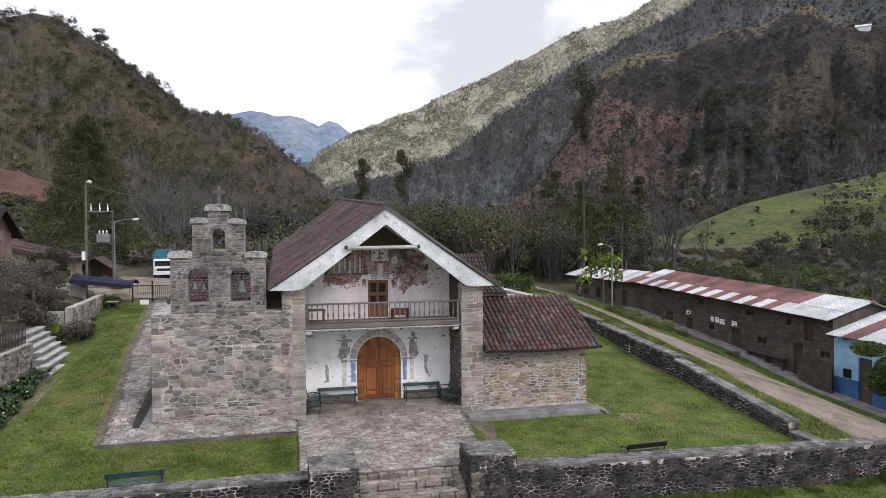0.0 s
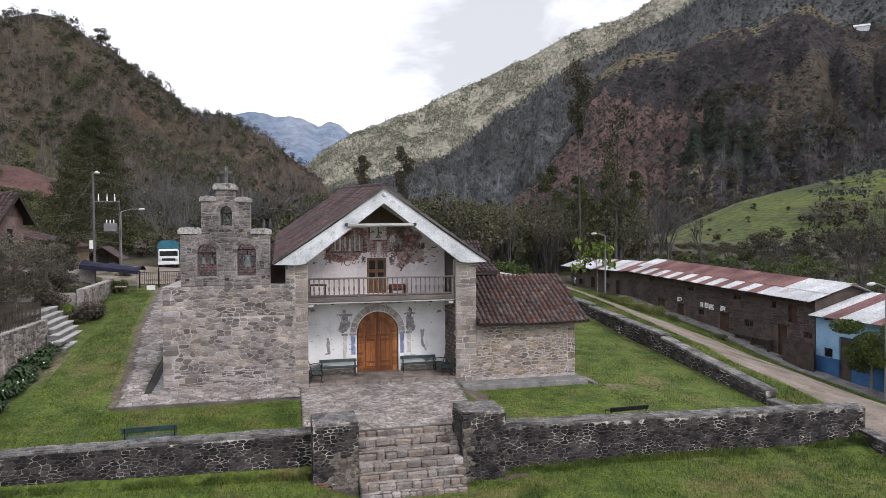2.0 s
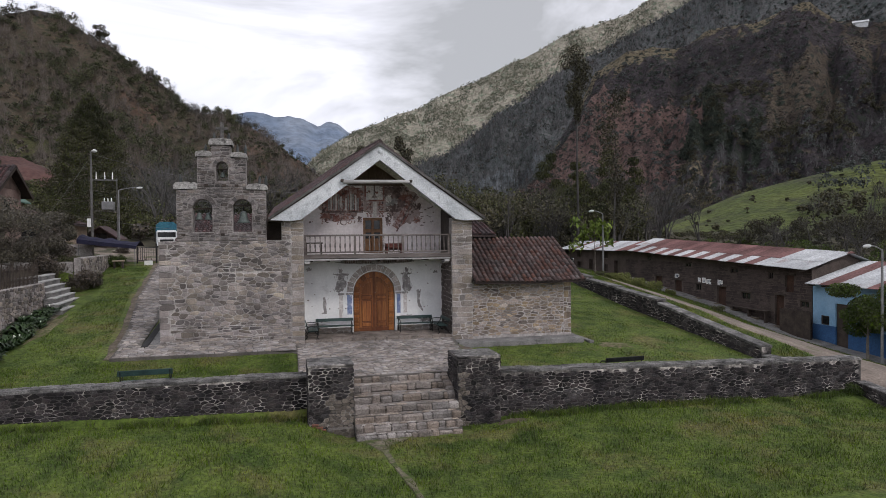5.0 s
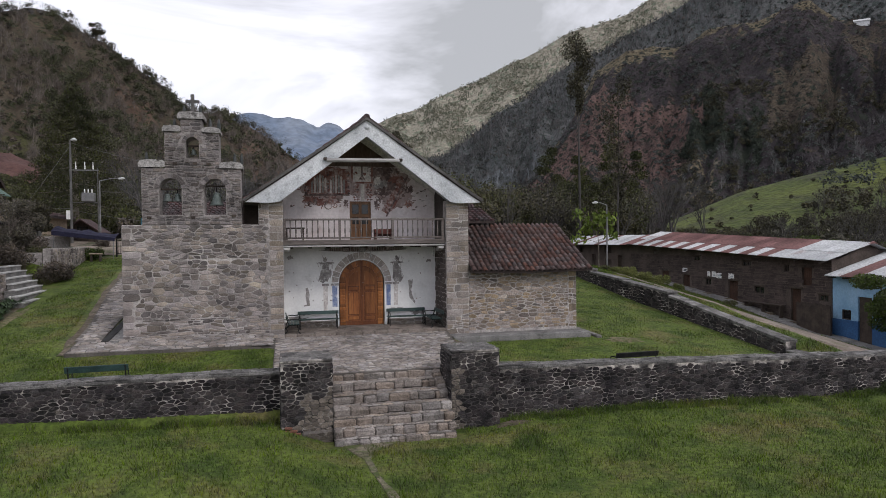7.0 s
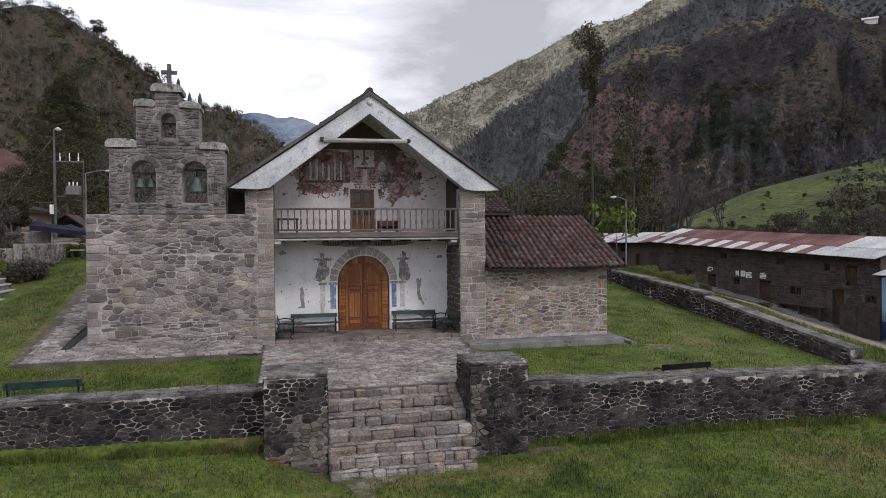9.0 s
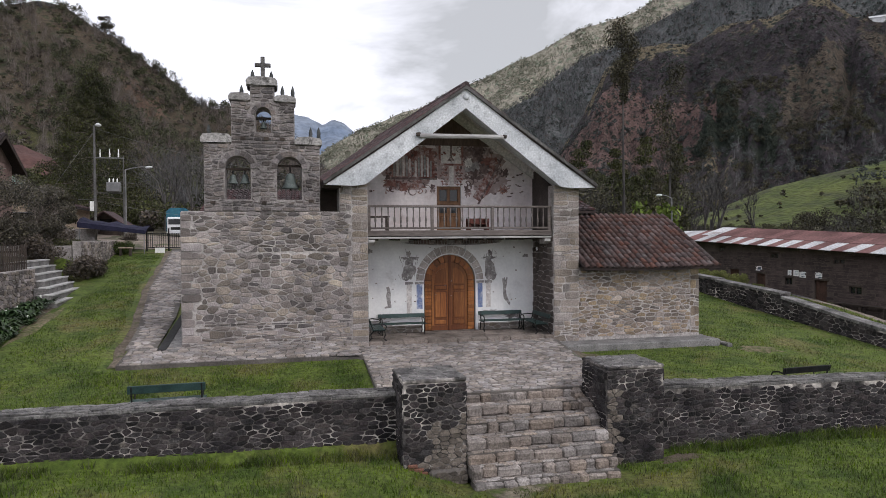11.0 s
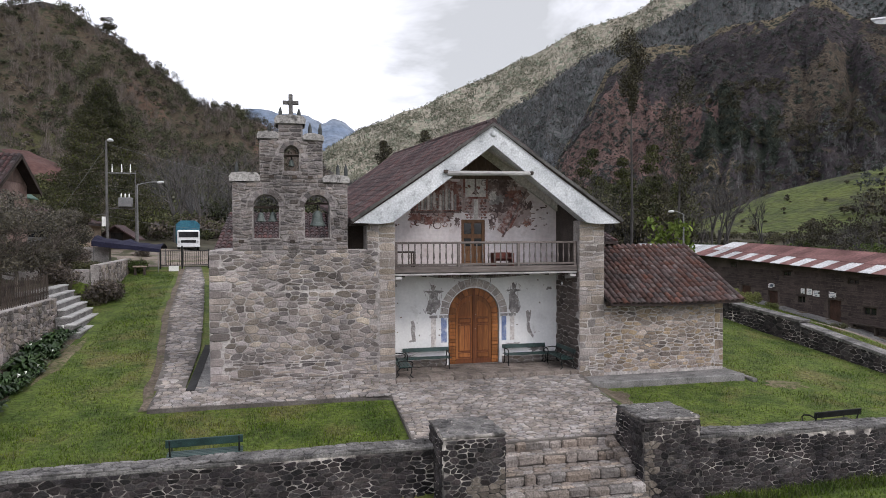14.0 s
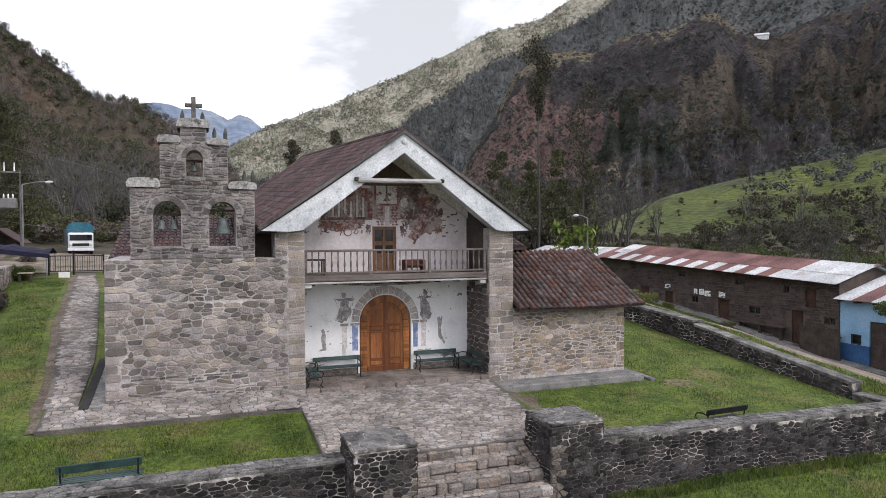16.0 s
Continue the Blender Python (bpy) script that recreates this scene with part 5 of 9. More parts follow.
for s in (-1, 1):
    leaf = prism("door_leaf", half_arch(s * 0.62, s * 0.04, 0.20, 1.92, 0), "y", 0.075, 0.10, M["door_wood"], door, "varnished wooden leaf")
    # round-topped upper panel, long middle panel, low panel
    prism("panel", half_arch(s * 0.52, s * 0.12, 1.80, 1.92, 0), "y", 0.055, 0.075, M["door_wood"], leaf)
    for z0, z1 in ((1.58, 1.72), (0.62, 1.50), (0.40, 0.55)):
        # dark backing painted in as the shaded groove round each panel
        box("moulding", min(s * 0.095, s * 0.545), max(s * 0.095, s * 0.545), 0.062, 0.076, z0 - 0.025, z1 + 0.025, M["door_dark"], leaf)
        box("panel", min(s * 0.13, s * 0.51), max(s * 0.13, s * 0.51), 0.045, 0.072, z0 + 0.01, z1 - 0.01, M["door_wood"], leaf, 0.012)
    box("board", min(s * 0.31, s * 0.33), max(s * 0.31, s * 0.33), 0.044, 0.052, 0.64, 1.48, M["door_dark"], leaf)
    box("bottom_rail", min(s * 0.05, s * 0.62), max(s * 0.05, s * 0.62), 0.06, 0.078, 0.20, 0.36, M["door_dark"], leaf)
    # stacked short boards of the surround
    for i in range(14):
        z0 = 0.20 + 0.12 * i
        box("surround_board", min(s * 0.64, s * 0.86), max(s * 0.64, s * 0.86), 0.045, 0.10, z0 + 0.006, z0 + 0.114, M["door_wood"], door, 0.01)
    for i in range(6):
        t0, t1 = math.pi / 2 * (i + 0.05) / 6, math.pi / 2 * (i + 0.95) / 6
        pts = [(s * r * math.cos(t), 1.90 + r * math.sin(t)) for r, t in ((0.64, t0), (0.86, t0), (0.86, t1), (0.64, t1))]
        prism("surround_board", pts, "y", 0.045, 0.10, M["door_wood"], door)
box("meeting_post", -0.045, 0.045, 0.035, 0.10, 0.20, 2.74, M["door_dark"], door)
# painted stone arch round the door
for i in range(15):
    t0, t1 = math.pi * (i + 0.04) / 15, math.pi * (i + 0.96) / 15
    pts = [(-rr * math.cos(t), 1.90 + rr * math.sin(t)) for rr, t in ((0.92, t0), (1.18, t0), (1.18, t1), (0.92, t1))]
    prism("arch_stone", pts, "y", -0.012, 0.02, M["arch_paint"], wall_low)

# painted columns and worn figures beside the door, flat on the wall
for x0, x1, z0, z1, mt in ((-1.16, -0.96, 0.95, 1.78, "mural_blue"), (0.98, 1.15, 0.95, 1.78, "mural_blue"), (-1.50, -1.33, 0.80, 1.78, "mural_beige"), (1.28, 1.44, 0.95, 1.78, "mural_beige")):
    box("painted_column", x0, x1, -0.008, 0.01, z0, z1, M[mt], wall_low, 0.0, "faded painted column")
    box("painted_capital", x0 - 0.05, x1 + 0.05, -0.010, 0.01, z1 + 0.004, z1 + 0.09, M["mural_grey"], wall_low)


def blot(name, cx, cz, rx, rz, material, parent, seed, n=18, rough=0.35, y=-0.008, lean=0.0):
    """A worn patch of paint with a ragged outline, lying on the wall."""
    rnd = random.Random(seed)
    pts = []
    for i in range(n):
        a = 2 * math.pi * i / n
        k = 1 + rnd.uniform(-rough, rough)
        x, z = rx * k * math.cos(a), rz * k * math.sin(a)
        pts.append((cx + x + lean * z, cz + z))
    return prism(name, pts, "y", y, 0.004, material, parent)


# a feathered bust over each outer column: a ragged body with side strokes and a crest
frnd = random.Random(52)
for s in (-1, 1):
    cx = s * 1.42
    blot("painted_patch", cx, 2.26, 0.20, 0.40, M["mural_grey"], wall_low, 3 + s, 26, 0.22, lean=-0.10 * s)
    blot("painted_patch", cx - 0.02 * s, 2.66, 0.30, 0.045, M["mural_grey"], wall_low, 6 + s, 22, 0.4, -0.010)
    blot("painted_patch", cx, 2.80, 0.08, 0.11, M["mural_grey"], wall_low, 9 + s, 16, 0.3, -0.010)
    for i in range(16):
        x, z = cx + frnd.uniform(-0.30, 0.30), frnd.uniform(1.92, 2.82)
        dx, dz, w = frnd.uniform(-0.10, 0.10), frnd.uniform(0.10, 0.26), frnd.uniform(0.008, 0.018)
        prism("painted_stroke", [(x, z), (x + w, z), (x + dx + w * 0.6, z + dz), (x + dx, z + dz)], "y", -0.0125, 0.0, M["mural_dark" if i % 3 == 0 else "mural_grey"], wall_low)
# a small kneeling shape and a taller bent one, flat grey paint
prism("painted_figure", [(-2.19, 1.70), (-2.10, 1.73), (-2.06, 1.62), (-2.03, 1.45), (-2.05, 1.28), (-2.02, 1.10), (-2.02, 1.02), (-2.24, 1.00), (-2.25, 1.05), (-2.14, 1.08), (-2.17, 1.25), (-2.19, 1.42), (-2.16, 1.58)], "y", -0.0095, 0.0, M["mural_grey"], wall_low, "faded grey painted shape")
prism("painted_figure", [(1.86, 1.92), (1.95, 1.96), (1.99, 1.86), (2.02, 1.96), (2.06, 1.95), (2.03, 1.72), (1.99, 1.55), (2.01, 1.38), (2.07, 1.22), (2.15, 1.06), (2.12, 0.98), (2.03, 1.10), (1.92, 1.22), (1.89, 1.42), (1.90, 1.62)], "y", -0.0095, 0.0, M["mural_grey"], wall_low, "faded grey painted shape")
for k, (cx, cz, rx, rz) in enumerate(((-2.4, 0.5, 0.5, 0.10), (2.3, 0.62, 0.35, 0.09), (1.4, 0.78, 0.28, 0.07), (-2.75, 2.9, 0.10, 0.07), (2.7, 2.7, 0.10, 0.05), (-2.2, 0.72, 0.3, 0.06))):
    blot("bare_patch", cx, cz, rx, rz, M["mural_grey"], wall_low, 30 + k, 22, 0.5)
rnd = random.Random(4)
for i in range(26):
    blot("flake", rnd.uniform(-2.9, 2.9), rnd.uniform(1.0, 3.1), rnd.uniform(0.012, 0.035), rnd.uniform(0.01, 0.03), M["mural_dark"], wall_low, 200 + i, 8, 0.4, -0.012)
# worn painted lettering over the arch: plain dark bars
blot("painted_band", 0.1, 3.20, 1.65, 0.11, M["mural_grey"], wall_low, 95, 40, 0.12, -0.0135)
x = -1.25
while x < 1.45:
    w = rnd.uniform(0.05, 0.11)
    if not -0.10 < x < 0.12:
        box("writing_bar", x, x + w, -0.016, 0.0, 3.14, 3.28, M["mural_dark"], wall_low)
    x += w + 0.03

# paintings on the gable wall: framed pipes, scrolls, a leaning banner
mural = [
    ("painted_panel", -1.52, 5.90, 0.66, 0.58, "mural_red", 0.10), ("painted_patch", -1.52, 5.92, 0.58, 0.50, "mural_pale", 0.10),
    ("painted_patch", -2.0, 5.15, 0.24, 0.12, "mural_red", 0.5), ("painted_patch", -1.55, 5.10, 0.26, 0.13, "mural_red", 0.5), ("painted_patch", -1.10, 5.08, 0.24, 0.14, "mural_red", 0.5),
    ("painted_patch", 0.62, 6.30, 0.17, 0.20, "mural_dark", 0.4), ("painted_patch", 0.98, 6.35, 0.18, 0.22, "mural_dark", 0.4), ("painted_patch", 1.30, 6.15, 0.22, 0.24, "mural_dark", 0.4),
    ("painted_patch", 0.80, 5.92, 0.16, 0.20, "mural_pale", 0.4), ("painted_patch", 1.10, 5.80, 0.22, 0.24, "mural_grey", 0.4), ("painted_patch", 0.72, 5.55, 0.14, 0.14, "mural_pale", 0.5),
    ("painted_patch", 1.52, 5.62, 0.17, 0.24, "mural_dark", 0.45), ("painted_patch", 1.95, 4.98, 0.17, 0.14, "mural_red", 0.5), ("painted_patch", 2.0, 5.6, 0.10, 0.14, "mural_dark", 0.5),
    ("painted_patch", 0.62, 4.95, 0.10, 0.18, "mural_dark", 0.5), ("painted_patch", -0.58, 5.0, 0.10, 0.13, "mural_dark", 0.5), 
]
for k, (cx, cz, rx, rz) in enumerate(((-1.35, 5.75, 0.95, 0.72), (0.95, 5.85, 0.95, 0.68), (0.05, 5.95, 0.85, 0.70), (-1.5, 5.15, 0.75, 0.22), (1.45, 5.25, 0.65, 0.42))):
    blot("painted_ground", cx, cz, rx, rz, M["mural_ground"], wall_up, 610 + k, 40, 0.16, -0.0020 - 0.0006 * k)
for k, (nm, cx, cz, rx, rz, mt, rg) in enumerate(mural):
    blot(nm, cx, cz, rx, rz, M[mt], wall_up, 60 + k, 26, rg, -0.006 - 0.0006 * k)


def curl(cx, cz, r, a0, a1, material, seed, w=0.035):
    """A painted scroll: a curved band on the wall."""
    n = 9
    for_pts = []
    for k in (1, -1):
        rng_ = range(n + 1) if k == 1 else range(n, -1, -1)
        for i in rng_:
            t = i / n
            a = radians(lerp(a0, a1, t))
            rr = r * (1 - 0.35 * t) + k * w * (1 - 0.6 * t) / 2
            for_pts.append((cx + rr * math.cos(a), cz + rr * math.sin(a)))
    return prism("painted_scroll", for_pts, "y", -0.020, 0.002, material, wall_up)


crnd = random.Random(66)
for cx, cz, n in ((0.38, 6.45, 3), (-2.05, 6.1, 2), (-2.2, 5.6, 4), (-1.9, 5.18, 7), (-1.2, 5.12, 7), (1.2, 5.95, 7), (0.75, 5.3, 5), (-0.9, 5.45, 5), (1.75, 5.9, 4)):
    for i in range(n):
        a = crnd.uniform(0, 360)
        curl(cx + crnd.uniform(-0.20, 0.20), cz + crnd.uniform(-0.24, 0.24), crnd.uniform(0.07, 0.17), a, a + crnd.choice((-1, 1)) * crnd.uniform(150, 300), M[crnd.choice(("mural_red", "mural_red", "mural_dark"))], 0, crnd.uniform(0.03, 0.055))
# a case of organ pipes under two pointed arches
box("painted_panel", -2.08, -0.50, -0.019, 0.0, 5.30, 6.16, M["mural_red"], wall_up)
blot("painted_panel", -1.28, 6.20, 0.80, 0.24, M["mural_red"], wall_up, 501, 30, 0.22, -0.0192)
for i in range(13):
    x = -1.92 + 0.103 * i
    q = (i % 6.5 - 3) / 3.2
    h = 6.14 - 0.30 * q * q
    prism("painted_pipe", [(x, 5.40), (x + 0.075, 5.40), (x + 0.075, h - 0.05), (x + 0.037, h), (x, h - 0.05)], "y", -0.023, 0.0, M["mural_pale" if i % 2 else "mural_grey"], wall_up)
box("painted_frame", -2.16, -0.44, -0.025, 0.0, 5.30, 5.37, M["mural_dark"], wall_up)
for x in (-2.16, -1.30, -0.50):
    for i in range(7):
        z = 5.40 + 0.12 * i
        blot("painted_leaf", x + 0.03, z, 0.045, 0.05, M["mural_red" if i % 2 else "mural_dark"], wall_up, 520 + i, 9, 0.4, -0.0255)
# a cross in a frame above a pale column, leaves on both sides
box("painted_panel", -0.30, 0.42, -0.018, 0.0, 5.86, 6.62, M["mural_pale"], wall_up)
for x in (-0.37, 0.42):
    box("painted_frame", x, x + 0.07, -0.024, 0.0, 5.80, 6.70, M["mural_red"], wall_up)
box("painted_frame", -0.30, 0.42, -0.024, 0.0, 5.80, 5.86, M["mural_red"], wall_up)
box("painted_cross", 0.03, 0.09, -0.024, -0.0181, 5.95, 6.58, M["mural_dark"], wall_up)
prism("painted_cross", [(-0.07, 5.95), (0.19, 5.95), (0.06, 6.12)], "y", -0.0245, -0.0185, M["mural_dark"], wall_up)
box("painted_panel", 0.0, 0.15, -0.020, 0.0, 5.12, 5.78, M["mural_pale"], wall_up)
for x in (-0.24, -0.12, 0.27, 0.39):
    for i in range(7):
        blot("painted_leaf", x + 0.02 * (-1) ** i, 5.16 + 0.095 * i, 0.055, 0.042, M["mural_red" if (i + int(x * 10)) % 3 else "mural_dark"], wall_up, 540 + i, 10, 0.4, -0.0205)
# the great dark scene beside it, mostly lost
for k, (cx, cz, rx, rz, mt) in enumerate(((0.75, 6.15, 0.26, 0.26, "mural_dark"), (1.10, 6.10, 0.30, 0.30, "mural_dark"), (1.40, 5.95, 0.26, 0.26, "mural_red"), (0.80, 5.72, 0.24, 0.20, "mural_grey"), (0.95, 5.48, 0.30, 0.17, "mural_dark"), (1.25, 5.62, 0.22, 0.24, "mural_dark"), (0.66, 5.90, 0.12, 0.16, "mural_pale"), (1.72, 5.55, 0.16, 0.20, "mural_dark"))):
    blot("painted_patch", cx, cz, rx, rz, M[mt], wall_up, 560 + k, 34, 0.32, -0.0265 - 0.0004 * k)
prism("painted_banner", [(0.82, 4.74), (1.04, 4.59), (1.30, 4.78), (1.68, 5.45), (1.57, 5.78), (1.25, 5.45)], "y", -0.032, 0.0, M["mural_red"], wall_up)
prism("painted_staff", [(0.98, 4.50), (1.04, 4.48), (1.95, 6.15), (1.88, 6.18)], "y", -0.034, 0.0, M["mural_dark"], wall_up)
for i in range(26):
    blot("flake", rnd.uniform(1.5, 2.7), rnd.uniform(4.75, 5.6), rnd.uniform(0.03, 0.09), rnd.uniform(0.012, 0.03), M["mural_dark"], wall_up, 300 + i, 8, 0.4, -0.026)
for i in range(40):
    x = rnd.uniform(-2.7, 1.2)
    blot("flake", x, rnd.uniform(4.8, min(6.9, 7.0 - 0.7 * abs(x))), rnd.uniform(0.02, 0.07), rnd.uniform(0.02, 0.06), M["mural_dark" if i % 2 else "mural_red"], wall_up, 400 + i, 9, 0.5, -0.026)

# glazed door of the balcony
ud = box("balcony_door", UPD[0], UPD[1], 0.10, 0.14, UPD[2], UPD[3], M["balcony_door"], church, 0.0, "dark brown panelled balcony door")
for x in (UPD[0] + 0.05, -0.02, UPD[1] - 0.05):
    box("stile", x - 0.05, x + 0.05, 0.05, 0.10, UPD[2], UPD[3], M["balcony_door"], ud)
for z in (3.60, 4.12, 4.52, 4.90 + 0.14):
    box("rail", UPD[0], UPD[1], 0.052, 0.098, z - 0.045, z + 0.045, M["balcony_door"], ud)
for x0, x1 in ((-0.33, -0.08), (0.04, 0.29)):
    for z0, z1 in ((4.60, 4.97), (4.19, 4.45)):
        box("glass", x0, x1, 0.085, 0.099, z0, z1, M["glass_dark"], ud)
    box("panel", x0 + 0.02, x1 - 0.02, 0.07, 0.099, 3.68, 4.05, M["balcony_door"], ud, 0.01)

# balcony
balcony = empty("balcony", label="weathered grey wooden balcony with turned balusters")
balcony.parent = church
box("deck", -3.0, 3.0, -1.66, 0.0, 3.44, 3.54, M["grey_wood"], balcony)
box("edge_beam", -3.0, 2.98, -1.80, -1.66, 3.40, 3.58, M["grey_wood"], balcony, 0.015, "long weathered edge beam")
box("moulding", -3.0, 2.98, -1.77, -1.60, 3.32, 3.385, M["grey_beam"], balcony, 0.015, "pale cornice below the balcony")
box("ceiling", -3.0, 3.0, -1.60, 0.0, 3.36, 3.43, M["dark_wood"], balcony)
for i in range(9):
    x = -2.7 + 0.675 * i
    box("joist", x - 0.05, x + 0.05, -1.6, 0.0, 3.27, 3.36, M["dark_wood"], balcony)
for x in (-2.88, 2.82):
    prism("corbel", [(-1.80, 3.30), (-1.35, 3.30), (-1.35, 3.12), (-1.55, 3.14), (-1.80, 3.22)], "x", x - 0.1, x + 0.1, M["grey_beam"], balcony, "carved pale corbel")
box("handrail", -3.0, 2.96, -1.76, -1.66, 4.29, 4.36, M["grey_wood"], balcony, 0.015)
box("foot_rail", -3.0, 2.96, -1.74, -1.68, 3.62, 3.68, M["grey_wood"], balcony, 0.01)
for x in (-2.95, -0.98, 0.98, 2.90):
    box("post", x - 0.045, x + 0.045, -1.76, -1.67, 3.56, 4.31, M["grey_wood"], balcony, 0.01)
me0 = None
for bay in ((-2.95, -0.98), (-0.98, 0.98), (0.98, 2.90)):
    for i in range(9):
        x = lerp(bay[0], bay[1], (i + 1) / 10)
        if me0 is None:
            b0 = lathe("baluster", [(0.022, 0), (0.026, 0.05), (0.018, 0.10), (0.034, 0.20), (0.030, 0.28), (0.016, 0.36), (0.020, 0.50), (0.026, 0.57), (0.022, 0.61)], M["grey_wood"], balcony, None, 7)
            me0 = b0.data
            b0.location = (x, -1.71, 3.68)
        else:
            b = new("baluster", me0)
            b.parent = balcony
            b.location = (x, -1.71, 3.68)
# things on the balcony
tb = empty("small_table", label="small dark wooden table on the balcony", category="table")
box("tabletop", -2.92, -2.22, -1.1, -0.6, 4.00, 4.05, M["dark_wood"], tb)
for x in (-2.87, -2.27):
    for y in (-1.05, -0.65):
        box("leg", x - 0.025, x + 0.025, y - 0.025, y + 0.025, 3.54, 4.00, M["dark_wood"], tb)
pew = empty("red_bench", label="red-brown wooden bench on the balcony", category="bench")
box("back_panel", 0.42, 1.10, -0.60, -0.55, 3.70, 3.98, M["red_wood"], pew)
box("seat", 0.42, 1.10, -0.98, -0.60, 3.78, 3.83, M["red_wood"], pew)
for x in (0.45, 1.07):
    box("end", x - 0.03, x + 0.03, -0.98, -0.55, 3.54, 3.97, M["red_wood"], pew)

# bare bulbs hanging under the balcony
for x, y in ((0.22, -1.2), (2.62, -1.35)):
    bulb = empty("hanging_bulb", label="white bulb hanging below the balcony", category="lamp", group="hanging bulbs")
    tube("flex", (x, y, 3.27), (x, y, 3.02), 0.006, M["iron"], bulb, seg=4)
    lathe("bulb", [(0.012, 0), (0.03, -0.04), (0.034, -0.08), (0.014, -0.12)][::-1], M["lamp_white"], bulb, pose(x, y, 3.02), 8)

# bells
def bell(x, z, s):
    ob = empty("bell", label="green weathered bronze bell hanging in the arch", category="bell", group="church bells")
    lathe("bell_body", [(0.30 * s, 0), (0.27 * s, 0.05 * s), (0.20 * s, 0.20 * s), (0.16 * s, 0.42 * s), (0.10 * s, 0.52 * s), (0.02 * s, 0.55 * s)], M["bronze"], ob, pose(x, -1.5, z), 14)
    tube("hanger", (x, -1.5, z + 0.52 * s), (x, -1.5, z + 0.75 * s), 0.025, M["iron"], ob, seg=6)
    tube("clapper", (x, -1.5, z + 0.2 * s), (x, -1.5, z - 0.06 * s), 0.02, M["iron"], ob, seg=6)
    return ob


bell(-5.28, 4.84, 0.86)
bell(-6.92, 4.98, 0.50)
bell(-6.58, 4.98, 0.52)
bell(-6.03, 6.62, 0.36)
for a0, a1, z in ((-7.14, -6.38, 5.40), (-5.68, -4.92, 5.52), (-6.27, -5.79, 6.92)):
    box("bell_beam", a0, a1, -1.54, -1.46, z - 0.03, z + 0.03, M["dark_wood"], belfry)
# putlog holes: dark blocks on the face stand in for their shade
for x, z in ((-7.45, 4.40), (-6.03, 4.40), (-4.68, 4.46), (-6.60, 6.27), (-5.95, 6.27), (-5.50, 6.27)):
    box("putlog_hole", x - 0.07, x + 0.07, FRONT - 0.045, FRONT - 0.004, z - 0.045, z + 0.045, M["dark_wood"], belfry)


# ---------- benches ----------
def bench(paint, label):
    ob = empty("garden_bench", label=label, category="bench", group="garden benches")
    for i in range(4):
        box("seat_slat", -0.78, 0.78, -0.02 + 0.105 * i, 0.065 + 0.105 * i, 0.335, 0.36, paint, ob, 0.006)
    part("back_slat", add_box(bmesh.new(), -0.78, 0.78, -0.013, 0.013, -0.065, 0.065, 0.006, pose(0, -0.07, 0.575, 12)), paint, ob)
    for x in (-0.70, 0.70):
        path = [(0.42, 0.0), (0.33, 0.08), (0.38, 0.18), (0.36, 0.32), (0.02, 0.32), (-0.03, 0.44), (-0.09, 0.63)]
        part("leg", add_path(bmesh.new(), [(x, a, b) for a, b in path], 0.020), M["iron"], ob)
        path = [(-0.14, 0.0), (-0.03, 0.10), (-0.08, 0.20), (0.02, 0.31)]
        part("leg", add_path(bmesh.new(), [(x, a, b) for a, b in path], 0.020), M["iron"], ob)
        path = [(-0.05, 0.50), (0.15, 0.53), (0.36, 0.50), (0.42, 0.44), (0.38, 0.34)]
        part("armrest", add_path(bmesh.new(), [(x, a, b) for a, b in path], 0.018), M["iron"], ob)
    return ob


b1 = bench(M["green_paint"], "dark green slatted bench with scrolled iron legs")
b1.matrix_basis = pose(-1.72, -0.24, 0.19, 0, 0, 180)
copy_thing(b1, pose(1.72, -0.24, 0.19, 0, 0, 180))
copy_thing(b1, pose(2.82, -1.02, 0.19, 0, 0, 90))
copy_thing(b1, pose(-2.86, -1.05, 0.19, 0, 0, -90))
tagged(copy_thing(b1, pose(-7.93, -6.85, -0.60, 0, 0, 3) @ Matrix.Diagonal((1, 1, 1.36, 1))), "dark green slatted bench on the lawn behind the wall")
lb2 = bench(M["iron"], "blackened slatted bench on the lawn behind the wall")
lb2.matrix_basis = pose(8.05, -6.95, -0.97, 0, 0, 3) @ Matrix.Diagonal((1, 1, 1.30, 1))

# ---------- the long adobe house on the right ----------
def corrugated(name, p00, p10, p11, p01, material, parent, waves=9, amp=0.022):
    """A corrugated sheet: p00-p10 along the eave, p01-p11 along the top; the ribs run up the slope."""
    p00, p10, p11, p01 = map(Vector, (p00, p10, p11, p01))
    n = (p10 - p00).cross(p01 - p00).normalized()
    if n.z < 0:
        n = -n
    k = waves * 4
    vs, fs = [], []
    for th in (0.0, -0.012):
        for i in range(k + 1):
            o = n * (amp * math.sin(2 * math.pi * waves * i / k) + th)
            vs += [p00.lerp(p10, i / k) + o, p01.lerp(p11, i / k) + o]
    m = 2 * (k + 1)
    for i in range(k):
        q = (2 * i, 2 * i + 2, 2 * i + 3, 2 * i + 1)
        fs += [q, tuple(m + v for v in q[::-1]), (2 * i, m + 2 * i, m + 2 * i + 2, 2 * i + 2), (2 * i + 1, 2 * i + 3, m + 2 * i + 3, m + 2 * i + 1)]
    return link_mesh(name, vs, fs, material, parent)


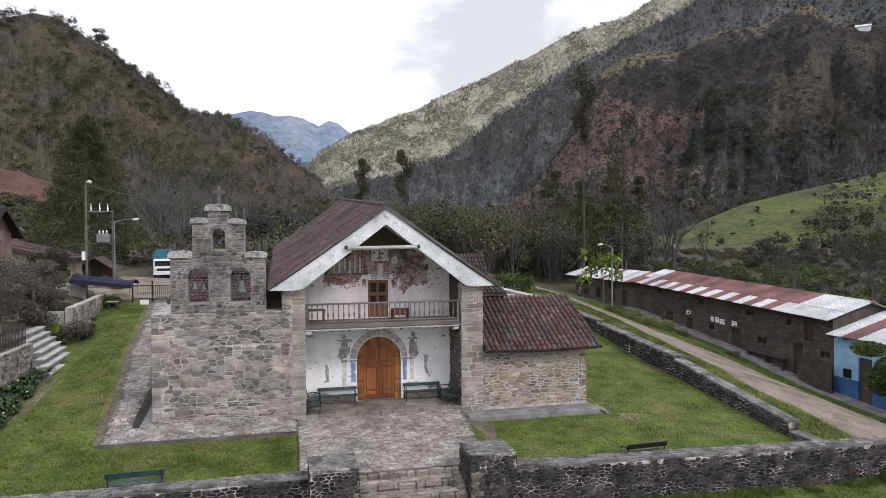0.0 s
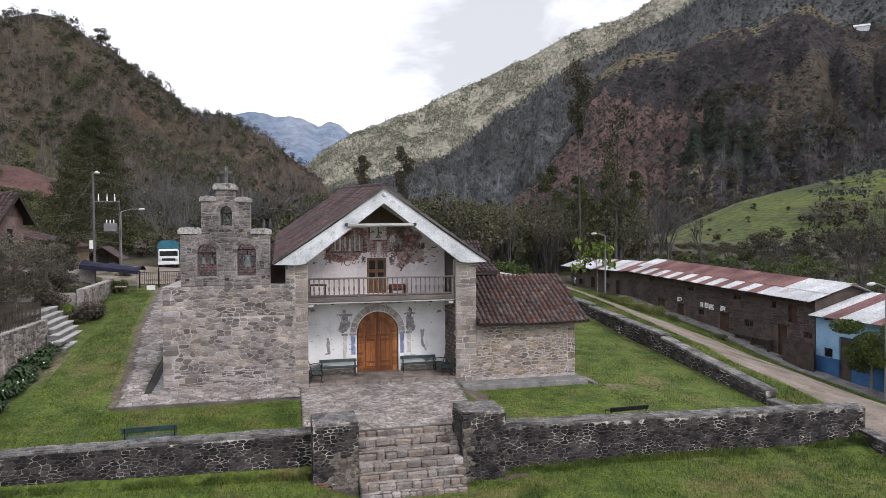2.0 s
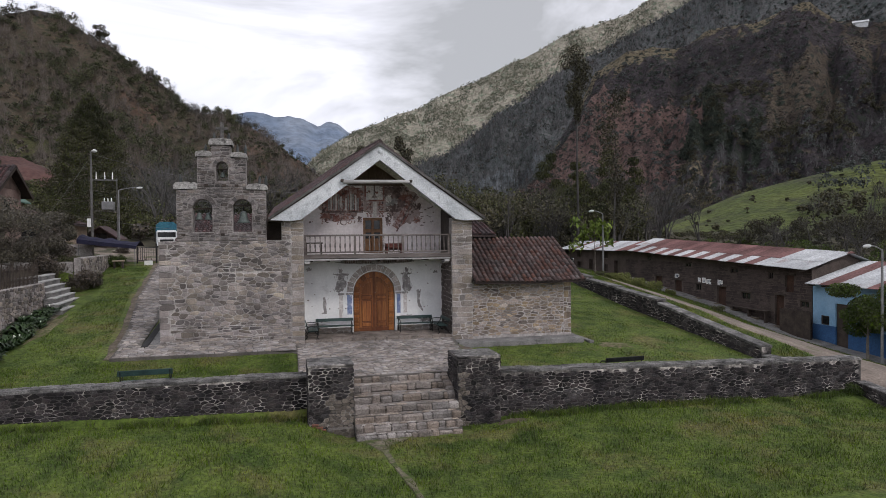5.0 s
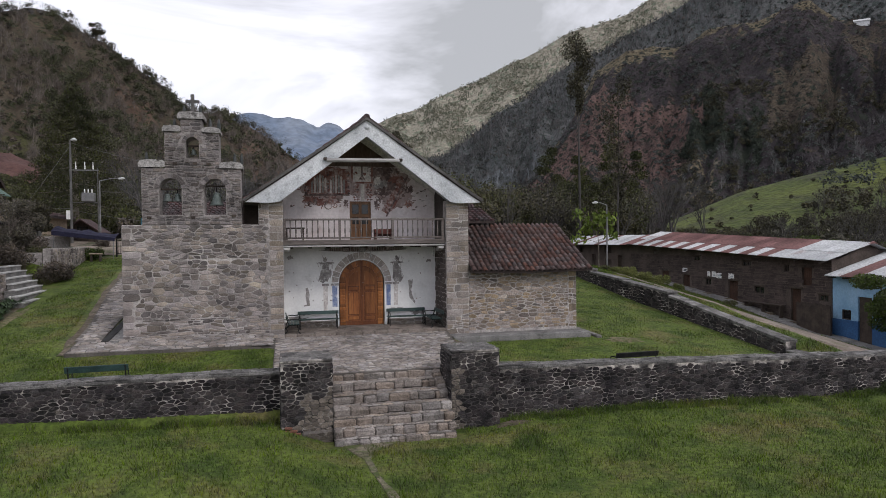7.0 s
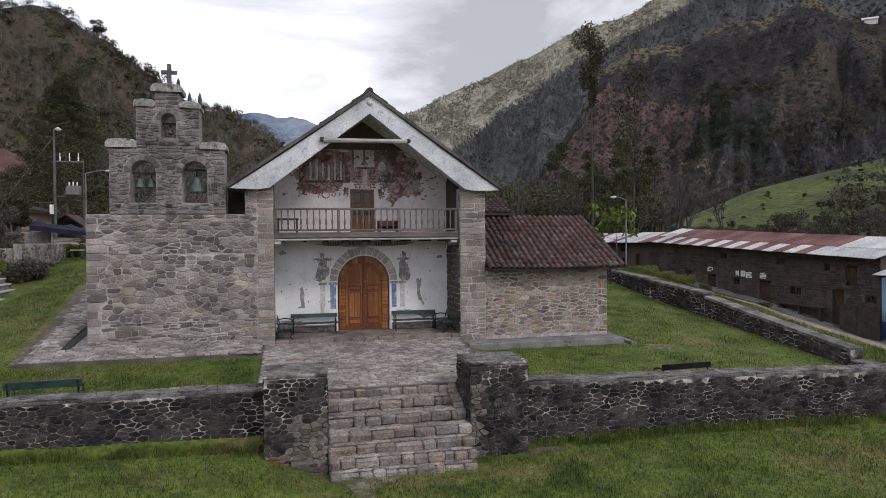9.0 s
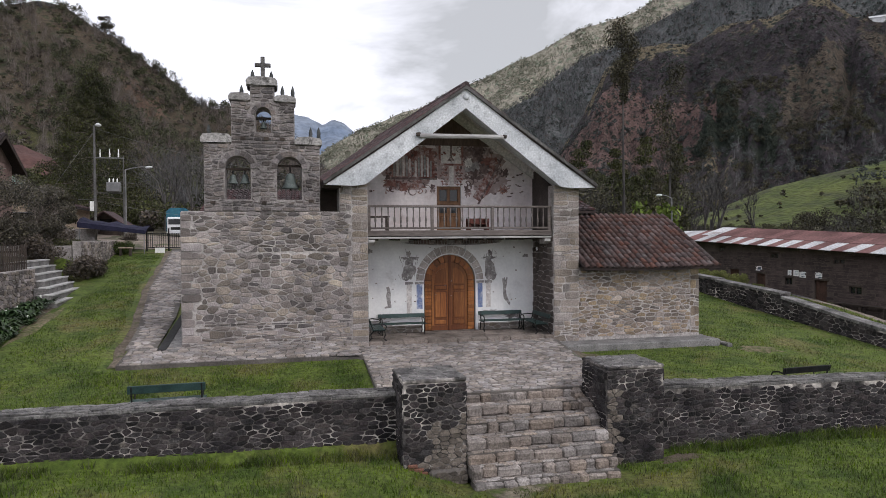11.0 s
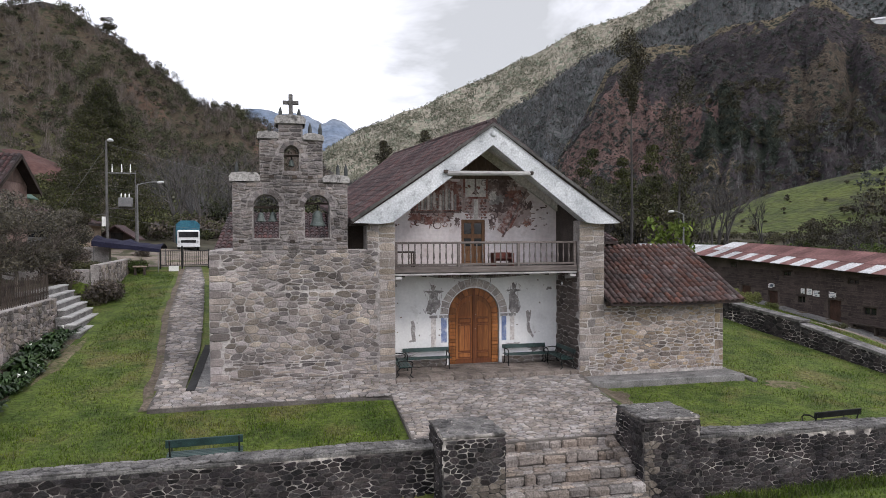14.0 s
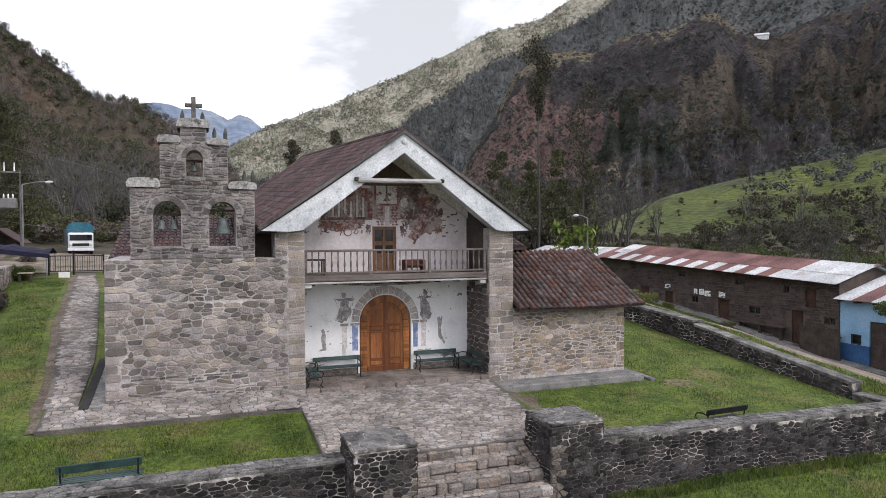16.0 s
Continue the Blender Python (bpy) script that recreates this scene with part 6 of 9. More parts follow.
def wall_with_holes(name, axis_x, y0, y1, z0, z1, holes, thick, material, parent, label=""):
    """A wall in a plane of constant x from y0 to y1, with square openings (ya, yb, za, zb)."""
    bm = bmesh.new()
    cuts = sorted({y0, y1, *[h[0] for h in holes], *[h[1] for h in holes]})
    for a, b in zip(cuts, cuts[1:]):
        col = sorted([h for h in holes if h[0] <= a + 1e-6 and h[1] >= b - 1e-6], key=lambda h: h[2])
        z = z0
        for h in col:
            if h[2] > z:
                add_box(bm, axis_x, axis_x + thick, a, b, z, h[2])
            z = h[3]
        if z < z1:
            add_box(bm, axis_x, axis_x + thick, a, b, z, z1)
    bmesh.ops.remove_doubles(bm, verts=bm.verts, dist=0.001)
    return part(name, bm, material, parent, label)


long_house = empty("long_house", label="long brown adobe house with patched zinc roof", category="house")
WX = 25.5
# openings: doors reach to the floor, small dark windows above
doors = [(5.58, 6.35, -1.75, 0.52), (10.98, 11.95, -0.85, 0.65), (16.2, 17.1, -0.45, 0.80), (18.86, 19.87, 0.0, 0.97), (4.78, 5.50, 0.75, 1.77)]
wins = [(13.77, 14.42, 0.21, 0.66), (8.56, 9.45, 0.0, 0.46), (3.62, 4.3, -0.05, 0.33), (6.53, 6.93, 1.44, 1.90), (9.72, 10.55, 1.66, 1.97), (15.0, 15.78, 1.84, 2.17), (20.36, 21.0, 2.18, 2.50)]
wall_a = wall_with_holes("front_wall", WX, 3.4, 24.6, -3.0, 2.25, [h for h in doors + wins if h[3] < 2.2], 0.4, M["adobe_wall"], long_house, "brown adobe brick wall")
prism("eave_wall", [(3.4, 2.25), (24.6, 2.25), (24.6, 3.0), (3.4, 2.30)], "x", WX, WX + 0.4, M["adobe_wall"], long_house)
prism("gable_wall", [(WX + 0.4, -3.0), (30.5, -3.0), (30.5, 2.0), (27.84, 3.05), (WX + 0.4, 2.25)], "y", 3.4, 3.8, M["adobe_wall"], long_house)
box("back_wall", 30.1, 30.5, 3.8, 36.0, -3, 2.0, M["adobe_wall"], long_house)
for ya, yb, za, zb in doors:
    d = box("door", WX + 0.14, WX + 0.20, ya, yb, za, zb, M["house_door"], long_house, 0.0, "dark brown plank door")
    n = 5
    for i in range(n):
        a, b = lerp(ya, yb, i / n) + 0.008, lerp(ya, yb, (i + 1) / n) - 0.008
        box("plank", WX + 0.115, WX + 0.138, a, b, za + 0.03, zb - 0.03, M["house_door"], d)
    box("lintel", WX - 0.05, WX + 0.3, ya - 0.15, yb + 0.15, zb, zb + 0.12, M["dark_wood"], long_house)
for ya, yb, za, zb in wins:
    w = box("window", WX + 0.10 if zb < 2.2 else WX - 0.01, WX + 0.15, ya, yb, za, zb, M["glass_dark"], long_house, 0.0, "small dark shuttered window")
    f = WX + 0.05 if zb < 2.2 else WX - 0.03
    for a, b, c, e in ((ya, yb, za, za + 0.06), (ya, yb, zb - 0.06, zb), (ya, ya + 0.06, za, zb), (yb - 0.06, yb, za, zb), ((ya + yb) / 2 - 0.025, (ya + yb) / 2 + 0.025, za, zb)):
        box("frame", f, f + 0.05, a, b, c, e, M["dark_wood"], w)
    box("lintel", WX - 0.03, WX + 0.2, ya - 0.12, yb + 0.12, zb, zb + 0.09, M["dark_wood"], long_house)
for ya, yb, za, zb in ((11.35, 11.9, 0.74, 1.12), (13.83, 14.15, 0.81, 1.15), (13.22, 13.66, 0.80, 1.17), (12.62, 13.16, 0.74, 1.10), (16.5, 17.1, 0.99, 1.29)):
    n = box("notice", WX - 0.012, WX - 0.002, ya, yb, za, zb, M["paper"], long_house, 0.0, "white paper notice on the adobe wall")
    for i in range(3):
        z = lerp(zb, za, (i + 1) / 4)
        box("writing_bar", WX - 0.016, WX - 0.0125, ya + 0.08, yb - 0.1, z - 0.012, z + 0.012, M["blue_paint"], n)
# plinth, bench and a piled fence before the near end
box("footing", WX - 0.3, WX, 3.4, 24.0, -3.0, -1.95, M["concrete"], long_house)
for i in range(10):
    y0, y1 = 3.6 + 2.0 * i, 5.6 + 2.0 * i
    z = table((y0 + y1) / 2, SHED_FOOT) + 0.12
    box("footing", WX - 0.35, WX + 0.02, y0, y1 - 0.01, z - 0.6, z - 0.06, M["soil"], long_house, 0.02)
# raised path along the foot of the house
vs, fs = [], []
for i in range(45):
    y = -5.0 + 30.0 * i / 44
    z = table(y, SHED_FOOT) + 0.10 + 0.02 * math.sin(i * 1.3)
    vs += [(24.45 + 0.05 * math.sin(i * 2.1), y, z - 0.5), (24.47 + 0.05 * math.sin(i * 2.1), y, z), (25.49, y, z + 0.02), (25.49, y, z - 0.5)]
for i in range(44):
    a = 4 * i
    fs += [(a, a + 4, a + 5, a + 1), (a + 1, a + 5, a + 6, a + 2)]
fs += [(0, 1, 2, 3), (179, 178, 177, 176)]
tagged(link_mesh("pavement_house", vs, fs, M["concrete"]), "narrow worn concrete path along the adobe house", "pavement", kind="structure")
lb = empty("wall_bench", label="long plank bench against the adobe wall", category="bench")
box("seat", WX - 0.45, WX - 0.12, 6.6, 10.0, -0.55, -0.49, M["dark_wood"], lb)
for y in (6.8, 8.3, 9.8):
    box("leg", WX - 0.40, WX - 0.18, y - 0.05, y + 0.05, -1.25, -0.55, M["dark_wood"], lb)
pen = empty("plank_screen", label="dark plank screen before the house", category="fence")
for i in range(16):
    y = 2.95 + 0.15 * i
    box("plank", 24.98, 25.02, y, y + 0.14, -2.3, -0.17 + 0.04 * math.sin(i * 2.1), M["dark_wood"], pen)
for z in (-1.7, -0.55):
    box("rail", 25.02, 25.07, 2.92, 5.38, z - 0.04, z + 0.04, M["dark_wood"], pen)

# main roof: sheets of zinc, pale and rusted
EAVE = lambda y: 2.19 + (y - 3.0) * (0.81 / 20.7)
RIDGE = lambda y: 3.10 + (y - 3.0) * (0.86 / 20.7)
cols = 24
rnd = random.Random(17)
for i in range(cols):
    y0, y1 = lerp(3.0, 23.9, i / cols), lerp(3.0, 23.9, (i + 1) / cols) + 0.03
    xm = 24.75 + (27.84 - 24.75) * 0.42
    em = lambda y: lerp(EAVE(y), RIDGE(y), 0.42)
    low = "zinc" if i < 5 or i % 2 == 0 else "rust"
    high = "zinc" if i < 4 or i > 21 else "rust"
    dz = rnd.uniform(0, 0.012)
    corrugated("roof_sheet", (24.75, y0, EAVE(y0) + dz), (24.75, y1, EAVE(y1) + dz), (xm + 0.1, y1, em(y1) + 0.03 + dz), (xm + 0.1, y0, em(y0) + 0.03 + dz), M[low], long_house)
    corrugated("roof_sheet", (xm, y0, em(y0) + 0.03 + dz), (xm, y1, em(y1) + 0.03 + dz), (27.9, y1, RIDGE(y1) + 0.03 + dz), (27.9, y0, RIDGE(y0) + 0.03 + dz), M[high], long_house)
    corrugated("roof_sheet", (31.0, y1, EAVE(y1) - 0.2), (31.0, y0, EAVE(y0) - 0.2), (27.8, y0, RIDGE(y0) + 0.02), (27.8, y1, RIDGE(y1) + 0.02), M[high], long_house)
prism("ridge_cap", [(27.55, RIDGE(3) - 0.02), (27.84, RIDGE(3) + 0.10), (28.1, RIDGE(3) - 0.02)], "y", 2.98, 3.1, M["rust"], long_house)
for i in range(12):
    y = 3.6 + 1.75 * i
    prism("rafter_end", [(24.85, EAVE(y) - 0.14), (25.6, EAVE(y) + 0.07), (25.6, EAVE(y) - 0.02), (24.85, EAVE(y) - 0.22)], "y", y, y + 0.08, M["dark_wood"], long_house)

# the far, lower wing with its own roof
far_house = empty("far_house", label="brown adobe house with pale zinc roof", category="house")
wall_with_holes("front_wall", WX, 24.6, 36.5, -2.0, 2.9, [(26.0, 26.8, 0.7, 2.0), (28.0, 29.2, 0.9, 1.6), (31.0, 31.9, 0.9, 2.0), (33.5, 34.6, 0.9, 1.7), (28.0, 29.2, 2.15, 2.75), (33.5, 34.6, 2.15, 2.75)], 0.4, M["adobe_wall"], far_house, "brown adobe wall")
# a dark sheet behind the openings stands in for the unlit rooms
box("inner_dark", WX + 0.3, WX + 0.36, 24.7, 36.4, -1.0, 2.85, M["dark_wood"], far_house)
box("end_wall", WX + 0.4, 30.0, 36.1, 36.5, -2, 2.9, M["adobe_wall"], far_house)
for i in range(14):
    y0, y1 = lerp(23.95, 37.2, i / 14), lerp(23.95, 37.2, (i + 1) / 14) + 0.03
    corrugated("roof_sheet", (24.6, y0, 2.94), (24.6, y1, 2.94), (27.2, y1, 3.75), (27.2, y0, 3.75), M["zinc" if i % 5 else "rust"], far_house)
    corrugated("roof_sheet", (30.4, y1, 2.7), (30.4, y0, 2.7), (27.15, y0, 3.74), (27.15, y1, 3.74), M["zinc"], far_house)

# ---------- the blue house ----------
blue = empty("blue_house", label="sky-blue house with deep blue base and zinc roof", category="house")
BX = 25.52
wall_with_holes("front_wall", BX, -6.0, 3.36, -0.87, 1.5, [(2.18, 2.77, -0.866, -0.34), (0.9, 1.75, -0.87, 0.4)], 0.25, M["blue_wall"], blue, "sky-blue painted wall")
wall_with_holes("base_band", BX - 0.012, -6.0, 3.37, -3.0, -0.87, [(0.9, 1.75, -2.3, -0.87)], 0.27, M["blue_base"], blue, "deep blue painted base")
prism("side_wall", [(BX + 0.25, -3.0), (30.5, -3.0), (30.5, 2.4), (29.0, 2.5), (BX + 0.25, 1.48)], "y", 3.1, 3.34, M["blue_wall"], blue)
w = box("window", BX + 0.10, BX + 0.13, 2.18, 2.77, -0.866, -0.34, M["glass_dark"], blue, 0.0, "small dark window")
for a, b, c, e in ((2.18, 2.77, -0.866, -0.81), (2.18, 2.77, -0.39, -0.34), (2.18, 2.23, -0.866, -0.34), (2.72, 2.77, -0.866, -0.34)):
    box("frame", BX + 0.04, BX + 0.10, a, b, c, e, M["dark_wood"], w)
box("door", BX + 0.10, BX + 0.15, 0.9, 1.75, -2.3, 0.4, M["dark_wood"], blue, 0.0, "dark doorway")
for i in range(9):
    y0, y1 = lerp(3.36, -6.0, i / 9), lerp(3.36, -6.0, (i + 1) / 9) - 0.03
    corrugated("roof_sheet", (24.95, y0, 1.42), (24.95, y1, 1.42), (29.0, y1, 2.62), (29.0, y0, 2.62), M["rust" if i % 3 == 1 else "zinc"], blue)
for y in (3.2, 2.2, 1.2, 0.2):
    box("rafter", 25.02, 25.6, y - 0.04, y + 0.04, 1.28, 1.37, M["dark_wood"], blue)

# ---------- the left side: lane, gate, stairs, terrace ----------
# retaining wall with a picket fence on it
ret = box("retaining_wall", -15.0, -14.58, -7.3, 5.75, -0.8, 2.28, M["mortar"])
tagged(ret, "grey rubble retaining wall below the terrace", "wall", kind="structure")
fence = empty("picket_fence", label="weathered dark wooden paling fence", category="fence")
for i in range(64):
    y = -4.2 + 0.155 * i
    h = 0.92 + 0.06 * math.sin(i * 1.9) + 0.04 * math.sin(i * 5.3)
    box("paling", -14.83, -14.81, y, y + 0.06, 2.26, 2.26 + h, M["dark_wood"], fence)
for z in (2.52, 2.95):
    box("rail", -14.88, -14.84, -4.3, 5.7, z - 0.035, z + 0.035, M["dark_wood"], fence)
side_stairs = empty("side_stairs", label="pale concrete stairs up to the terrace", category="stairs", kind="structure")
for i in range(7):
    x1, z = -13.42 - 0.285 * i, 1.13 + 0.235 * i
    y0, y1 = min(5.80, 4.3 + 0.5 * i), 8.5 + 0.2 * i
    if x1 < -14.2:
        y0 = 5.80
    st = prism("stair_step", [(x1, y0), (x1 - 0.05 * (y1 - y0), y1), (-16.0, y1), (min(x1 - 0.5, -14.0 if i < 3 else -16.0), y0)], "z", z - 0.7, z - 0.05, M["concrete"], side_stairs)
    prism("tread", [(x1 + 0.03, y0 - 0.02), (x1 + 0.03 - 0.05 * (y1 - y0), y1 + 0.02), (x1 - 0.36 - 0.05 * (y1 - y0), y1 + 0.02), (x1 - 0.34, y0 - 0.02)], "z", z - 0.05, z, M["tread"], st)
# stone wall further up the lawn's edge
up_wall = prism("garden_wall", [(-14.75, 10.9), (-14.40, 10.9), (-15.05, 20.5), (-15.4, 20.5)], "z", 0.5, 3.30, M["mortar"])
tagged(up_wall, "grey rubble garden wall along the lawn", "wall", kind="structure")
tagged(prism("garden_wall", [(-14.8, 11.2), (-14.8, 10.9), (-20.0, 11.8), (-20.0, 12.1)], "z", 0.5, 3.1, M["mortar"]), "grey rubble garden wall", "wall", kind="structure")
tagged(box("garden_wall", -24.0, -16.2, 20.3, 20.7, 1.5, 4.0, M["mortar"]), "grey rubble garden wall", "wall", kind="structure")

# shade in the drain beside the tower is drawn as a flush black strip
tagged(prism("drain_slab", [(-2.2, -0.1), (2.5, -0.1), (2.5, 0.80), (-1.85, 0.275), (-2.2, 0.262)], "x", -8.72, -8.37, M["concrete"]), "sloping grey concrete slab beside the tower", "kerb", kind="structure")
tagged(prism("drain_bed", [(-2.2, -0.1), (2.5, -0.1), (2.5, 0.80), (-1.85, 0.30), (-2.2, 0.27)], "x", -8.96, -8.722, M["tyre"]), "open drain beside the lane, its shade a flush black strip", "drain", kind="structure")

# iron gate at the end of the lane
gate = empty("iron_gate", label="low rusty iron bar gate across the lane", category="gate")
GY, GZ = 21.0, 2.72
for x, h in ((-13.55, 1.1), (-12.32, 1.3), (-10.8, 1.1)):
    tube("post", (x, GY, GZ - 0.1), (x, GY, GZ + h), 0.05, M["iron"], gate)
for z in (0.14, 1.0):
    tube("rail", (-13.55, GY, GZ + z), (-10.8, GY, GZ + z), 0.025, M["iron"], gate, seg=6)
for i in range(22):
    x = lerp(-13.46, -10.9, i / 21)
    tube("bar", (x, GY, GZ + 0.14), (x, GY, GZ + 1.0), 0.012, M["iron"], gate, seg=5)
box("end_pillar", -10.75, -10.3, GY - 0.25, GY + 0.25, GZ - 0.3, GZ + 1.0, M["mortar"], gate, 0.03, "stone gate pillar")

# white notice board on two posts on the lawn
sgn = empty("notice_board", label="small pale blank notice board on posts", category="sign")
box("board", -12.92, -12.38, 20.0, 20.04, 2.46, 2.86, M["paper"], sgn)
for x in (-12.84, -12.46):
    tube("post", (x, 20.06, 2.3), (x, 20.06, 3.0), 0.025, M["grey_wood"], sgn, seg=6)

# navy canopy over the seats
tarp = empty("canopy", label="sagging navy tarpaulin canopy on thin posts", category="canopy")
vs, fs = [], []
for j in range(5):
    for i in range(9):
        x, y = lerp(-16.9, -13.3, i / 8), lerp(19.4, 22.0, j / 4)
        z = 4.36 - 0.50 * i / 8 + 0.28 * math.sin(math.pi * j / 4) - 0.10 * math.sin(math.pi * i / 4) ** 2 + (0.05 * math.sin(3 * i + j))
        vs.append((x, y, z))
for j in range(4):
    for i in range(8):
        a = j * 9 + i
        fs.append((a, a + 1, a + 10, a + 9))
n = len(vs)
vs += [(x, y, z - 0.03) for x, y, z in vs]
fs += [tuple(n + v for v in f[::-1]) for f in fs]
fs += [(i + 1, i, n + i, n + i + 1) for i in range(8)]
link_mesh("sheet", vs, fs, M["navy_tarp"], tarp)
prism("valance", [(-16.9, 4.36), (-13.3, 3.86), (-13.3, 3.66), (-16.9, 4.06)], "y", 19.36, 19.39, M["navy_tarp"], tarp)
for x, y in ((-16.8, 19.45), (-13.4, 19.45), (-13.4, 21.9), (-16.8, 21.9)):
    tube("pole", (x, y, ground_z(x, y) - 0.1), (x, y, 4.25 if x < -15 else 3.85), 0.022, M["galv"], tarp, seg=6)
# rustic table and stools under it
seat = empty("rustic_bench", label="rustic wooden bench on the lawn", category="bench")
box("seat", -14.6, -13.9, 18.6, 18.95, 2.85, 2.93, M["tan_wall"], seat, 0.02)
for x in (-14.5, -14.0):
    box("leg", x - 0.05, x + 0.05, 18.65, 18.9, 2.3, 2.85, M["dark_wood"], seat)

# electricity pole with transformer, and a street lamp
pole = empty("power_pole", label="concrete power pole with transformer and insulators", category="utility pole")
PX, PY = -18.0, 27.5
tube("mast", (PX, PY, 3.0), (PX, PY, 11.1), 0.11, M["conc_pole"], pole, 0.065, 10)
tube("second_mast", (PX + 1.8, PY, 3.4), (PX + 1.8, PY, 9.1), 0.045, M["conc_pole"], pole, 0.035, 8)
box("crossarm", PX - 0.1, PX + 1.85, PY - 0.035, PY + 0.035, 8.88, 8.95, M["galv"], pole)
for x in (PX + 0.35, PX + 0.95, PX + 1.5):
    lathe("insulator", [(0.03, 0), (0.06, 0.05), (0.035, 0.12), (0.06, 0.2), (0.03, 0.3), (0.02, 0.55)], M["paper"], pole, pose(x, PY, 8.97), 8)
    tube("drop_lead", (x, PY, 8.85), (x, PY, 8.35), 0.02, M["iron"], pole, seg=5)
tr = box("transformer", PX + 0.75, PX + 1.6, PY - 0.3, PY + 0.3, 6.6, 7.25, M["galv"], pole, 0.05, "pale grey transformer tank")
for x in (PX + 0.9, PX + 1.15, PX + 1.4):
    lathe("bushing", [(0.05, 0), (0.05, 0.2), (0.02, 0.28)], M["paper"], tr, pose(x, PY, 7.25), 8)
box("bracket", PX, PX + 1.8, PY - 0.03, PY + 0.03, 6.50, 6.56, M["conc_pole"], pole)
lathe("top_lamp", [(0.02, 0), (0.2, 0.06), (0.22, 0.14), (0.06, 0.26)], M["lamp_white"], pole, pose(PX + 0.25, PY, 11.0), 10)
box("meter_box", PX - 0.28, PX - 0.05, PY - 0.22, PY - 0.02, 5.3, 5.95, M["paper"], pole)


def street_lamp(x, y, z0, h, reach, label, turn=0):
    ob = empty("street_lamp", pose(x, y, z0, 0, 0, turn), label=label, category="street lamp", group="street lamps")
    tube("post", (0, 0, 0), (0, 0, h), 0.07, M["galv"], ob, 0.05, 8)
    part("arm", add_path(bmesh.new(), [(reach * i / 5, 0, h + 0.22 * math.sin(i / 5 * math.pi * 0.55)) for i in range(6)], 0.035), M["galv"], ob)
    lathe("lamp_head", [(0.02, -0.22), (0.075, -0.15), (0.095, 0.04), (0.065, 0.2), (0.02, 0.26)], M["lamp_white"], ob, pose(reach + 0.14 * (1 if reach > 0 else -1), 0, h + 0.2, 0, 85, 0), 10)
    return ob


street_lamp(-16.15, 27.8, 3.4, 4.75, 1.35, "grey street lamp beside the upper road")
street_lamp(20.95, 20.0, 0.95, 5.05, -0.85, "grey street lamp beside the long house")
street_lamp(24.0, -2.6, -2.2, 5.6, -0.75, "grey street lamp beside the lane")


def cable(a, b, sag, name="cable", parent=None, r=0.012):
    a, b = Vector(a), Vector(b)
    bm = add_path(bmesh.new(), [a.lerp(b, i / 12) - Vector((0, 0, sag * 4 * (i / 12) * (1 - i / 12))) for i in range(13)], r, 4)
    ob = part(name, bm, M["wire"], parent)
    if not parent:
        tagged(ob, "thin dark overhead cable", "cable", group="overhead cables")
    return ob


cable((PX, PY, 10.9), (2.0, 44.0, 9.0), 0.8)
cable((PX, PY, 10.7), (-21.5, 24.5, 4.0), 0.05)
cable((PX, PY, 6.0), (-8.0, 40.0, 5.2), 0.4)
cable((PX, PY, 6.1), (-26.0, 20.0, 6.6), 0.3)


# houses at the left edge
def gable_house(name, x0, x1, y0, y1, z0, eave, ridge, wall, roof, label):
    """A gabled house whose gable faces the front."""
    ob = empty(name, label=label, category="house", group="village houses")
    xm = (x0 + x1) / 2
    w = prism("house_wall", [(x0, z0), (x1, z0), (x1, eave), (xm, ridge - 0.1), (x0, eave)], "y", y0, y1, wall, ob)
    for s, xe in ((-1, x0 - 0.5), (1, x1 + 0.5)):
        k = (ridge - eave) / (xm - x0)
        ze = eave - 0.5 * k
        prism("roof_slope", [(xm, ridge + 0.05), (xe, ze + 0.05), (xe, ze - 0.04), (xm, ridge - 0.05)], "y", y0 - 0.7, y1 + 0.4, roof, ob)
    win = box("window", xm - 0.4, xm + 0.4, y0 - 0.03, y0 + 0.02, (z0 + eave) / 2, (z0 + eave) / 2 + 0.9, M["glass_dark"], ob)
    box("frame", xm - 0.46, xm + 0.46, y0 - 0.04, y0 - 0.031, (z0 + eave) / 2 - 0.06, (z0 + eave) / 2, M["dark_wood"], win)
    return ob


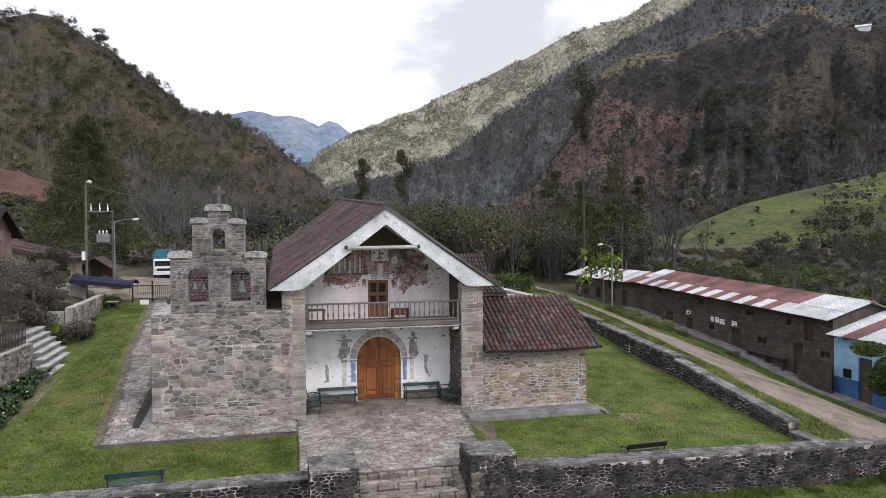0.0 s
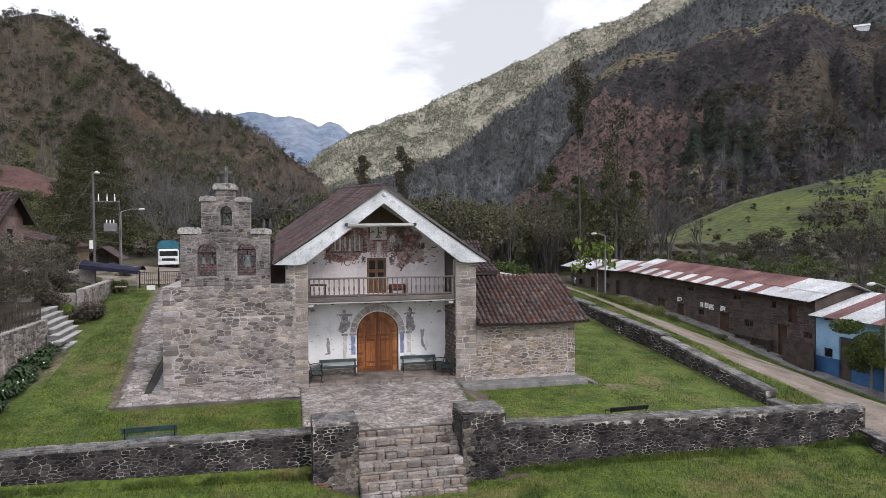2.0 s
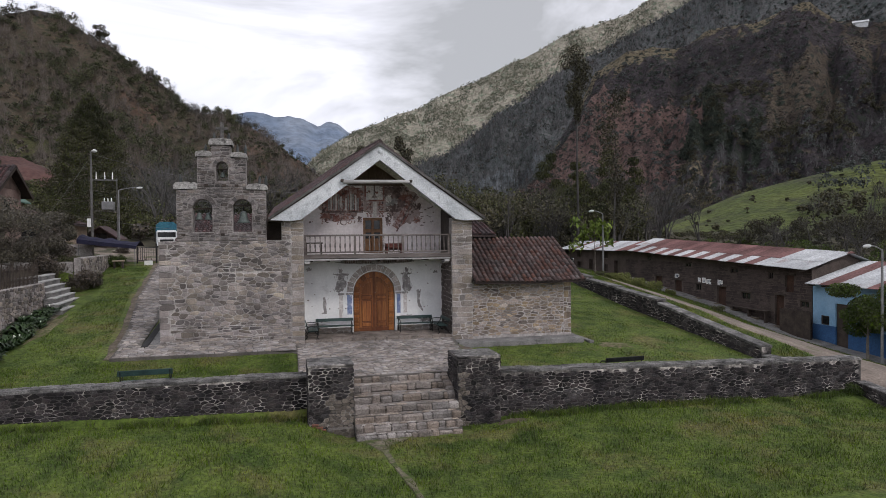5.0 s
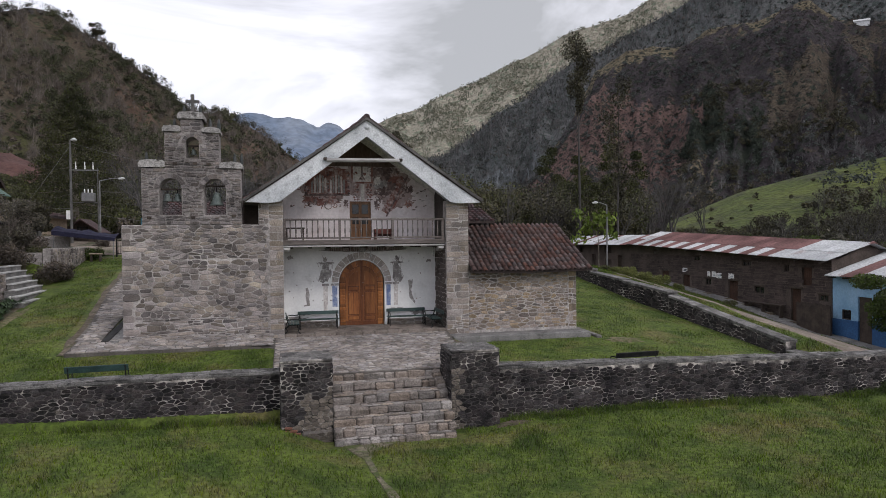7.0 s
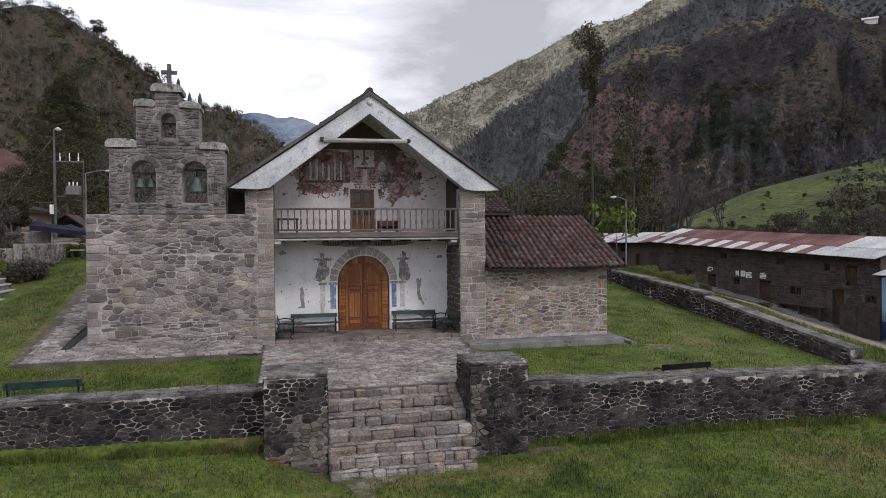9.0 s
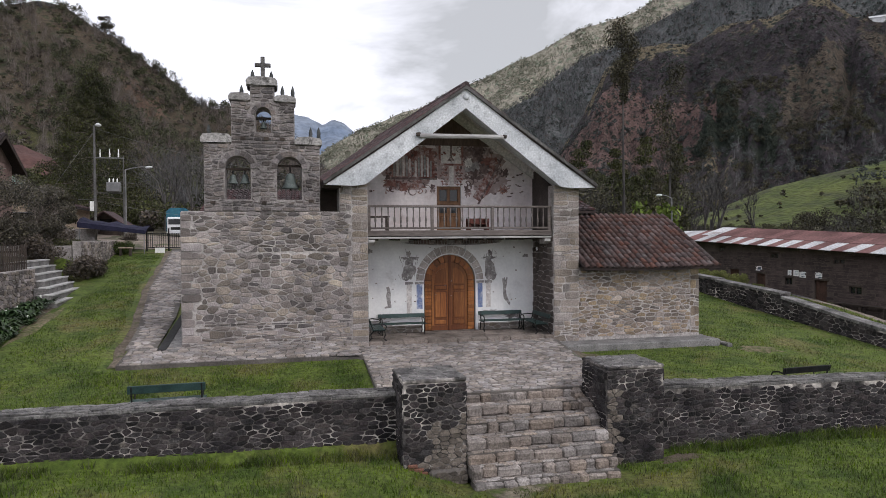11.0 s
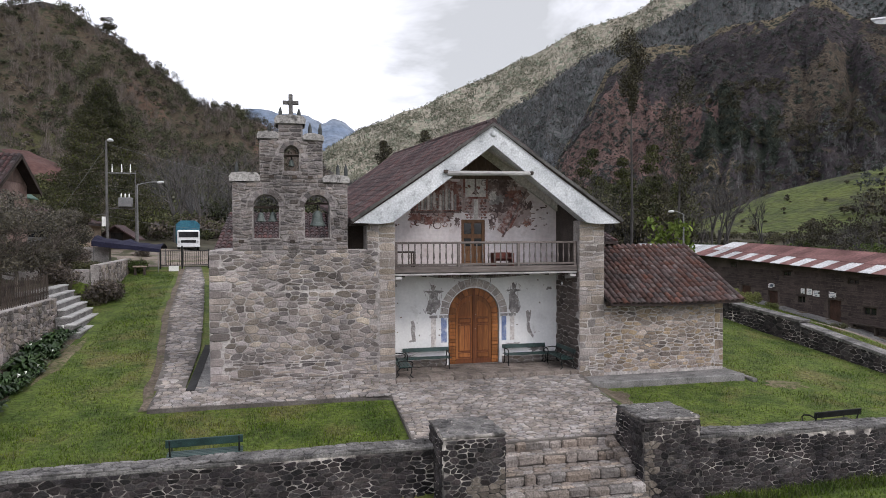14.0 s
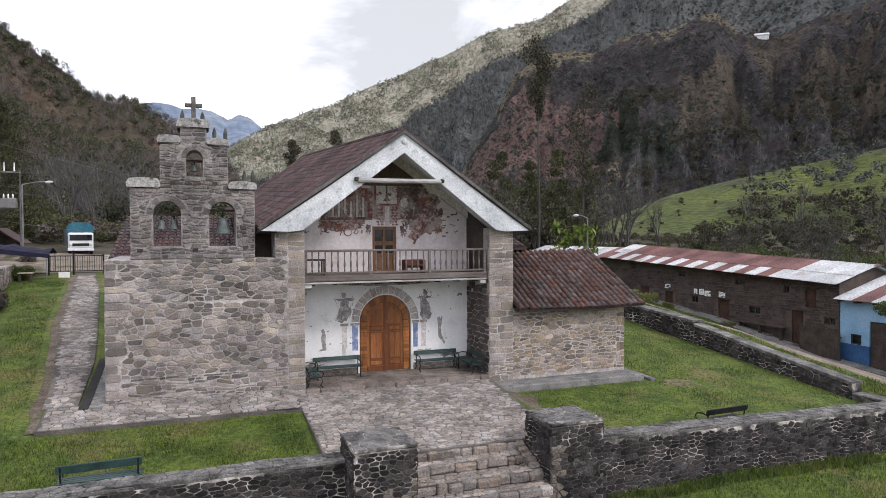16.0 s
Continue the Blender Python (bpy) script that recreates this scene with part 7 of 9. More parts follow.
def side_gable_house(name, x0, x1, y0, y1, z0, eave, ridge, label):
    """A house whose ridge runs along x; its gable end looks along x."""
    ob = empty(name, label=label, category="house", group="village houses")
    ym, k = (y0 + y1) / 2, (ridge - eave) / ((y1 - y0) / 2)
    wall = prism("house_wall", [(y0, z0), (y1, z0), (y1, eave), (ym, ridge - 0.12), (y0, eave)], "x", x0, x1, M["pink_adobe"], ob, "pinkish adobe wall")
    prism("gable_board", [(y0 + 0.3, eave + 0.05), (y1 - 0.3, eave + 0.05), (ym, ridge - 0.2)], "x", x1, x1 + 0.03, M["gable_brown"], wall)["label"] = "dark brown gable boarding"
    for s, ya in ((-1, y0 - 0.6), (1, y1 + 0.6)):
        ze = eave - 0.6 * k
        slope = prism("roof_slope", [(ym, ridge + 0.05), (ya, ze + 0.05), (ya, ze - 0.05), (ym, ridge - 0.05)], "x", x0 - 0.3, x1 + 0.55, M["tile_bed"], ob)
        if s < 0:
            tile_field(slope, (x0 - 0.3, ya, ze + 0.05), (x1 + 0.55, ya, ze + 0.05), (x1 + 0.55, ym, ridge + 0.05), (x0 - 0.3, ym, ridge + 0.05), 8, 34)
        prism("bargeboard", [(ym, ridge - 0.02), (ya, ze - 0.02), (ya, ze - 0.18), (ym, ridge - 0.20)], "x", x1 + 0.50, x1 + 0.55, M["dark_wood"], ob)
    win = box("window", x1 - 0.02, x1 + 0.03, ym - 0.4, ym + 0.4, eave - 1.6, eave - 0.7, M["glass_dark"], wall)
    box("frame", x1 + 0.031, x1 + 0.045, ym - 0.46, ym + 0.46, eave - 1.68, eave - 1.6, M["dark_wood"], win)
    return ob


def lean_house():
    """A low tan house whose single roof falls towards the lane."""
    ob = empty("low_house", label="low tan house with a single tiled roof slope", category="house", group="village houses")
    w = prism("house_wall", [(-24.5, 2.8), (-19.0, 2.8), (-19.0, 5.40), (-24.5, 6.85)], "y", 24.4, 30.0, M["tan_wall"], ob)
    slope = prism("roof_slope", [(-24.8, 6.98), (-18.5, 5.32), (-18.5, 5.42), (-24.8, 7.08)], "y", 24.0, 30.3, M["tile_bed"], ob)
    tile_field(slope, (-18.5, 24.0, 5.43), (-18.5, 30.3, 5.43), (-24.8, 30.3, 7.09), (-24.8, 24.0, 7.09), 12, 26)
    box("bargeboard", -3.25, 3.25, -0.03, 0.03, -0.07, 0.05, M["dark_wood"], ob, m=pose(-21.65, 23.98, 6.15, 0, 14.8, 0))
    box("window", -21.9, -21.0, 24.37, 24.42, 4.3, 5.1, M["glass_dark"], w)
    return ob


side_gable_house("left_house", -27.5, -19.75, 13.9, 18.3, 2.5, 7.35, 8.75, "pinkish adobe house with a tiled roof and boarded gable")
gable_house("green_roof_house", -30.2, -26.2, 33.0, 38.0, 3.0, 8.0, 9.5, M["tan_wall"], M["green_roof"], "tan house with green metal roof")
lean_house()
gable_house("shed", -19.2, -17.2, 31.0, 33.0, 3.2, 4.7, 5.4, M["dark_wood"], M["tile_far"], "small dark wooden shed by the road")
# far roofs in the valley
for k, (az, r, w) in enumerate(((13.2, 210, 11), (14.4, 220, 13), (15.6, 215, 9), (16.4, 225, 10), (12.4, 218, 8))):
    c = Vector((-4.5 + r * math.sin(radians(az)), -25 + r * math.cos(radians(az)), 0))
    gable_house("valley_house", c.x - w / 2, c.x + w / 2, c.y, c.y + 6, 2.0, 6.2, 7.8, M["tan_wall"], M["zinc"], "far valley house with pale metal roof")


# the truck coming along the upper road
def truck():
    ob = empty("truck", pose(-13.75, 34.5, 3.42, 0, 0, 9) @ Matrix.Scale(0.80, 4), label="white lorry with a blue canvas cover", category="truck")
    bm = add_box(bmesh.new(), -1.05, 1.05, 0.0, 1.6, 0.62, 2.12, 0.12)
    cab = part("cab", bm, M["truck_white"], ob)
    box("windscreen", -0.92, 0.92, -0.02, 0.02, 1.38, 1.92, M["glass_dark"], cab)
    box("grille", -0.7, 0.7, -0.03, 0.01, 0.85, 1.12, M["iron"], cab)
    for x in (-0.85, 0.85):
        lathe("headlight", [(0.12, 0), (0.12, 0.04), (0.05, 0.06)], M["lamp_white"], cab, pose(x, 0.0, 0.98, 90), 10)
    box("bumper", -1.08, 1.08, -0.14, 0.02, 0.42, 0.68, M["truck_white"], ob, 0.03)
    box("bed", -1.12, 1.12, 1.8, 6.2, 0.75, 1.5, M["truck_blue"], ob, 0.03)
    prism("cover", [(-1.15, 1.5), (1.15, 1.5), (1.12, 2.75), (0.7, 3.1), (-0.7, 3.1), (-1.12, 2.75)], "y", 1.78, 6.2, M["truck_blue"], ob, "blue canvas cover")
    for x in (-0.9, 0.9):
        for y in (0.75, 4.9):
            w = lathe("wheel", [(0.30, -0.13), (0.46, -0.11), (0.46, 0.11), (0.30, 0.13)], M["tyre"], ob, pose(x, y, 0.46, 0, 90, 0), 14)
            lathe("rim", [(0.26, -0.14), (0.26, 0.14)], M["galv"], w, pose(x, y, 0.46, 0, 90, 0), 10)
    return ob


truck()


# parked cars on the village side
def parked_car(x, y, rz, paint, label):
    ob = empty("car", pose(x, y, ground_z(x, y) + 0.02, 0, 0, rz), label=label, category="car", group="parked cars")
    prof = [(-2.0, 0.35), (2.0, 0.35), (2.05, 0.75), (1.75, 0.92), (1.0, 0.98), (0.45, 1.42), (-1.2, 1.44), (-1.85, 0.98), (-2.05, 0.85)]
    body = prism("body", prof, "y", -0.8, 0.8, paint, ob)
    for s in (-1, 1):
        prism("side_window", [(0.85, 0.99), (0.38, 1.35), (-1.1, 1.37), (-1.6, 0.99)], "y", s * 0.802 - 0.004, s * 0.802 + 0.004, M["glass_dark"], body)
        for wx in (-1.25, 1.3):
            w = lathe("wheel", [(0.18, -0.09), (0.31, -0.08), (0.31, 0.08), (0.18, 0.09)], M["tyre"], ob, pose(wx, s * 0.74, 0.31, 90), 14)
    link_mesh("windscreen", [(1.01, -0.7, 1.0), (1.01, 0.7, 1.0), (0.475, 0.66, 1.41), (0.475, -0.66, 1.41), (1.0, -0.7, 0.985), (1.0, 0.7, 0.985), (0.46, 0.66, 1.40), (0.46, -0.66, 1.40)],
              [(0, 1, 2, 3), (7, 6, 5, 4), (0, 4, 5, 1), (1, 5, 6, 2), (2, 6, 7, 3), (3, 7, 4, 0)], M["glass_dark"], body)
    return ob


parked_car(-20.6, 22.4, 190, M["galv"], "small pale grey car parked by the garden wall")


def motorbike(x, y, rz):
    ob = empty("motorbike", pose(x, y, ground_z(x, y) + 0.02, 0, 10, rz), label="white and blue motorbike parked by the house", category="motorbike")
    for wx in (-0.62, 0.66):
        w = lathe("wheel", [(0.24, -0.05), (0.31, -0.04), (0.31, 0.04), (0.24, 0.05)], M["tyre"], ob, pose(wx, 0, 0.31, 90), 14)
        lathe("hub", [(0.06, -0.06), (0.06, 0.06)], M["galv"], w, pose(wx, 0, 0.31, 90), 8)
    part("frame", add_path(bmesh.new(), [(-0.62, 0.06, 0.31), (-0.2, 0.06, 0.45), (0.2, 0.05, 0.4), (0.42, 0.04, 0.8)], 0.03), M["iron"], ob)
    box("engine", -0.2, 0.22, -0.12, 0.12, 0.28, 0.55, M["galv"], ob, 0.04)
    box("tank", 0.0, 0.45, -0.13, 0.13, 0.66, 0.88, M["truck_white"], ob, 0.06)
    box("seat", -0.62, 0.02, -0.12, 0.12, 0.70, 0.80, M["tyre"], ob, 0.03)
    part("fork", add_path(bmesh.new(), [(0.66, 0.0, 0.31), (0.48, 0.0, 0.92)], 0.035), M["galv"], ob)
    part("handlebar", add_path(bmesh.new(), [(0.36, -0.36, 1.02), (0.46, -0.12, 1.0), (0.46, 0.12, 1.0), (0.36, 0.36, 1.02)], 0.018), M["iron"], ob)
    box("mudguard", 0.5, 0.85, -0.07, 0.07, 0.62, 0.67, M["truck_blue"], ob, 0.02)
    return ob


motorbike(22.6, 29.5, 60)


# white lilies in the bed below the retaining wall
def lily(seed):
    rnd = random.Random(seed)
    ob = empty("calla_lily", label="broad-leaved white calla lily clump", category="plant", group="lilies below the wall")
    vs, fs = [], []
    for i in range(40):
        a, ln, w = rnd.uniform(0, 6.28), rnd.uniform(0.22, 0.46), rnd.uniform(0.040, 0.075)
        d = Vector((math.cos(a), math.sin(a), 0))
        s = Vector((-math.sin(a), math.cos(a), 0)) * w
        b = d * rnd.uniform(0, 0.15)
        p0, p1, p2, p3 = b, b + d * ln * 0.3 + Z * ln * 0.7, b + d * ln * 0.75 + Z * ln * 0.95, b + d * ln * 1.15 + Z * ln * 0.7
        k = len(vs)
        vs += [p0, p1 - s, p1 + s, p2 - s * 0.8, p2 + s * 0.8, p3]
        fs += [(k, k + 1, k + 2), (k + 1, k + 3, k + 4, k + 2), (k + 3, k + 5, k + 4)]
    link_mesh("leaves", vs, fs, M["leaf_deep"], ob)
    if seed == 0:
        for i in range(1):
            x, y = rnd.uniform(-0.25, 0.25), rnd.uniform(-0.25, 0.25)
            f = lathe("flower", [(0.010, 0), (0.022, 0.05), (0.055, 0.12), (0.065, 0.14)], M["petal"], ob, pose(x, y, 0.46, 20, 20, 0), 8)
            tube("stem", (x, y, 0), (x, y, 0.47), 0.012, M["leaf_deep"], ob, seg=4)
    return ob


lilies = [lily(i) for i in range(6)]
rnd = random.Random(91)
for i in range(70):
    y = -3.4 + 8.2 * i / 69 + rnd.uniform(-0.2, 0.2)
    x = -14.2 + rnd.uniform(-0.2, 0.75) * (1.0 if y < 3 else 0.5)
    m = pose(x, y, ground_z(x, y) - 0.03, 0, 0, rnd.uniform(0, 360)) @ Matrix.Diagonal((*[rnd.uniform(0.7, 1.05)] * 3, 1))
    if i < 6:
        lilies[i].matrix_basis = m
    else:
        copy_thing(lilies[i % 6], m)

# ---------- hills and mountains ----------
EYE0 = Vector((-4.5, -25.0, 5.5))


def hill_point(az, elev, r):
    a = radians(az)
    return Vector((EYE0.x + r * math.sin(a), EYE0.y + r * math.cos(a), EYE0.z + r * math.tan(radians(elev))))


class Hill:
    """A mountainside: a crest line (bearing, height angle) and a foot; r0 is the foot's distance and r1 the crest's."""

    def __init__(self, crest, foot, r0, r1, power=1.0, rough=0.02, seed=0, gully=0.0):
        self.gully = gully
        self.crest, self.foot, self.r0, self.r1, self.power, self.rough, self.seed = crest, foot, r0, r1, power, rough, seed

    def at(self, az, v):
        e1, e0 = table(az, self.crest), table(az, self.foot)
        r = lerp(self.r0, self.r1, v)
        q = v ** self.power
        p = hill_point(az, lerp(e0, e1, q), r)
        f = 1.0 / (0.09 * self.r1)
        n = noise.fractal(Vector((p.x * f, p.y * f, self.seed)), 0.9, 2.1, 5)
        g = noise.noise(Vector((az * 0.35, v * 1.3, self.seed + 4.0)))
        fade = min(1.0, v * 6) * (1.0 if v < 0.9 else 0.5)
        p.z += (n * self.rough * r + g * self.rough * 1.1 * r) * fade
        if self.gully:
            k = abs(noise.noise(Vector((az * 0.42 + 0.8 * n, v * 0.9, self.seed + 9.0)))) + 0.5 * abs(noise.noise(Vector((az * 1.1, v * 1.6, self.seed + 2.0))))
            p.z += (0.30 - k) * self.gully * r * fade * (1.0 if v < 0.8 else 5.0 * (1.0 - v))
        return p

    def build(self, name, material, label, az0, az1, na, nv, zones=None):
        vs, fs = [], []
        for j in range(nv + 1):
            for i in range(na + 1):
                vs.append(self.at(lerp(az0, az1, i / na), j / nv))
        # the far side falls away behind the crest
        for i in range(na + 1):
            p = vs[nv * (na + 1) + i]
            d = Vector((p.x - EYE0.x, p.y - EYE0.y, 0)).normalized()
            vs.append(p + d * self.r1 * 0.25 + Vector((0, 0, -0.25 * self.r1)))
        for j in range(nv + 1):
            for i in range(na):
                a = j * (na + 1) + i
                fs.append((a, a + 1, a + na + 2, a + na + 1))
        ob = link_mesh(name, vs, fs, material, smooth=True)
        if zones:
            att = ob.data.color_attributes.new("zone", "FLOAT_COLOR", "POINT")
            for j in range(nv + 1):
                for i in range(na + 1):
                    k = zones(lerp(az0, az1, i / na), j / nv)
                    att.data[j * (na + 1) + i].color = [1.0 if k == q + 1 else 0.0 for q in range(4)]
            for i in range(na + 1):
                att.data[(nv + 1) * (na + 1) + i].color = (0, 0, 0, 0)
        return tagged(ob, label, "hillside", kind="structure")


def slope_mat(name, base, zones=(), scale=0.02, fine=0.6, bush=(0.035, 0.038, 0.024), bush_size=4.0, bush_share=0.4, relief=1.5):
    """A mountainside: a base of two colours, up to four zones held in the mesh's "zone" attribute with ragged borders, and scrub in two sizes."""
    m = bpy.data.materials.new(name)
    m.use_nodes = True
    n, l = m.node_tree.nodes, m.node_tree.links
    bsdf = n["Principled BSDF"]
    bsdf.inputs["Roughness"].default_value = 0.95
    bsdf.inputs["Specular IOR Level"].default_value = 0.1
    geo = n.new("ShaderNodeNewGeometry")

    def noise_at(s, detail=5, rough=0.65):
        t = n.new("ShaderNodeTexNoise")
        t.inputs["Scale"].default_value = s
        t.inputs["Detail"].default_value = detail
        t.inputs["Roughness"].default_value = rough
        l.new(geo.outputs["Position"], t.inputs["Vector"])
        return t.outputs["Fac"]

    def span(v, a, b, c=0.0, d=1.0):
        t = n.new("ShaderNodeMapRange")
        for k, q in (("From Min", a), ("From Max", b), ("To Min", c), ("To Max", d)):
            t.inputs[k].default_value = q
        l.new(v, t.inputs["Value"])
        return t.outputs["Result"]

    def calc(op, a, b):
        t = n.new("ShaderNodeMath")
        t.operation = op
        for i, q in enumerate((a, b)):
            if isinstance(q, float):
                t.inputs[i].default_value = q
            else:
                l.new(q, t.inputs[i])
        return t.outputs[0]

    def blend(f, a, b):
        t = n.new("ShaderNodeMixRGB")
        for i, q in enumerate((f, a, b)):
            if isinstance(q, tuple):
                t.inputs[i].default_value = (*q, 1)
            else:
                l.new(q, t.inputs[i])
        return t.outputs["Color"]

    broad, mid, small = noise_at(scale), noise_at(scale * 6), noise_at(fine, 6, 0.7)
    pick = span(calc("ADD", calc("MULTIPLY", broad, 0.6), calc("MULTIPLY", mid, 0.4)), 0.38, 0.62)
    col = blend(pick, *base)
    if zones:
        att = n.new("ShaderNodeAttribute")
        att.attribute_name = "zone"
        sep = n.new("ShaderNodeSeparateColor")
        l.new(att.outputs["Color"], sep.inputs["Color"])
        chans = [sep.outputs[0], sep.outputs[1], sep.outputs[2], att.outputs["Alpha"]]
        edge = noise_at(scale * 4, 6, 0.7)
        for k, z in enumerate(zones):
            w = span(calc("ADD", chans[k], calc("MULTIPLY", calc("SUBTRACT", edge, 0.5), 2.6)), 0.22, 0.85)
            col = blend(w, col, blend(pick, *z))
    for size, share in ((bush_size, bush_share), (bush_size * 0.42, bush_share * 0.8)):
        vo = n.new("ShaderNodeTexVoronoi")
        vo.inputs["Scale"].default_value = 1.0 / size
        l.new(geo.outputs["Position"], vo.inputs["Vector"])
        sp = n.new("ShaderNodeSeparateColor")
        l.new(vo.outputs["Color"], sp.inputs["Color"])
        there = span(calc("ADD", sp.outputs[0], calc("MULTIPLY", calc("SUBTRACT", mid, 0.5), 1.6)), 1 - share, 1.12 - share)
        body = span(calc("ADD", vo.outputs["Distance"], calc("MULTIPLY", calc("SUBTRACT", small, 0.5), 0.8)), 0.52, 0.34)
        shade = blend(sp.outputs[1], bush, tuple(min(1.0, q * 1.9) for q in bush))
        col = blend(calc("MULTIPLY", there, body), col, shade)
    hsv = n.new("ShaderNodeHueSaturation")
    l.new(span(small, 0.3, 0.7, 0.55, 1.45), hsv.inputs["Value"])
    l.new(col, hsv.inputs["Color"])
    l.new(hsv.outputs["Color"], bsdf.inputs["Base Color"])
    bp = n.new("ShaderNodeBump")
    bp.inputs["Strength"].default_value = 0.9
    bp.inputs["Distance"].default_value = relief
    l.new(calc("ADD", mid, small), bp.inputs["Height"])
    l.new(bp.outputs["Normal"], bsdf.inputs["Normal"])
    return m


M["hill_left"] = slope_mat("scrubby_hillside", ((0.046, 0.040, 0.028), (0.094, 0.072, 0.053)), (((0.055, 0.058, 0.026), (0.100, 0.094, 0.048)), ((0.072, 0.048, 0.036), (0.130, 0.088, 0.066))), 0.02, 0.9, (0.030, 0.033, 0.019), 3.0, 0.42, 0.8)
# sunlight on the far ridge is put into its paler colours
M["hill_far"] = slope_mat("dry_mountainside_sun_in_colour", ((0.200, 0.190, 0.150), (0.325, 0.290, 0.236)), (), 0.008, 0.12, (0.120, 0.132, 0.098), 13.0, 0.50, 4.0)
# cloud shade and blue smoke haze are put into the wooded slope's colours
M["hill_wood"] = slope_mat("wooded_slope_shade_and_haze", ((0.062, 0.067, 0.069), (0.112, 0.113, 0.113)), (), 0.01, 0.3, (0.045, 0.053, 0.050), 7.0, 0.55, 2.0)
# haze tints the cliffs' base colour slightly blue
M["hill_cliff"] = slope_mat("dark_cliffs_and_scrub", ((0.028, 0.025, 0.028), (0.066, 0.056, 0.060)), (((0.082, 0.056, 0.052), (0.156, 0.100, 0.089)), ((0.018, 0.024, 0.019), (0.038, 0.044, 0.034)), ((0.052, 0.042, 0.034), (0.098, 0.080, 0.062)), ((0.092, 0.078, 0.052), (0.165, 0.138, 0.094))), 0.02, 0.5, (0.020, 0.024, 0.019), 4.5, 0.46, 2.2)
M["meadow"] = mat("bright_meadow", (0.048, 0.066, 0.014), (0.094, 0.110, 0.024), 0.05, fine=0.7, fine_amount=0.4, bump=1.0, bump_dist=1.0, spots=(0.040, 0.044, 0.018), spot_scale=0.09, spot_edge=(0.50, 0.62))
M["near_slope"] = mat("brown_scrub_slope", (0.036, 0.036, 0.018), (0.080, 0.070, 0.038), 0.05, fine=0.8, fine_amount=0.45, bump=0.8, bump_dist=0.5, spots=(0.10, 0.066, 0.048), spot_scale=0.05, spot_edge=(0.60, 0.70))
# air haze over the distant range is put into its blue colour
M["far_haze"] = mat("haze_blue_range", (0.115, 0.158, 0.230), (0.185, 0.218, 0.268), 0.0035, fine=0.02, fine_amount=0.25, bump=0.6, bump_dist=40.0)

h_left = Hill([(-75, 16.5), (-40, 18.5), (-20, 15.6), (-17.8, 16.2), (-15.5, 15.7), (-12.8, 14.5), (-10.3, 12.9), (-7.5, 10.8), (-4.9, 9.7), (-2.2, 9.0), (0.2, 7.7), (2.2, 6.1), (3.6, 4.3), (4.8, 2.3), (6.5, 0.5)],
              [(-75, 0), (7, -0.6)], 135, 310, 0.85, 0.018, 3, 0.025)
h_far = Hill([(-10, 1.0), (1.2, 5.2), (3.3, 7.3), (5.6, 8.4), (7.5, 9.6), (11.4, 10.8), (14.3, 12.1), (18.1, 13.9), (21.9, 15.4), (25.6, 16.8), (29.4, 17.7), (32.5, 19.3), (37, 21.5), (50, 25), (80, 25)],
             [(-10, 0), (80, 0)], 900, 1400, 0.95, 0.012, 11)
# a cloud shadow's edge on one mountain, built as this separate crest
h_wood = Hill([(2.0, 1.2), (4.1, 3.6), (7.5, 4.6), (10.4, 5.8), (13.8, 7.2), (16.7, 8.9), (19.1, 10.6), (21.9, 12.4), (24.6, 14.2), (27.4, 15.3), (30.6, 16.8), (33.9, 18.0), (38, 19.6), (47, 21.5), (60, 23), (85, 23)],
              [(2, -0.5), (30, -1.0), (85, -1.5)], 430, 760, 0.9, 0.018, 17, 0.035)
h_red = Hill([(19.0, 2.5), (22.0, 5.0), (24.5, 9.2), (26.6, 13.2), (29.0, 14.4), (32.0, 14.6), (34.5, 15.1), (37.0, 15.6), (40.3, 16.2), (42.5, 16.7), (44.3, 15.4), (47, 14.8), (50, 15.6), (55, 16.6), (85, 17)],
             [(19, 0.5), (30, -0.5), (85, -1.0)], 330, 520, 0.85, 0.020, 23, 0.055)
h_meadow = Hill([(31.0, -0.8), (33.0, 0.7), (35.2, 1.6), (38.3, 2.9), (41, 3.6), (44, 4.2), (47, 4.8), (55, 6.2), (85, 7)],
                [(31, -1.6), (40, -2.4), (85, -2.5)], 112, 185, 0.9, 0.002, 29)


def slope_zone(az, v):
    """0 scrub, 1 green clearings, 2 brown bracken."""
    q = Vector((az * 0.4, v * 6.0, 4.0))
    az += 2.5 * noise.fractal(q, 0.8, 2.2, 4)
    v += 0.12 * noise.fractal(q + Vector((7, 3, 0)), 0.8, 2.2, 4)
    if az < -14.5 and 0.16 < v < 0.42:
        return 1
    if -3.5 < az and v > 0.45 or -12 < az < -9 and 0.7 < v < 0.85:
        return 2
    if -3 < az < 3 and v < 0.22:
        return 1
    return 0


h_left.build("hill_left", M["hill_left"], "steep scrubby brown and green hillside", -75, 7, 240, 70, slope_zone)
h_far.build("mountain_far", M["hill_far"], "dry mountain ridge, sunlight put in its pale colour", -10, 80, 150, 50)
h_wood.build("mountain_wooded", M["hill_wood"], "wooded mountainside, cloud shade and haze in its colours", 2, 85, 150, 50)


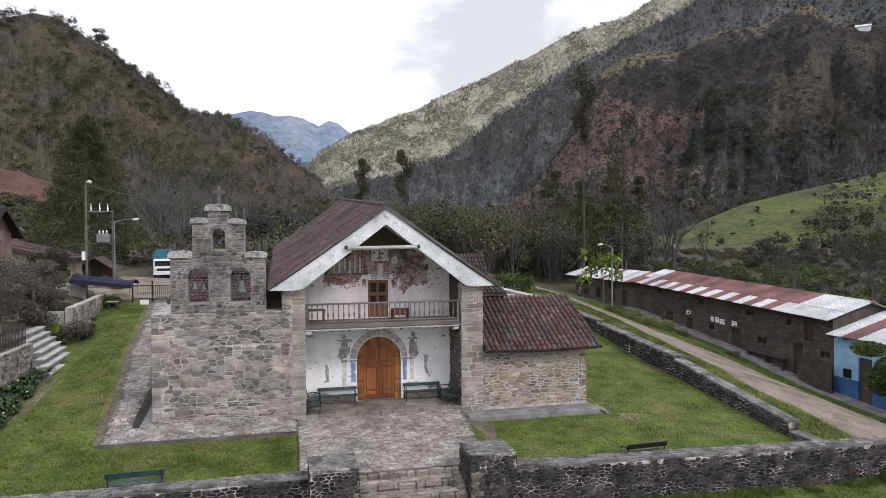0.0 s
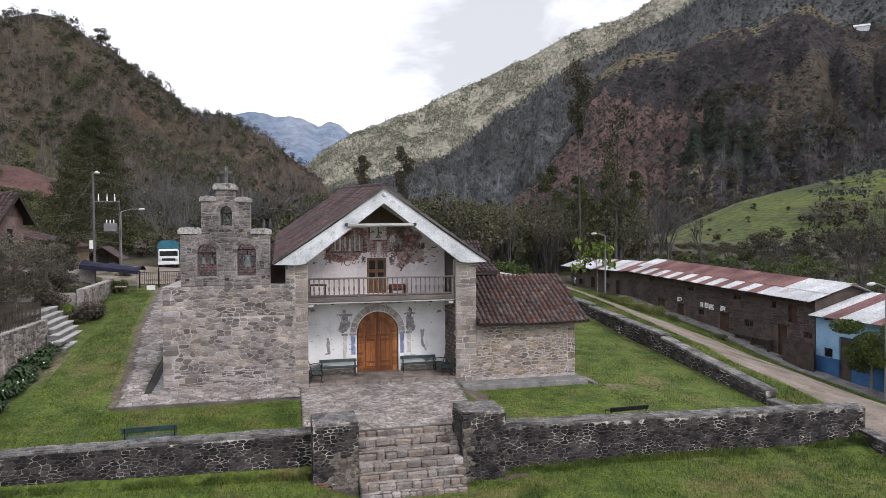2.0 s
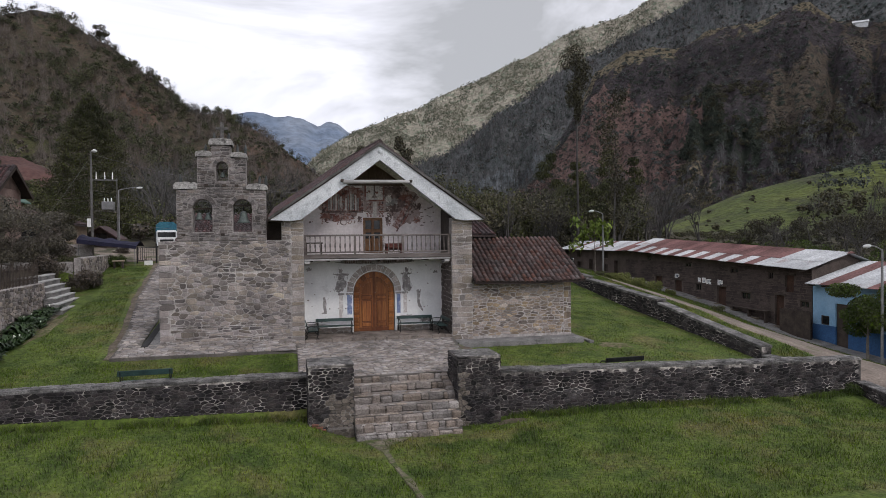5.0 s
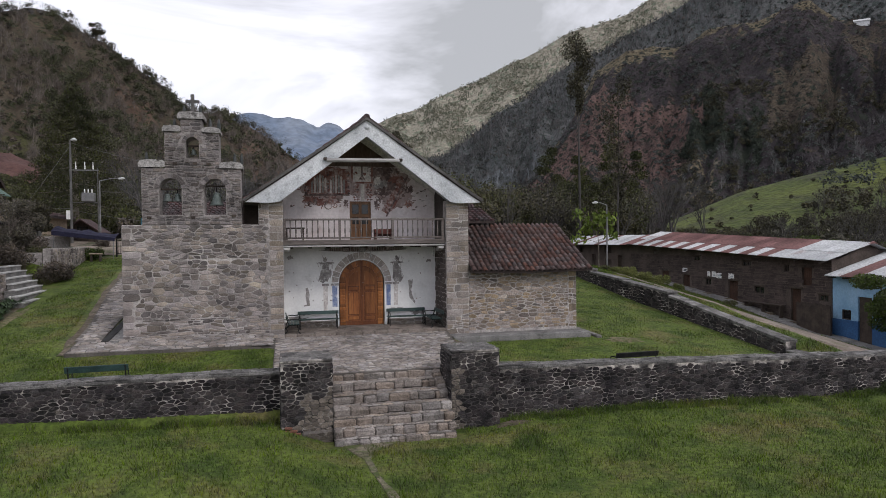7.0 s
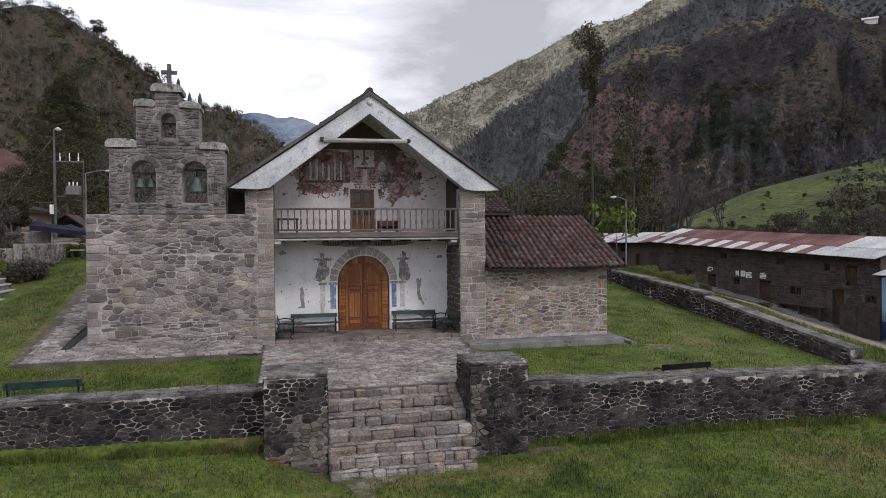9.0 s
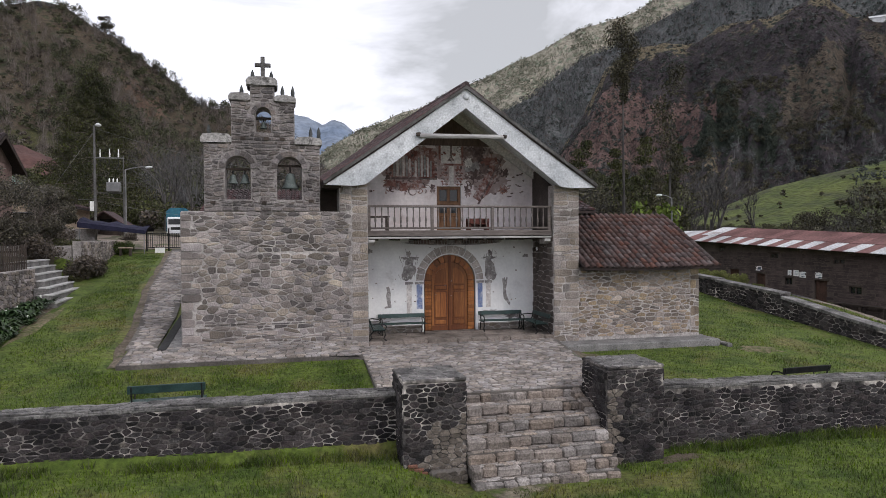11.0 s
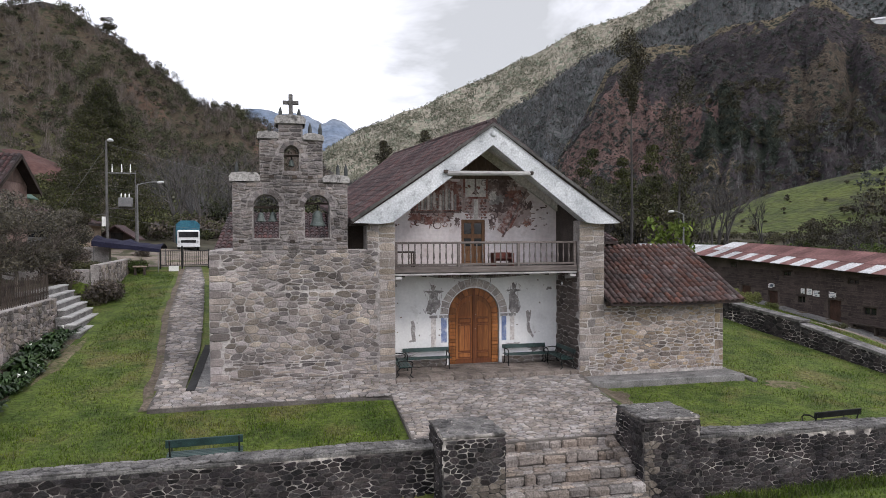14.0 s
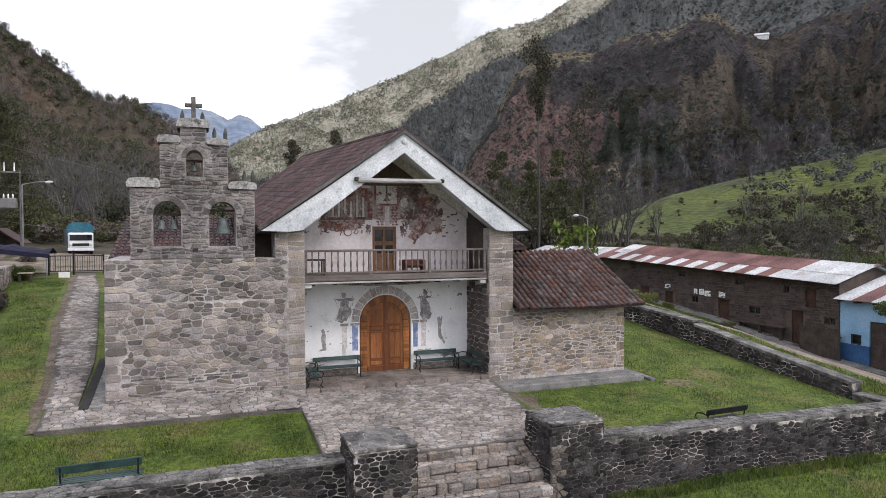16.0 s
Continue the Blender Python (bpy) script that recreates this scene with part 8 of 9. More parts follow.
def spur_zone(az, v):
    """0 dark cliffs and scrub, 1 red bracken, 2 pine wood, 3 tan scree and crest, 4 terraces."""
    q = Vector((az * 0.55, v * 7.0, 1.0))
    az += 2.2 * noise.fractal(q, 0.8, 2.2, 4)
    v += 0.10 * noise.fractal(q + Vector((7, 3, 0)), 0.8, 2.2, 4)
    if v > 0.962 and 19 < az < 44:
        return 4
    if 19 < az < 34.2 and 0.34 < v < 0.88 - 0.010 * (az - 19):
        return 1
    if 22 < az < 33 and v <= 0.34 and v > 0.15:
        return 1 if noise.noise(Vector((az * 0.9, v * 8, 3.0))) > -0.05 else 0
    ragged = noise.fractal(Vector((az * 1.6, v * 22.0, 6.0)), 0.8, 2.2, 3)
    if 33.4 < az + 1.2 * ragged < 39.0 and 0.34 < v + 0.06 * ragged < 0.54:
        return 2
    if 39.5 < az < 44.5 and 0.50 < v < 0.80:
        return 3
    if 44.5 < az and v > 0.5 and noise.noise(Vector((az * 0.8, v * 6, 8.0))) > 0.05:
        return 3
    if 31 < az < 36 and 0.10 < v < 0.30 and math.sin(v * 90) > 0:
        return 4
    return 0


h_red.build("mountain_spur", M["hill_cliff"], "reddish rocky mountain spur with a tan crest", 19, 85, 260, 90, spur_zone)
h_meadow.build("meadow_hill", M["meadow"], "bright green sloping meadow", 31, 85, 70, 16)
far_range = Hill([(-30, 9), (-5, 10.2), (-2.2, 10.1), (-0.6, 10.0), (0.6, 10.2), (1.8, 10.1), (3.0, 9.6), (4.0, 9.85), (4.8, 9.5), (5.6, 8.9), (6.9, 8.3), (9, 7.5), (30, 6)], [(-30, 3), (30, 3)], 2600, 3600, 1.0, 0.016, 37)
ob = far_range.build("backdrop_far_range", M["far_haze"], "distant mountain range, haze painted blue, under cloud", -30, 30, 220, 40)
ob["category"] = "mountains"

# the village side on the left, between the yard and the hill
h_near = Hill([(-75, 6.4), (-30, 6.2), (-20, 5.7), (-16, 4.6), (-14, 3.6), (-8, 2.6), (-2, 1.6), (3, 0.6), (6, -0.2)], [(-75, -1.5), (6, -1.6)], 82, 125, 1.0, 0.008, 41)
h_near.build("hill_near", M["near_slope"], "brown terraced slope behind the village", -75, 6, 80, 14)


# ---------- far woods, joined ----------
def card_cloud(centres, heights, widths, leaves, size, rng, squash=1.0, lift=0.35):
    """Crowns of many small leaf cards: centres at the trees' feet."""
    n = len(centres)
    u = rng.normal(size=(n, leaves, 3))
    u /= np.linalg.norm(u, axis=2, keepdims=True)
    # uneven outline: each crown has its own lobes
    lobes = rng.normal(size=(n, 4, 3))
    lobes /= np.linalg.norm(lobes, axis=2, keepdims=True)
    bulge = np.max(np.einsum("nlc,nkc->nlk", u, lobes), axis=2)
    rad = (rng.random((n, leaves)) ** 0.45) * (0.62 + 0.38 * bulge)
    off = u * rad[..., None]
    off[..., 0] *= widths[:, None]
    off[..., 1] *= widths[:, None]
    off[..., 2] *= (heights * (1 - lift) * 0.5 * squash)[:, None]
    c = centres[:, None, :] + off
    c[..., 2] += (heights * (lift + (1 - lift) * 0.5))[:, None]
    c = c.reshape(-1, 3)
    s = np.repeat(size, leaves) * rng.uniform(0.6, 1.3, n * leaves)
    a = rng.normal(size=(len(c), 3))
    a /= np.linalg.norm(a, axis=1, keepdims=True)
    b = np.cross(a, rng.normal(size=(len(c), 3)))
    b /= np.linalg.norm(b, axis=1, keepdims=True)
    a *= s[:, None]
    b *= (s * rng.uniform(0.45, 0.9, len(c)))[:, None]
    v = np.stack([c - a - 0.3 * b, c - 0.2 * a + b, c + a + 0.3 * b, c + 0.2 * a - b], axis=1).reshape(-1, 3)
    f = np.arange(len(v)).reshape(-1, 4)
    return v, f


def twig_cloud(centres, heights, widths, twigs, rng, thick):
    """Leafless crowns: thin tapering shoots that spread upwards from a trunk."""
    n = len(centres)
    z0 = rng.uniform(0.1, 0.55, (n, twigs)) * heights[:, None]
    ang = rng.uniform(0, 2 * math.pi, (n, twigs))
    ln = rng.uniform(0.25, 0.6, (n, twigs)) * heights[:, None]
    lean = rng.uniform(0.1, 0.8, (n, twigs))
    base = np.zeros((n, twigs, 3)) + centres[:, None, :]
    base[..., 2] += z0
    r = rng.uniform(0.0, 0.45, (n, twigs)) * widths[:, None]
    base[..., 0] += np.cos(ang) * r
    base[..., 1] += np.sin(ang) * r
    d = np.stack([np.cos(ang) * lean, np.sin(ang) * lean, np.ones_like(lean)], axis=2)
    d /= np.linalg.norm(d, axis=2, keepdims=True)
    tip = base + d * ln[..., None]
    w = np.stack([-np.sin(ang + 0.7), np.cos(ang + 0.7), np.zeros_like(ang)], axis=2) * thick
    v = np.stack([base - w, base + w, tip], axis=2).reshape(-1, 3)
    f = np.arange(len(v)).reshape(-1, 3)
    trunk_w = np.stack([np.ones(n), np.zeros(n), np.zeros(n)], axis=1) * thick * 2.2
    top = centres.copy()
    top[:, 2] += heights * 0.8
    tv = np.stack([centres - trunk_w, centres + trunk_w, top], axis=1).reshape(-1, 3)
    return np.concatenate([v, tv]), np.concatenate([f, np.arange(len(tv)).reshape(-1, 3) + len(v)])


def scatter(hill, n, az0, az1, v0, v1, rng, clump=0.0, phase=0.0, keep=None):
    out = []
    tries = 0
    while len(out) < n and tries < n * 12:
        tries += 1
        az, v = rng.uniform(az0, az1), rng.uniform(v0, v1) ** 0.8
        if clump and noise.noise(Vector((az * 0.45, v * 9 + phase, phase))) < clump - 0.5:
            continue
        if keep and not keep(az, v):
            continue
        p = hill.at(az, v)
        out.append((p.x, p.y, p.z - 0.3))
    return np.array(out)


def woods(name, hill, n, az, v, h, w, leaves, size, material, seed, label, clump=0.45, bare=False, thick=0.1, keep=None):
    rng = np.random.default_rng(seed)
    c = scatter(hill, n, az[0], az[1], v[0], v[1], rng, clump, seed * 1.7, keep)
    hh = rng.uniform(h[0], h[1], len(c))
    ww = hh * rng.uniform(w[0], w[1], len(c))
    if bare:
        vs, fs = twig_cloud(c, hh, ww, leaves, rng, thick)
    else:
        vs, fs = card_cloud(c, hh, ww, leaves, np.full(len(c), size), rng)
    ob = quick_mesh(name, vs, fs, material)
    return tagged(ob, label, "woods", kind="stuff")




def off_field(az, v):
    return not (az < -16.2 and v > 0.28)


woods("woods", h_left, 380, (-24, 6), (0.02, 1.0), (3, 7), (0.3, 0.5), 160, 0.26, M["leaf_slope"], 101, "dark green trees on the scrubby hillside", 0.5, keep=lambda az, v: slope_zone(az, v) == 0)
woods("woods", h_left, 1900, (-24, 6), (0.0, 1.0), (1.0, 3.0), (0.4, 0.7), 50, 0.23, M["leaf_brown"], 102, "dry brown scrub on the hillside", 0.3)
woods("woods", h_left, 1500, (-24, 6), (0.0, 1.0), (1.0, 3.4), (0.4, 0.7), 60, 0.23, M["leaf_slope"], 103, "olive scrub on the hillside", 0.42)
woods("bare_woods", h_left, 1500, (-24, 6), (0.02, 1.0), (3.5, 7), (0.3, 0.5), 34, 0, M["twig"], 104, "leafless grey trees on the hillside", 0.35, True, 0.04)
woods("bare_woods", h_left, 90, (-24, 5), (0.96, 1.0), (3, 6), (0.5, 0.8), 46, 0, M["twig_grey"], 105, "thin trees along the hill's crest", 0.2, True, 0.05)
woods("woods", h_left, 80, (-24, 5), (0.95, 1.0), (3, 7), (0.3, 0.5), 150, 0.15, M["leaf_hill"], 109, "trees along the hill's crest", 0.2)
woods("woods", h_near, 600, (-26, 5), (0.0, 1.0), (1.5, 4.0), (0.35, 0.6), 80, 0.20, M["leaf_olive"], 106, "olive scrub behind the village", 0.3, keep=off_field)
woods("woods", h_near, 800, (-26, 5), (0.0, 1.0), (1.5, 4.0), (0.35, 0.6), 80, 0.19, M["leaf_brown"], 107, "dry brown scrub behind the village", 0.25, keep=off_field)
woods("woods", h_near, 170, (-15.5, 5), (0.0, 1.0), (3, 7), (0.28, 0.45), 300, 0.17, M["leaf_slope"], 136, "dark green trees behind the village", 0.2)
woods("woods", h_near, 260, (-21.5, -16.0), (0.25, 0.72), (0.7, 1.5), (0.6, 0.9), 90, 0.17, M["leaf_olive"], 137, "low olive bushes below the red field", 0.0)
woods("bare_woods", h_near, 90, (-15, 5), (0.0, 1.0), (5, 9), (0.25, 0.4), 60, 0, M["twig_grey"], 108, "leafless grey trees behind the village", 0.3, True, 0.035)
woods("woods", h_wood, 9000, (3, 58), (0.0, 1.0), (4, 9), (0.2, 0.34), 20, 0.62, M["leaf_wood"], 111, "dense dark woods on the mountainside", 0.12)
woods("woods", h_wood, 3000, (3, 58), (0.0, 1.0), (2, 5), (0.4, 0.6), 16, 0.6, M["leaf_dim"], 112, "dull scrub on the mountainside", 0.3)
# paled twigs at the foot stand in for smoke haze
woods("bare_woods", h_wood, 6000, (3, 40), (0.0, 0.42), (5, 10), (0.22, 0.35), 12, 0, M["twig_haze"], 113, "leafless trees on the mountainside, paled for haze", 0.3, True, 0.14)
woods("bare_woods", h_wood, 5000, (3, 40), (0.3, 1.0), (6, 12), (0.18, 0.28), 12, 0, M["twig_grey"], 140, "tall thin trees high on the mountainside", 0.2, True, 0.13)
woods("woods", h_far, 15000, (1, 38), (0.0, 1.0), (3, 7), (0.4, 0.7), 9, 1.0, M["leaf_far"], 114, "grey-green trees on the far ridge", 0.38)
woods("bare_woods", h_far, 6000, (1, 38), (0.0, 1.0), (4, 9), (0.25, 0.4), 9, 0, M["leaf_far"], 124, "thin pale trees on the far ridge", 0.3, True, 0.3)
woods("woods", h_red, 1700, (20, 58), (0.0, 0.9), (1.5, 4), (0.4, 0.6), 30, 0.36, M["leaf_wood"], 115, "dark bushes on the red spur", 0.5, keep=lambda az, v: spur_zone(az, v) in (0, 4))
woods("woods", h_red, 5200, (20, 58), (0.0, 1.0), (0.8, 2.0), (0.5, 0.9), 14, 0.34, M["leaf_spur"], 116, "dry bushes on the red spur", 0.3, keep=lambda az, v: spur_zone(az, v) != 2)
woods("woods", h_red, 620, (31.5, 40.5), (0.18, 0.56), (2.5, 4.5), (0.3, 0.45), 34, 0.36, M["pine"], 125, "young dark pine wood on the red spur", 0.3, keep=lambda az, v: spur_zone(az, v) == 2)
woods("bare_woods", h_red, 700, (22, 58), (0.0, 0.4), (4, 7), (0.3, 0.45), 16, 0, M["twig_grey"], 117, "leafless trees on the red spur", 0.3, True, 0.10, keep=lambda az, v: spur_zone(az, v) in (0, 4) and (az > 36 or v < 0.25))
woods("woods", h_red, 1000, (23, 58), (0.0, 0.62), (3, 7), (0.35, 0.5), 70, 0.42, M["leaf_hill"], 141, "dark round trees at the foot of the spur", 0.45, keep=lambda az, v: spur_zone(az, v) != 1 or v < 0.2)
woods("woods", h_red, 380, (20, 35), (0.2, 0.9), (2, 4.5), (0.4, 0.6), 46, 0.4, M["leaf_wood"], 142, "clumps of dark trees on the red slope", 0.55)
woods("woods", h_meadow, 110, (42.5, 60), (0.0, 0.45), (2.0, 5.0), (0.3, 0.5), 90, 0.26, M["leaf_hill"], 118, "dark trees below the meadow", 0.35)
woods("bare_woods", h_meadow, 60, (42, 60), (0.0, 0.5), (3, 6), (0.25, 0.4), 40, 0, M["twig_dark"], 119, "leafless trees on the meadow", 0.45, True, 0.045)
woods("woods", h_meadow, 110, (34, 60), (0.05, 0.95), (0.5, 1.6), (0.4, 0.7), 60, 0.20, M["leaf_hill"], 120, "scattered dark bushes on the meadow", 0.5)
woods("woods", h_meadow, 70, (44, 60), (0.55, 1.0), (2.5, 5.5), (0.3, 0.5), 90, 0.26, M["leaf_wood"], 126, "dark trees at the meadow's upper corner", 0.2)


class Hedge:
    """The ground between the long house and the meadow, for the bushes on it."""

    @staticmethod
    def at(az, v):
        p = hill_point(az, 0, lerp(64, 112, v))
        p.z = ground_z(p.x, p.y)
        return p


woods("woods", Hedge, 90, (30.5, 60), (0.0, 1.0), (0.7, 1.6), (0.5, 0.8), 320, 0.085, M["leaf_olive"], 127, "olive bushes behind the long house", 0.5)
woods("woods", Hedge, 90, (30.5, 60), (0.0, 1.0), (0.7, 1.6), (0.5, 0.8), 320, 0.085, M["leaf_hill"], 128, "dark bushes behind the long house", 0.5)
woods("woods", Hedge, 160, (32, 60), (0.0, 0.5), (0.8, 1.9), (0.5, 0.8), 300, 0.085, M["leaf_green"], 129, "green bushes behind the long house", 0.2)


woods("bare_woods", Hedge, 46, (30.5, 60), (0.0, 1.0), (1.5, 3.6), (0.28, 0.45), 40, 0, M["twig_dark"], 138, "thin leafless scrub behind the long house", 0.1, True, 0.03)
woods("woods", Hedge, 420, (30.5, 60), (0.0, 1.0), (0.5, 1.5), (0.6, 1.0), 220, 0.085, M["leaf_hill"], 139, "dark scrub behind the long house", 0.0)
woods("woods", Hedge, 46, (39, 60), (0.45, 1.0), (2.5, 5.0), (0.3, 0.45), 520, 0.10, M["leaf_hill"], 143, "dark feathery trees below the meadow", 0.2)


class Floor:
    """The valley floor, for the trees on it."""

    @staticmethod
    def at(az, v):
        p = hill_point(az, 0, lerp(95, 420, v))
        p.z = ground_z(p.x, p.y)
        return p


woods("woods", Floor, 1300, (-4, 31.5), (0.0, 1.0), (4, 9), (0.25, 0.45), 40, 0.5, M["leaf_hill"], 121, "dark trees on the valley floor", 0.25)
woods("woods", Floor, 600, (-4, 31.5), (0.0, 1.0), (4, 9), (0.25, 0.45), 40, 0.45, M["leaf_olive"], 122, "olive trees on the valley floor", 0.3)
woods("bare_woods", Floor, 700, (-4, 31.5), (0.0, 1.0), (6, 11), (0.25, 0.4), 30, 0, M["twig_dark"], 123, "leafless trees on the valley floor", 0.3, True, 0.07)

class Thicket:
    """The wooded ground just behind the church and the far house."""

    @staticmethod
    def at(az, v):
        p = hill_point(az, 0, lerp(66, 104, v))
        p.z = ground_z(p.x, p.y)
        return p


def clear_of_houses(az, v):
    p = Thicket.at(az, v)
    return not (p.x > 20 and p.y < 41) and not (p.x < 7 and p.y < 37)


woods("woods", Thicket, 220, (9, 31.5), (0.0, 1.0), (3.5, 8.5), (0.22, 0.36), 420, 0.15, M["leaf_hill"], 131, "dark feathery trees behind the church", 0.1, keep=clear_of_houses)
woods("woods", Thicket, 150, (9, 31.5), (0.0, 1.0), (3.5, 9.0), (0.22, 0.36), 420, 0.14, M["leaf_olive"], 132, "olive feathery trees behind the church", 0.1, keep=clear_of_houses)
woods("bare_woods", Thicket, 140, (9, 31.5), (0.0, 1.0), (5, 10), (0.2, 0.32), 60, 0, M["twig_dark"], 133, "leafless grey trees behind the church", 0.1, True, 0.03, keep=clear_of_houses)
woods("woods", Thicket, 230, (-12, 12), (0.0, 1.0), (1.2, 3.4), (0.4, 0.7), 260, 0.13, M["leaf_olive"], 134, "olive scrub along the upper road", 0.15, keep=clear_of_houses)
woods("woods", Thicket, 160, (-12, 12), (0.0, 1.0), (1.2, 3.0), (0.4, 0.7), 260, 0.13, M["leaf_brown"], 135, "dry brown bushes along the upper road", 0.3, keep=clear_of_houses)

# a field of red earth on the slope beside the big conifer
vs, fs = [], []
for j in range(7):
    for i in range(13):
        az = lerp(-20.3, -16.9, i / 12)
        p = h_near.at(az + 0.25 * math.sin(j * 1.7), lerp(0.76, 0.99, j / 6) - 0.08 * abs(i / 12 - 0.5))
        vs.append(p + Vector((0, 0, 0.5)))
for j in range(6):
    for i in range(12):
        a = j * 13 + i
        fs.append((a, a + 1, a + 14, a + 13))
tagged(link_mesh("red_field", vs, fs, M["red_soil"], smooth=True), "sloping field of bare red earth", "field", kind="structure")


# pale roofs of the village far down the valley
def valley_house(az, r, w, d, h, turn, p=None, label="small far house with a pale metal roof", wall="tan_wall"):
    if p is None:
        p = hill_point(az, 0, r)
        p.z = ground_z(p.x, p.y) + 3.0
    ob = empty("valley_house", pose(p.x, p.y, p.z, 0, 0, turn), label=label, category="house", group="houses down the valley")
    box("house_wall", -w / 2, w / 2, -d / 2, d / 2, -4.0, h, M[wall], ob)
    prism("roof", [(-d / 2 - 0.6, h - 0.2), (d / 2 + 0.6, h - 0.2), (0, h + 1.5)], "x", -w / 2 - 0.5, w / 2 + 0.5, M["valley_roof"], ob)
    return ob


for az, r, w, d, h, turn in ((14.2, 205, 12, 7, 3.4, 10), (15.4, 190, 10, 6, 3.0, -15), (13.2, 235, 14, 7, 4.0, 0), (16.3, 215, 9, 6, 3.5, 20), (12.4, 185, 9, 6, 2.6, 12), (-0.8, 150, 12, 6, 2.6, 5), (0.6, 160, 9, 6, 2.6, -8)):
    valley_house(az, r, w, d, h, turn)
valley_house(0, 0, 8.5, 4, 1.3, -40, h_red.at(45.8, 0.99), "long white house on the mountain ridge", "ridge_white")

# ---------- single trees ----------
def bare_tree_mesh(name, height, seed, depth=5, spread=0.55, r0=0.16):
    rnd = random.Random(seed)
    bm = bmesh.new()

    def grow(p, d, ln, r, k):
        q = p + d * ln
        add_tube(bm, p, q, r, r * 0.7, 5 if k > 2 else 3, False)
        if k == 0:
            return
        for _ in range(rnd.choice((2, 3, 3))):
            e = (d + Vector((rnd.gauss(0, spread), rnd.gauss(0, spread), rnd.gauss(0.1, spread * 0.6)))).normalized()
            grow(p.lerp(q, rnd.uniform(0.55, 1.0)), e, ln * rnd.uniform(0.55, 0.85), r * 0.6, k - 1)
    grow(Vector((0, 0, 0)), Vector((0, 0, 1)), height * 0.32, r0, depth)
    return bm


def leaf_crown(name, parent, lobes, leaves, size, material, seed, droop=0.0):
    """A crown of small leaf cards gathered in uneven lobes (x, y, z, rx, rz)."""
    rng = np.random.default_rng(seed)
    cs = []
    for x, y, z, rx, rz in lobes:
        u = rng.normal(size=(leaves, 3))
        u /= np.linalg.norm(u, axis=1, keepdims=True)
        u *= (rng.random(leaves) ** 0.4)[:, None]
        cs.append(u * (rx, rx, rz) + (x, y, z))
    c = np.concatenate(cs)
    n = len(c)
    a = rng.normal(size=(n, 3))
    a[:, 2] -= droop
    a /= np.linalg.norm(a, axis=1, keepdims=True)
    b = np.cross(a, rng.normal(size=(n, 3)))
    b /= np.linalg.norm(b, axis=1, keepdims=True)
    s = size * rng.uniform(0.6, 1.4, n)
    a *= s[:, None]
    b *= (s * 0.45)[:, None]
    v = np.stack([c - a, c + b, c + a, c - b], axis=1).reshape(-1, 3)
    return quick_mesh(name, v, np.arange(len(v)).reshape(-1, 4), material, parent)


def limb_trunk(parent, height, r0, lobes, seed, material, lean=0.0):
    rnd = random.Random(seed)
    bm = bmesh.new()
    pts = [Vector((lean * t * t * height + rnd.uniform(-0.02, 0.02) * height * t, rnd.uniform(-0.02, 0.02) * height * t, t * height)) for t in (0, 0.25, 0.5, 0.75, 1)]
    for i in range(4):
        add_tube(bm, pts[i], pts[i + 1], r0 * (1 - 0.22 * i), r0 * (1 - 0.22 * (i + 1)), 7)
    for x, y, z, rx, rz in lobes:
        k = max(0.2, min(0.95, (z - rz * 0.8) / height))
        i = min(3, int(k * 4))
        base = pts[i].lerp(pts[i + 1], k * 4 - i)
        add_tube(bm, base, (x, y, z), r0 * 0.35, r0 * 0.08, 5)
    return part("trunk", bm, material, parent)


def tall_gum(seed, height, material, crown_from=0.45, leaves=130, width=0.13, size=0.2):
    """A slender tall tree with a thin crown."""
    rnd = random.Random(seed)
    ob = empty("gum_tree", label="tall slender tree with a thin dark crown", category="tree", group="trees behind the church")
    lobes = []
    k = 9
    for i in range(k):
        t = lerp(crown_from, 0.98, i / (k - 1))
        w = height * width * (0.35 + 0.85 * math.sin(math.pi * (1 - i / (k - 0.2)) ** 0.7))
        a = rnd.uniform(0, 6.28)
        lobes.append((math.cos(a) * w * 0.55, math.sin(a) * w * 0.55, height * t, w * rnd.uniform(0.6, 0.9), height * 0.055))
    limb_trunk(ob, height * 0.97, height * 0.0075, lobes, seed, M["twig_dark"])
    leaf_crown("crown", ob, lobes, leaves, size, material, seed, 0.4)
    return ob


def round_tree(name, seed, height, material, label, leaves=150, size=0.22, r0=0.14, group="", wide=0.36, low=0.4):
    rnd = random.Random(seed)
    ob = empty(name, label=label, category="tree", group=group)
    lobes = []
    for i in range(9):
        a = rnd.uniform(0, 6.28)
        rr = rnd.uniform(0.1, wide) * height
        lobes.append((math.cos(a) * rr, math.sin(a) * rr, height * rnd.uniform(low + 0.1, 0.92), height * rnd.uniform(0.13, 0.22), height * rnd.uniform(0.09, 0.15)))
    limb_trunk(ob, height * 0.75, r0, lobes, seed, M["bark"])
    leaf_crown("crown", ob, lobes, leaves, size, material, seed)
    return ob


def put(proto, x, y, s, rz, first=False, z=None, sz=None):
    m = pose(x, y, ground_z(x, y) - 0.1 if z is None else z, 0, 0, rz) @ Matrix.Diagonal((s, s, sz or s, 1))
    if first:
        proto.matrix_basis = m
        return proto
    return copy_thing(proto, m)


# two tall trees behind the long house
g1 = tall_gum(1, 23.8, M["leaf_hill"], 0.70, 460, 0.058, 0.13)
g1.matrix_basis = pose(28.5, 41, 1.5)
g2 = tall_gum(2, 17.6, M["leaf_hill"], 0.30, 300, 0.075, 0.13)
g2.matrix_basis = pose(28.6, 32.5, 1.0)
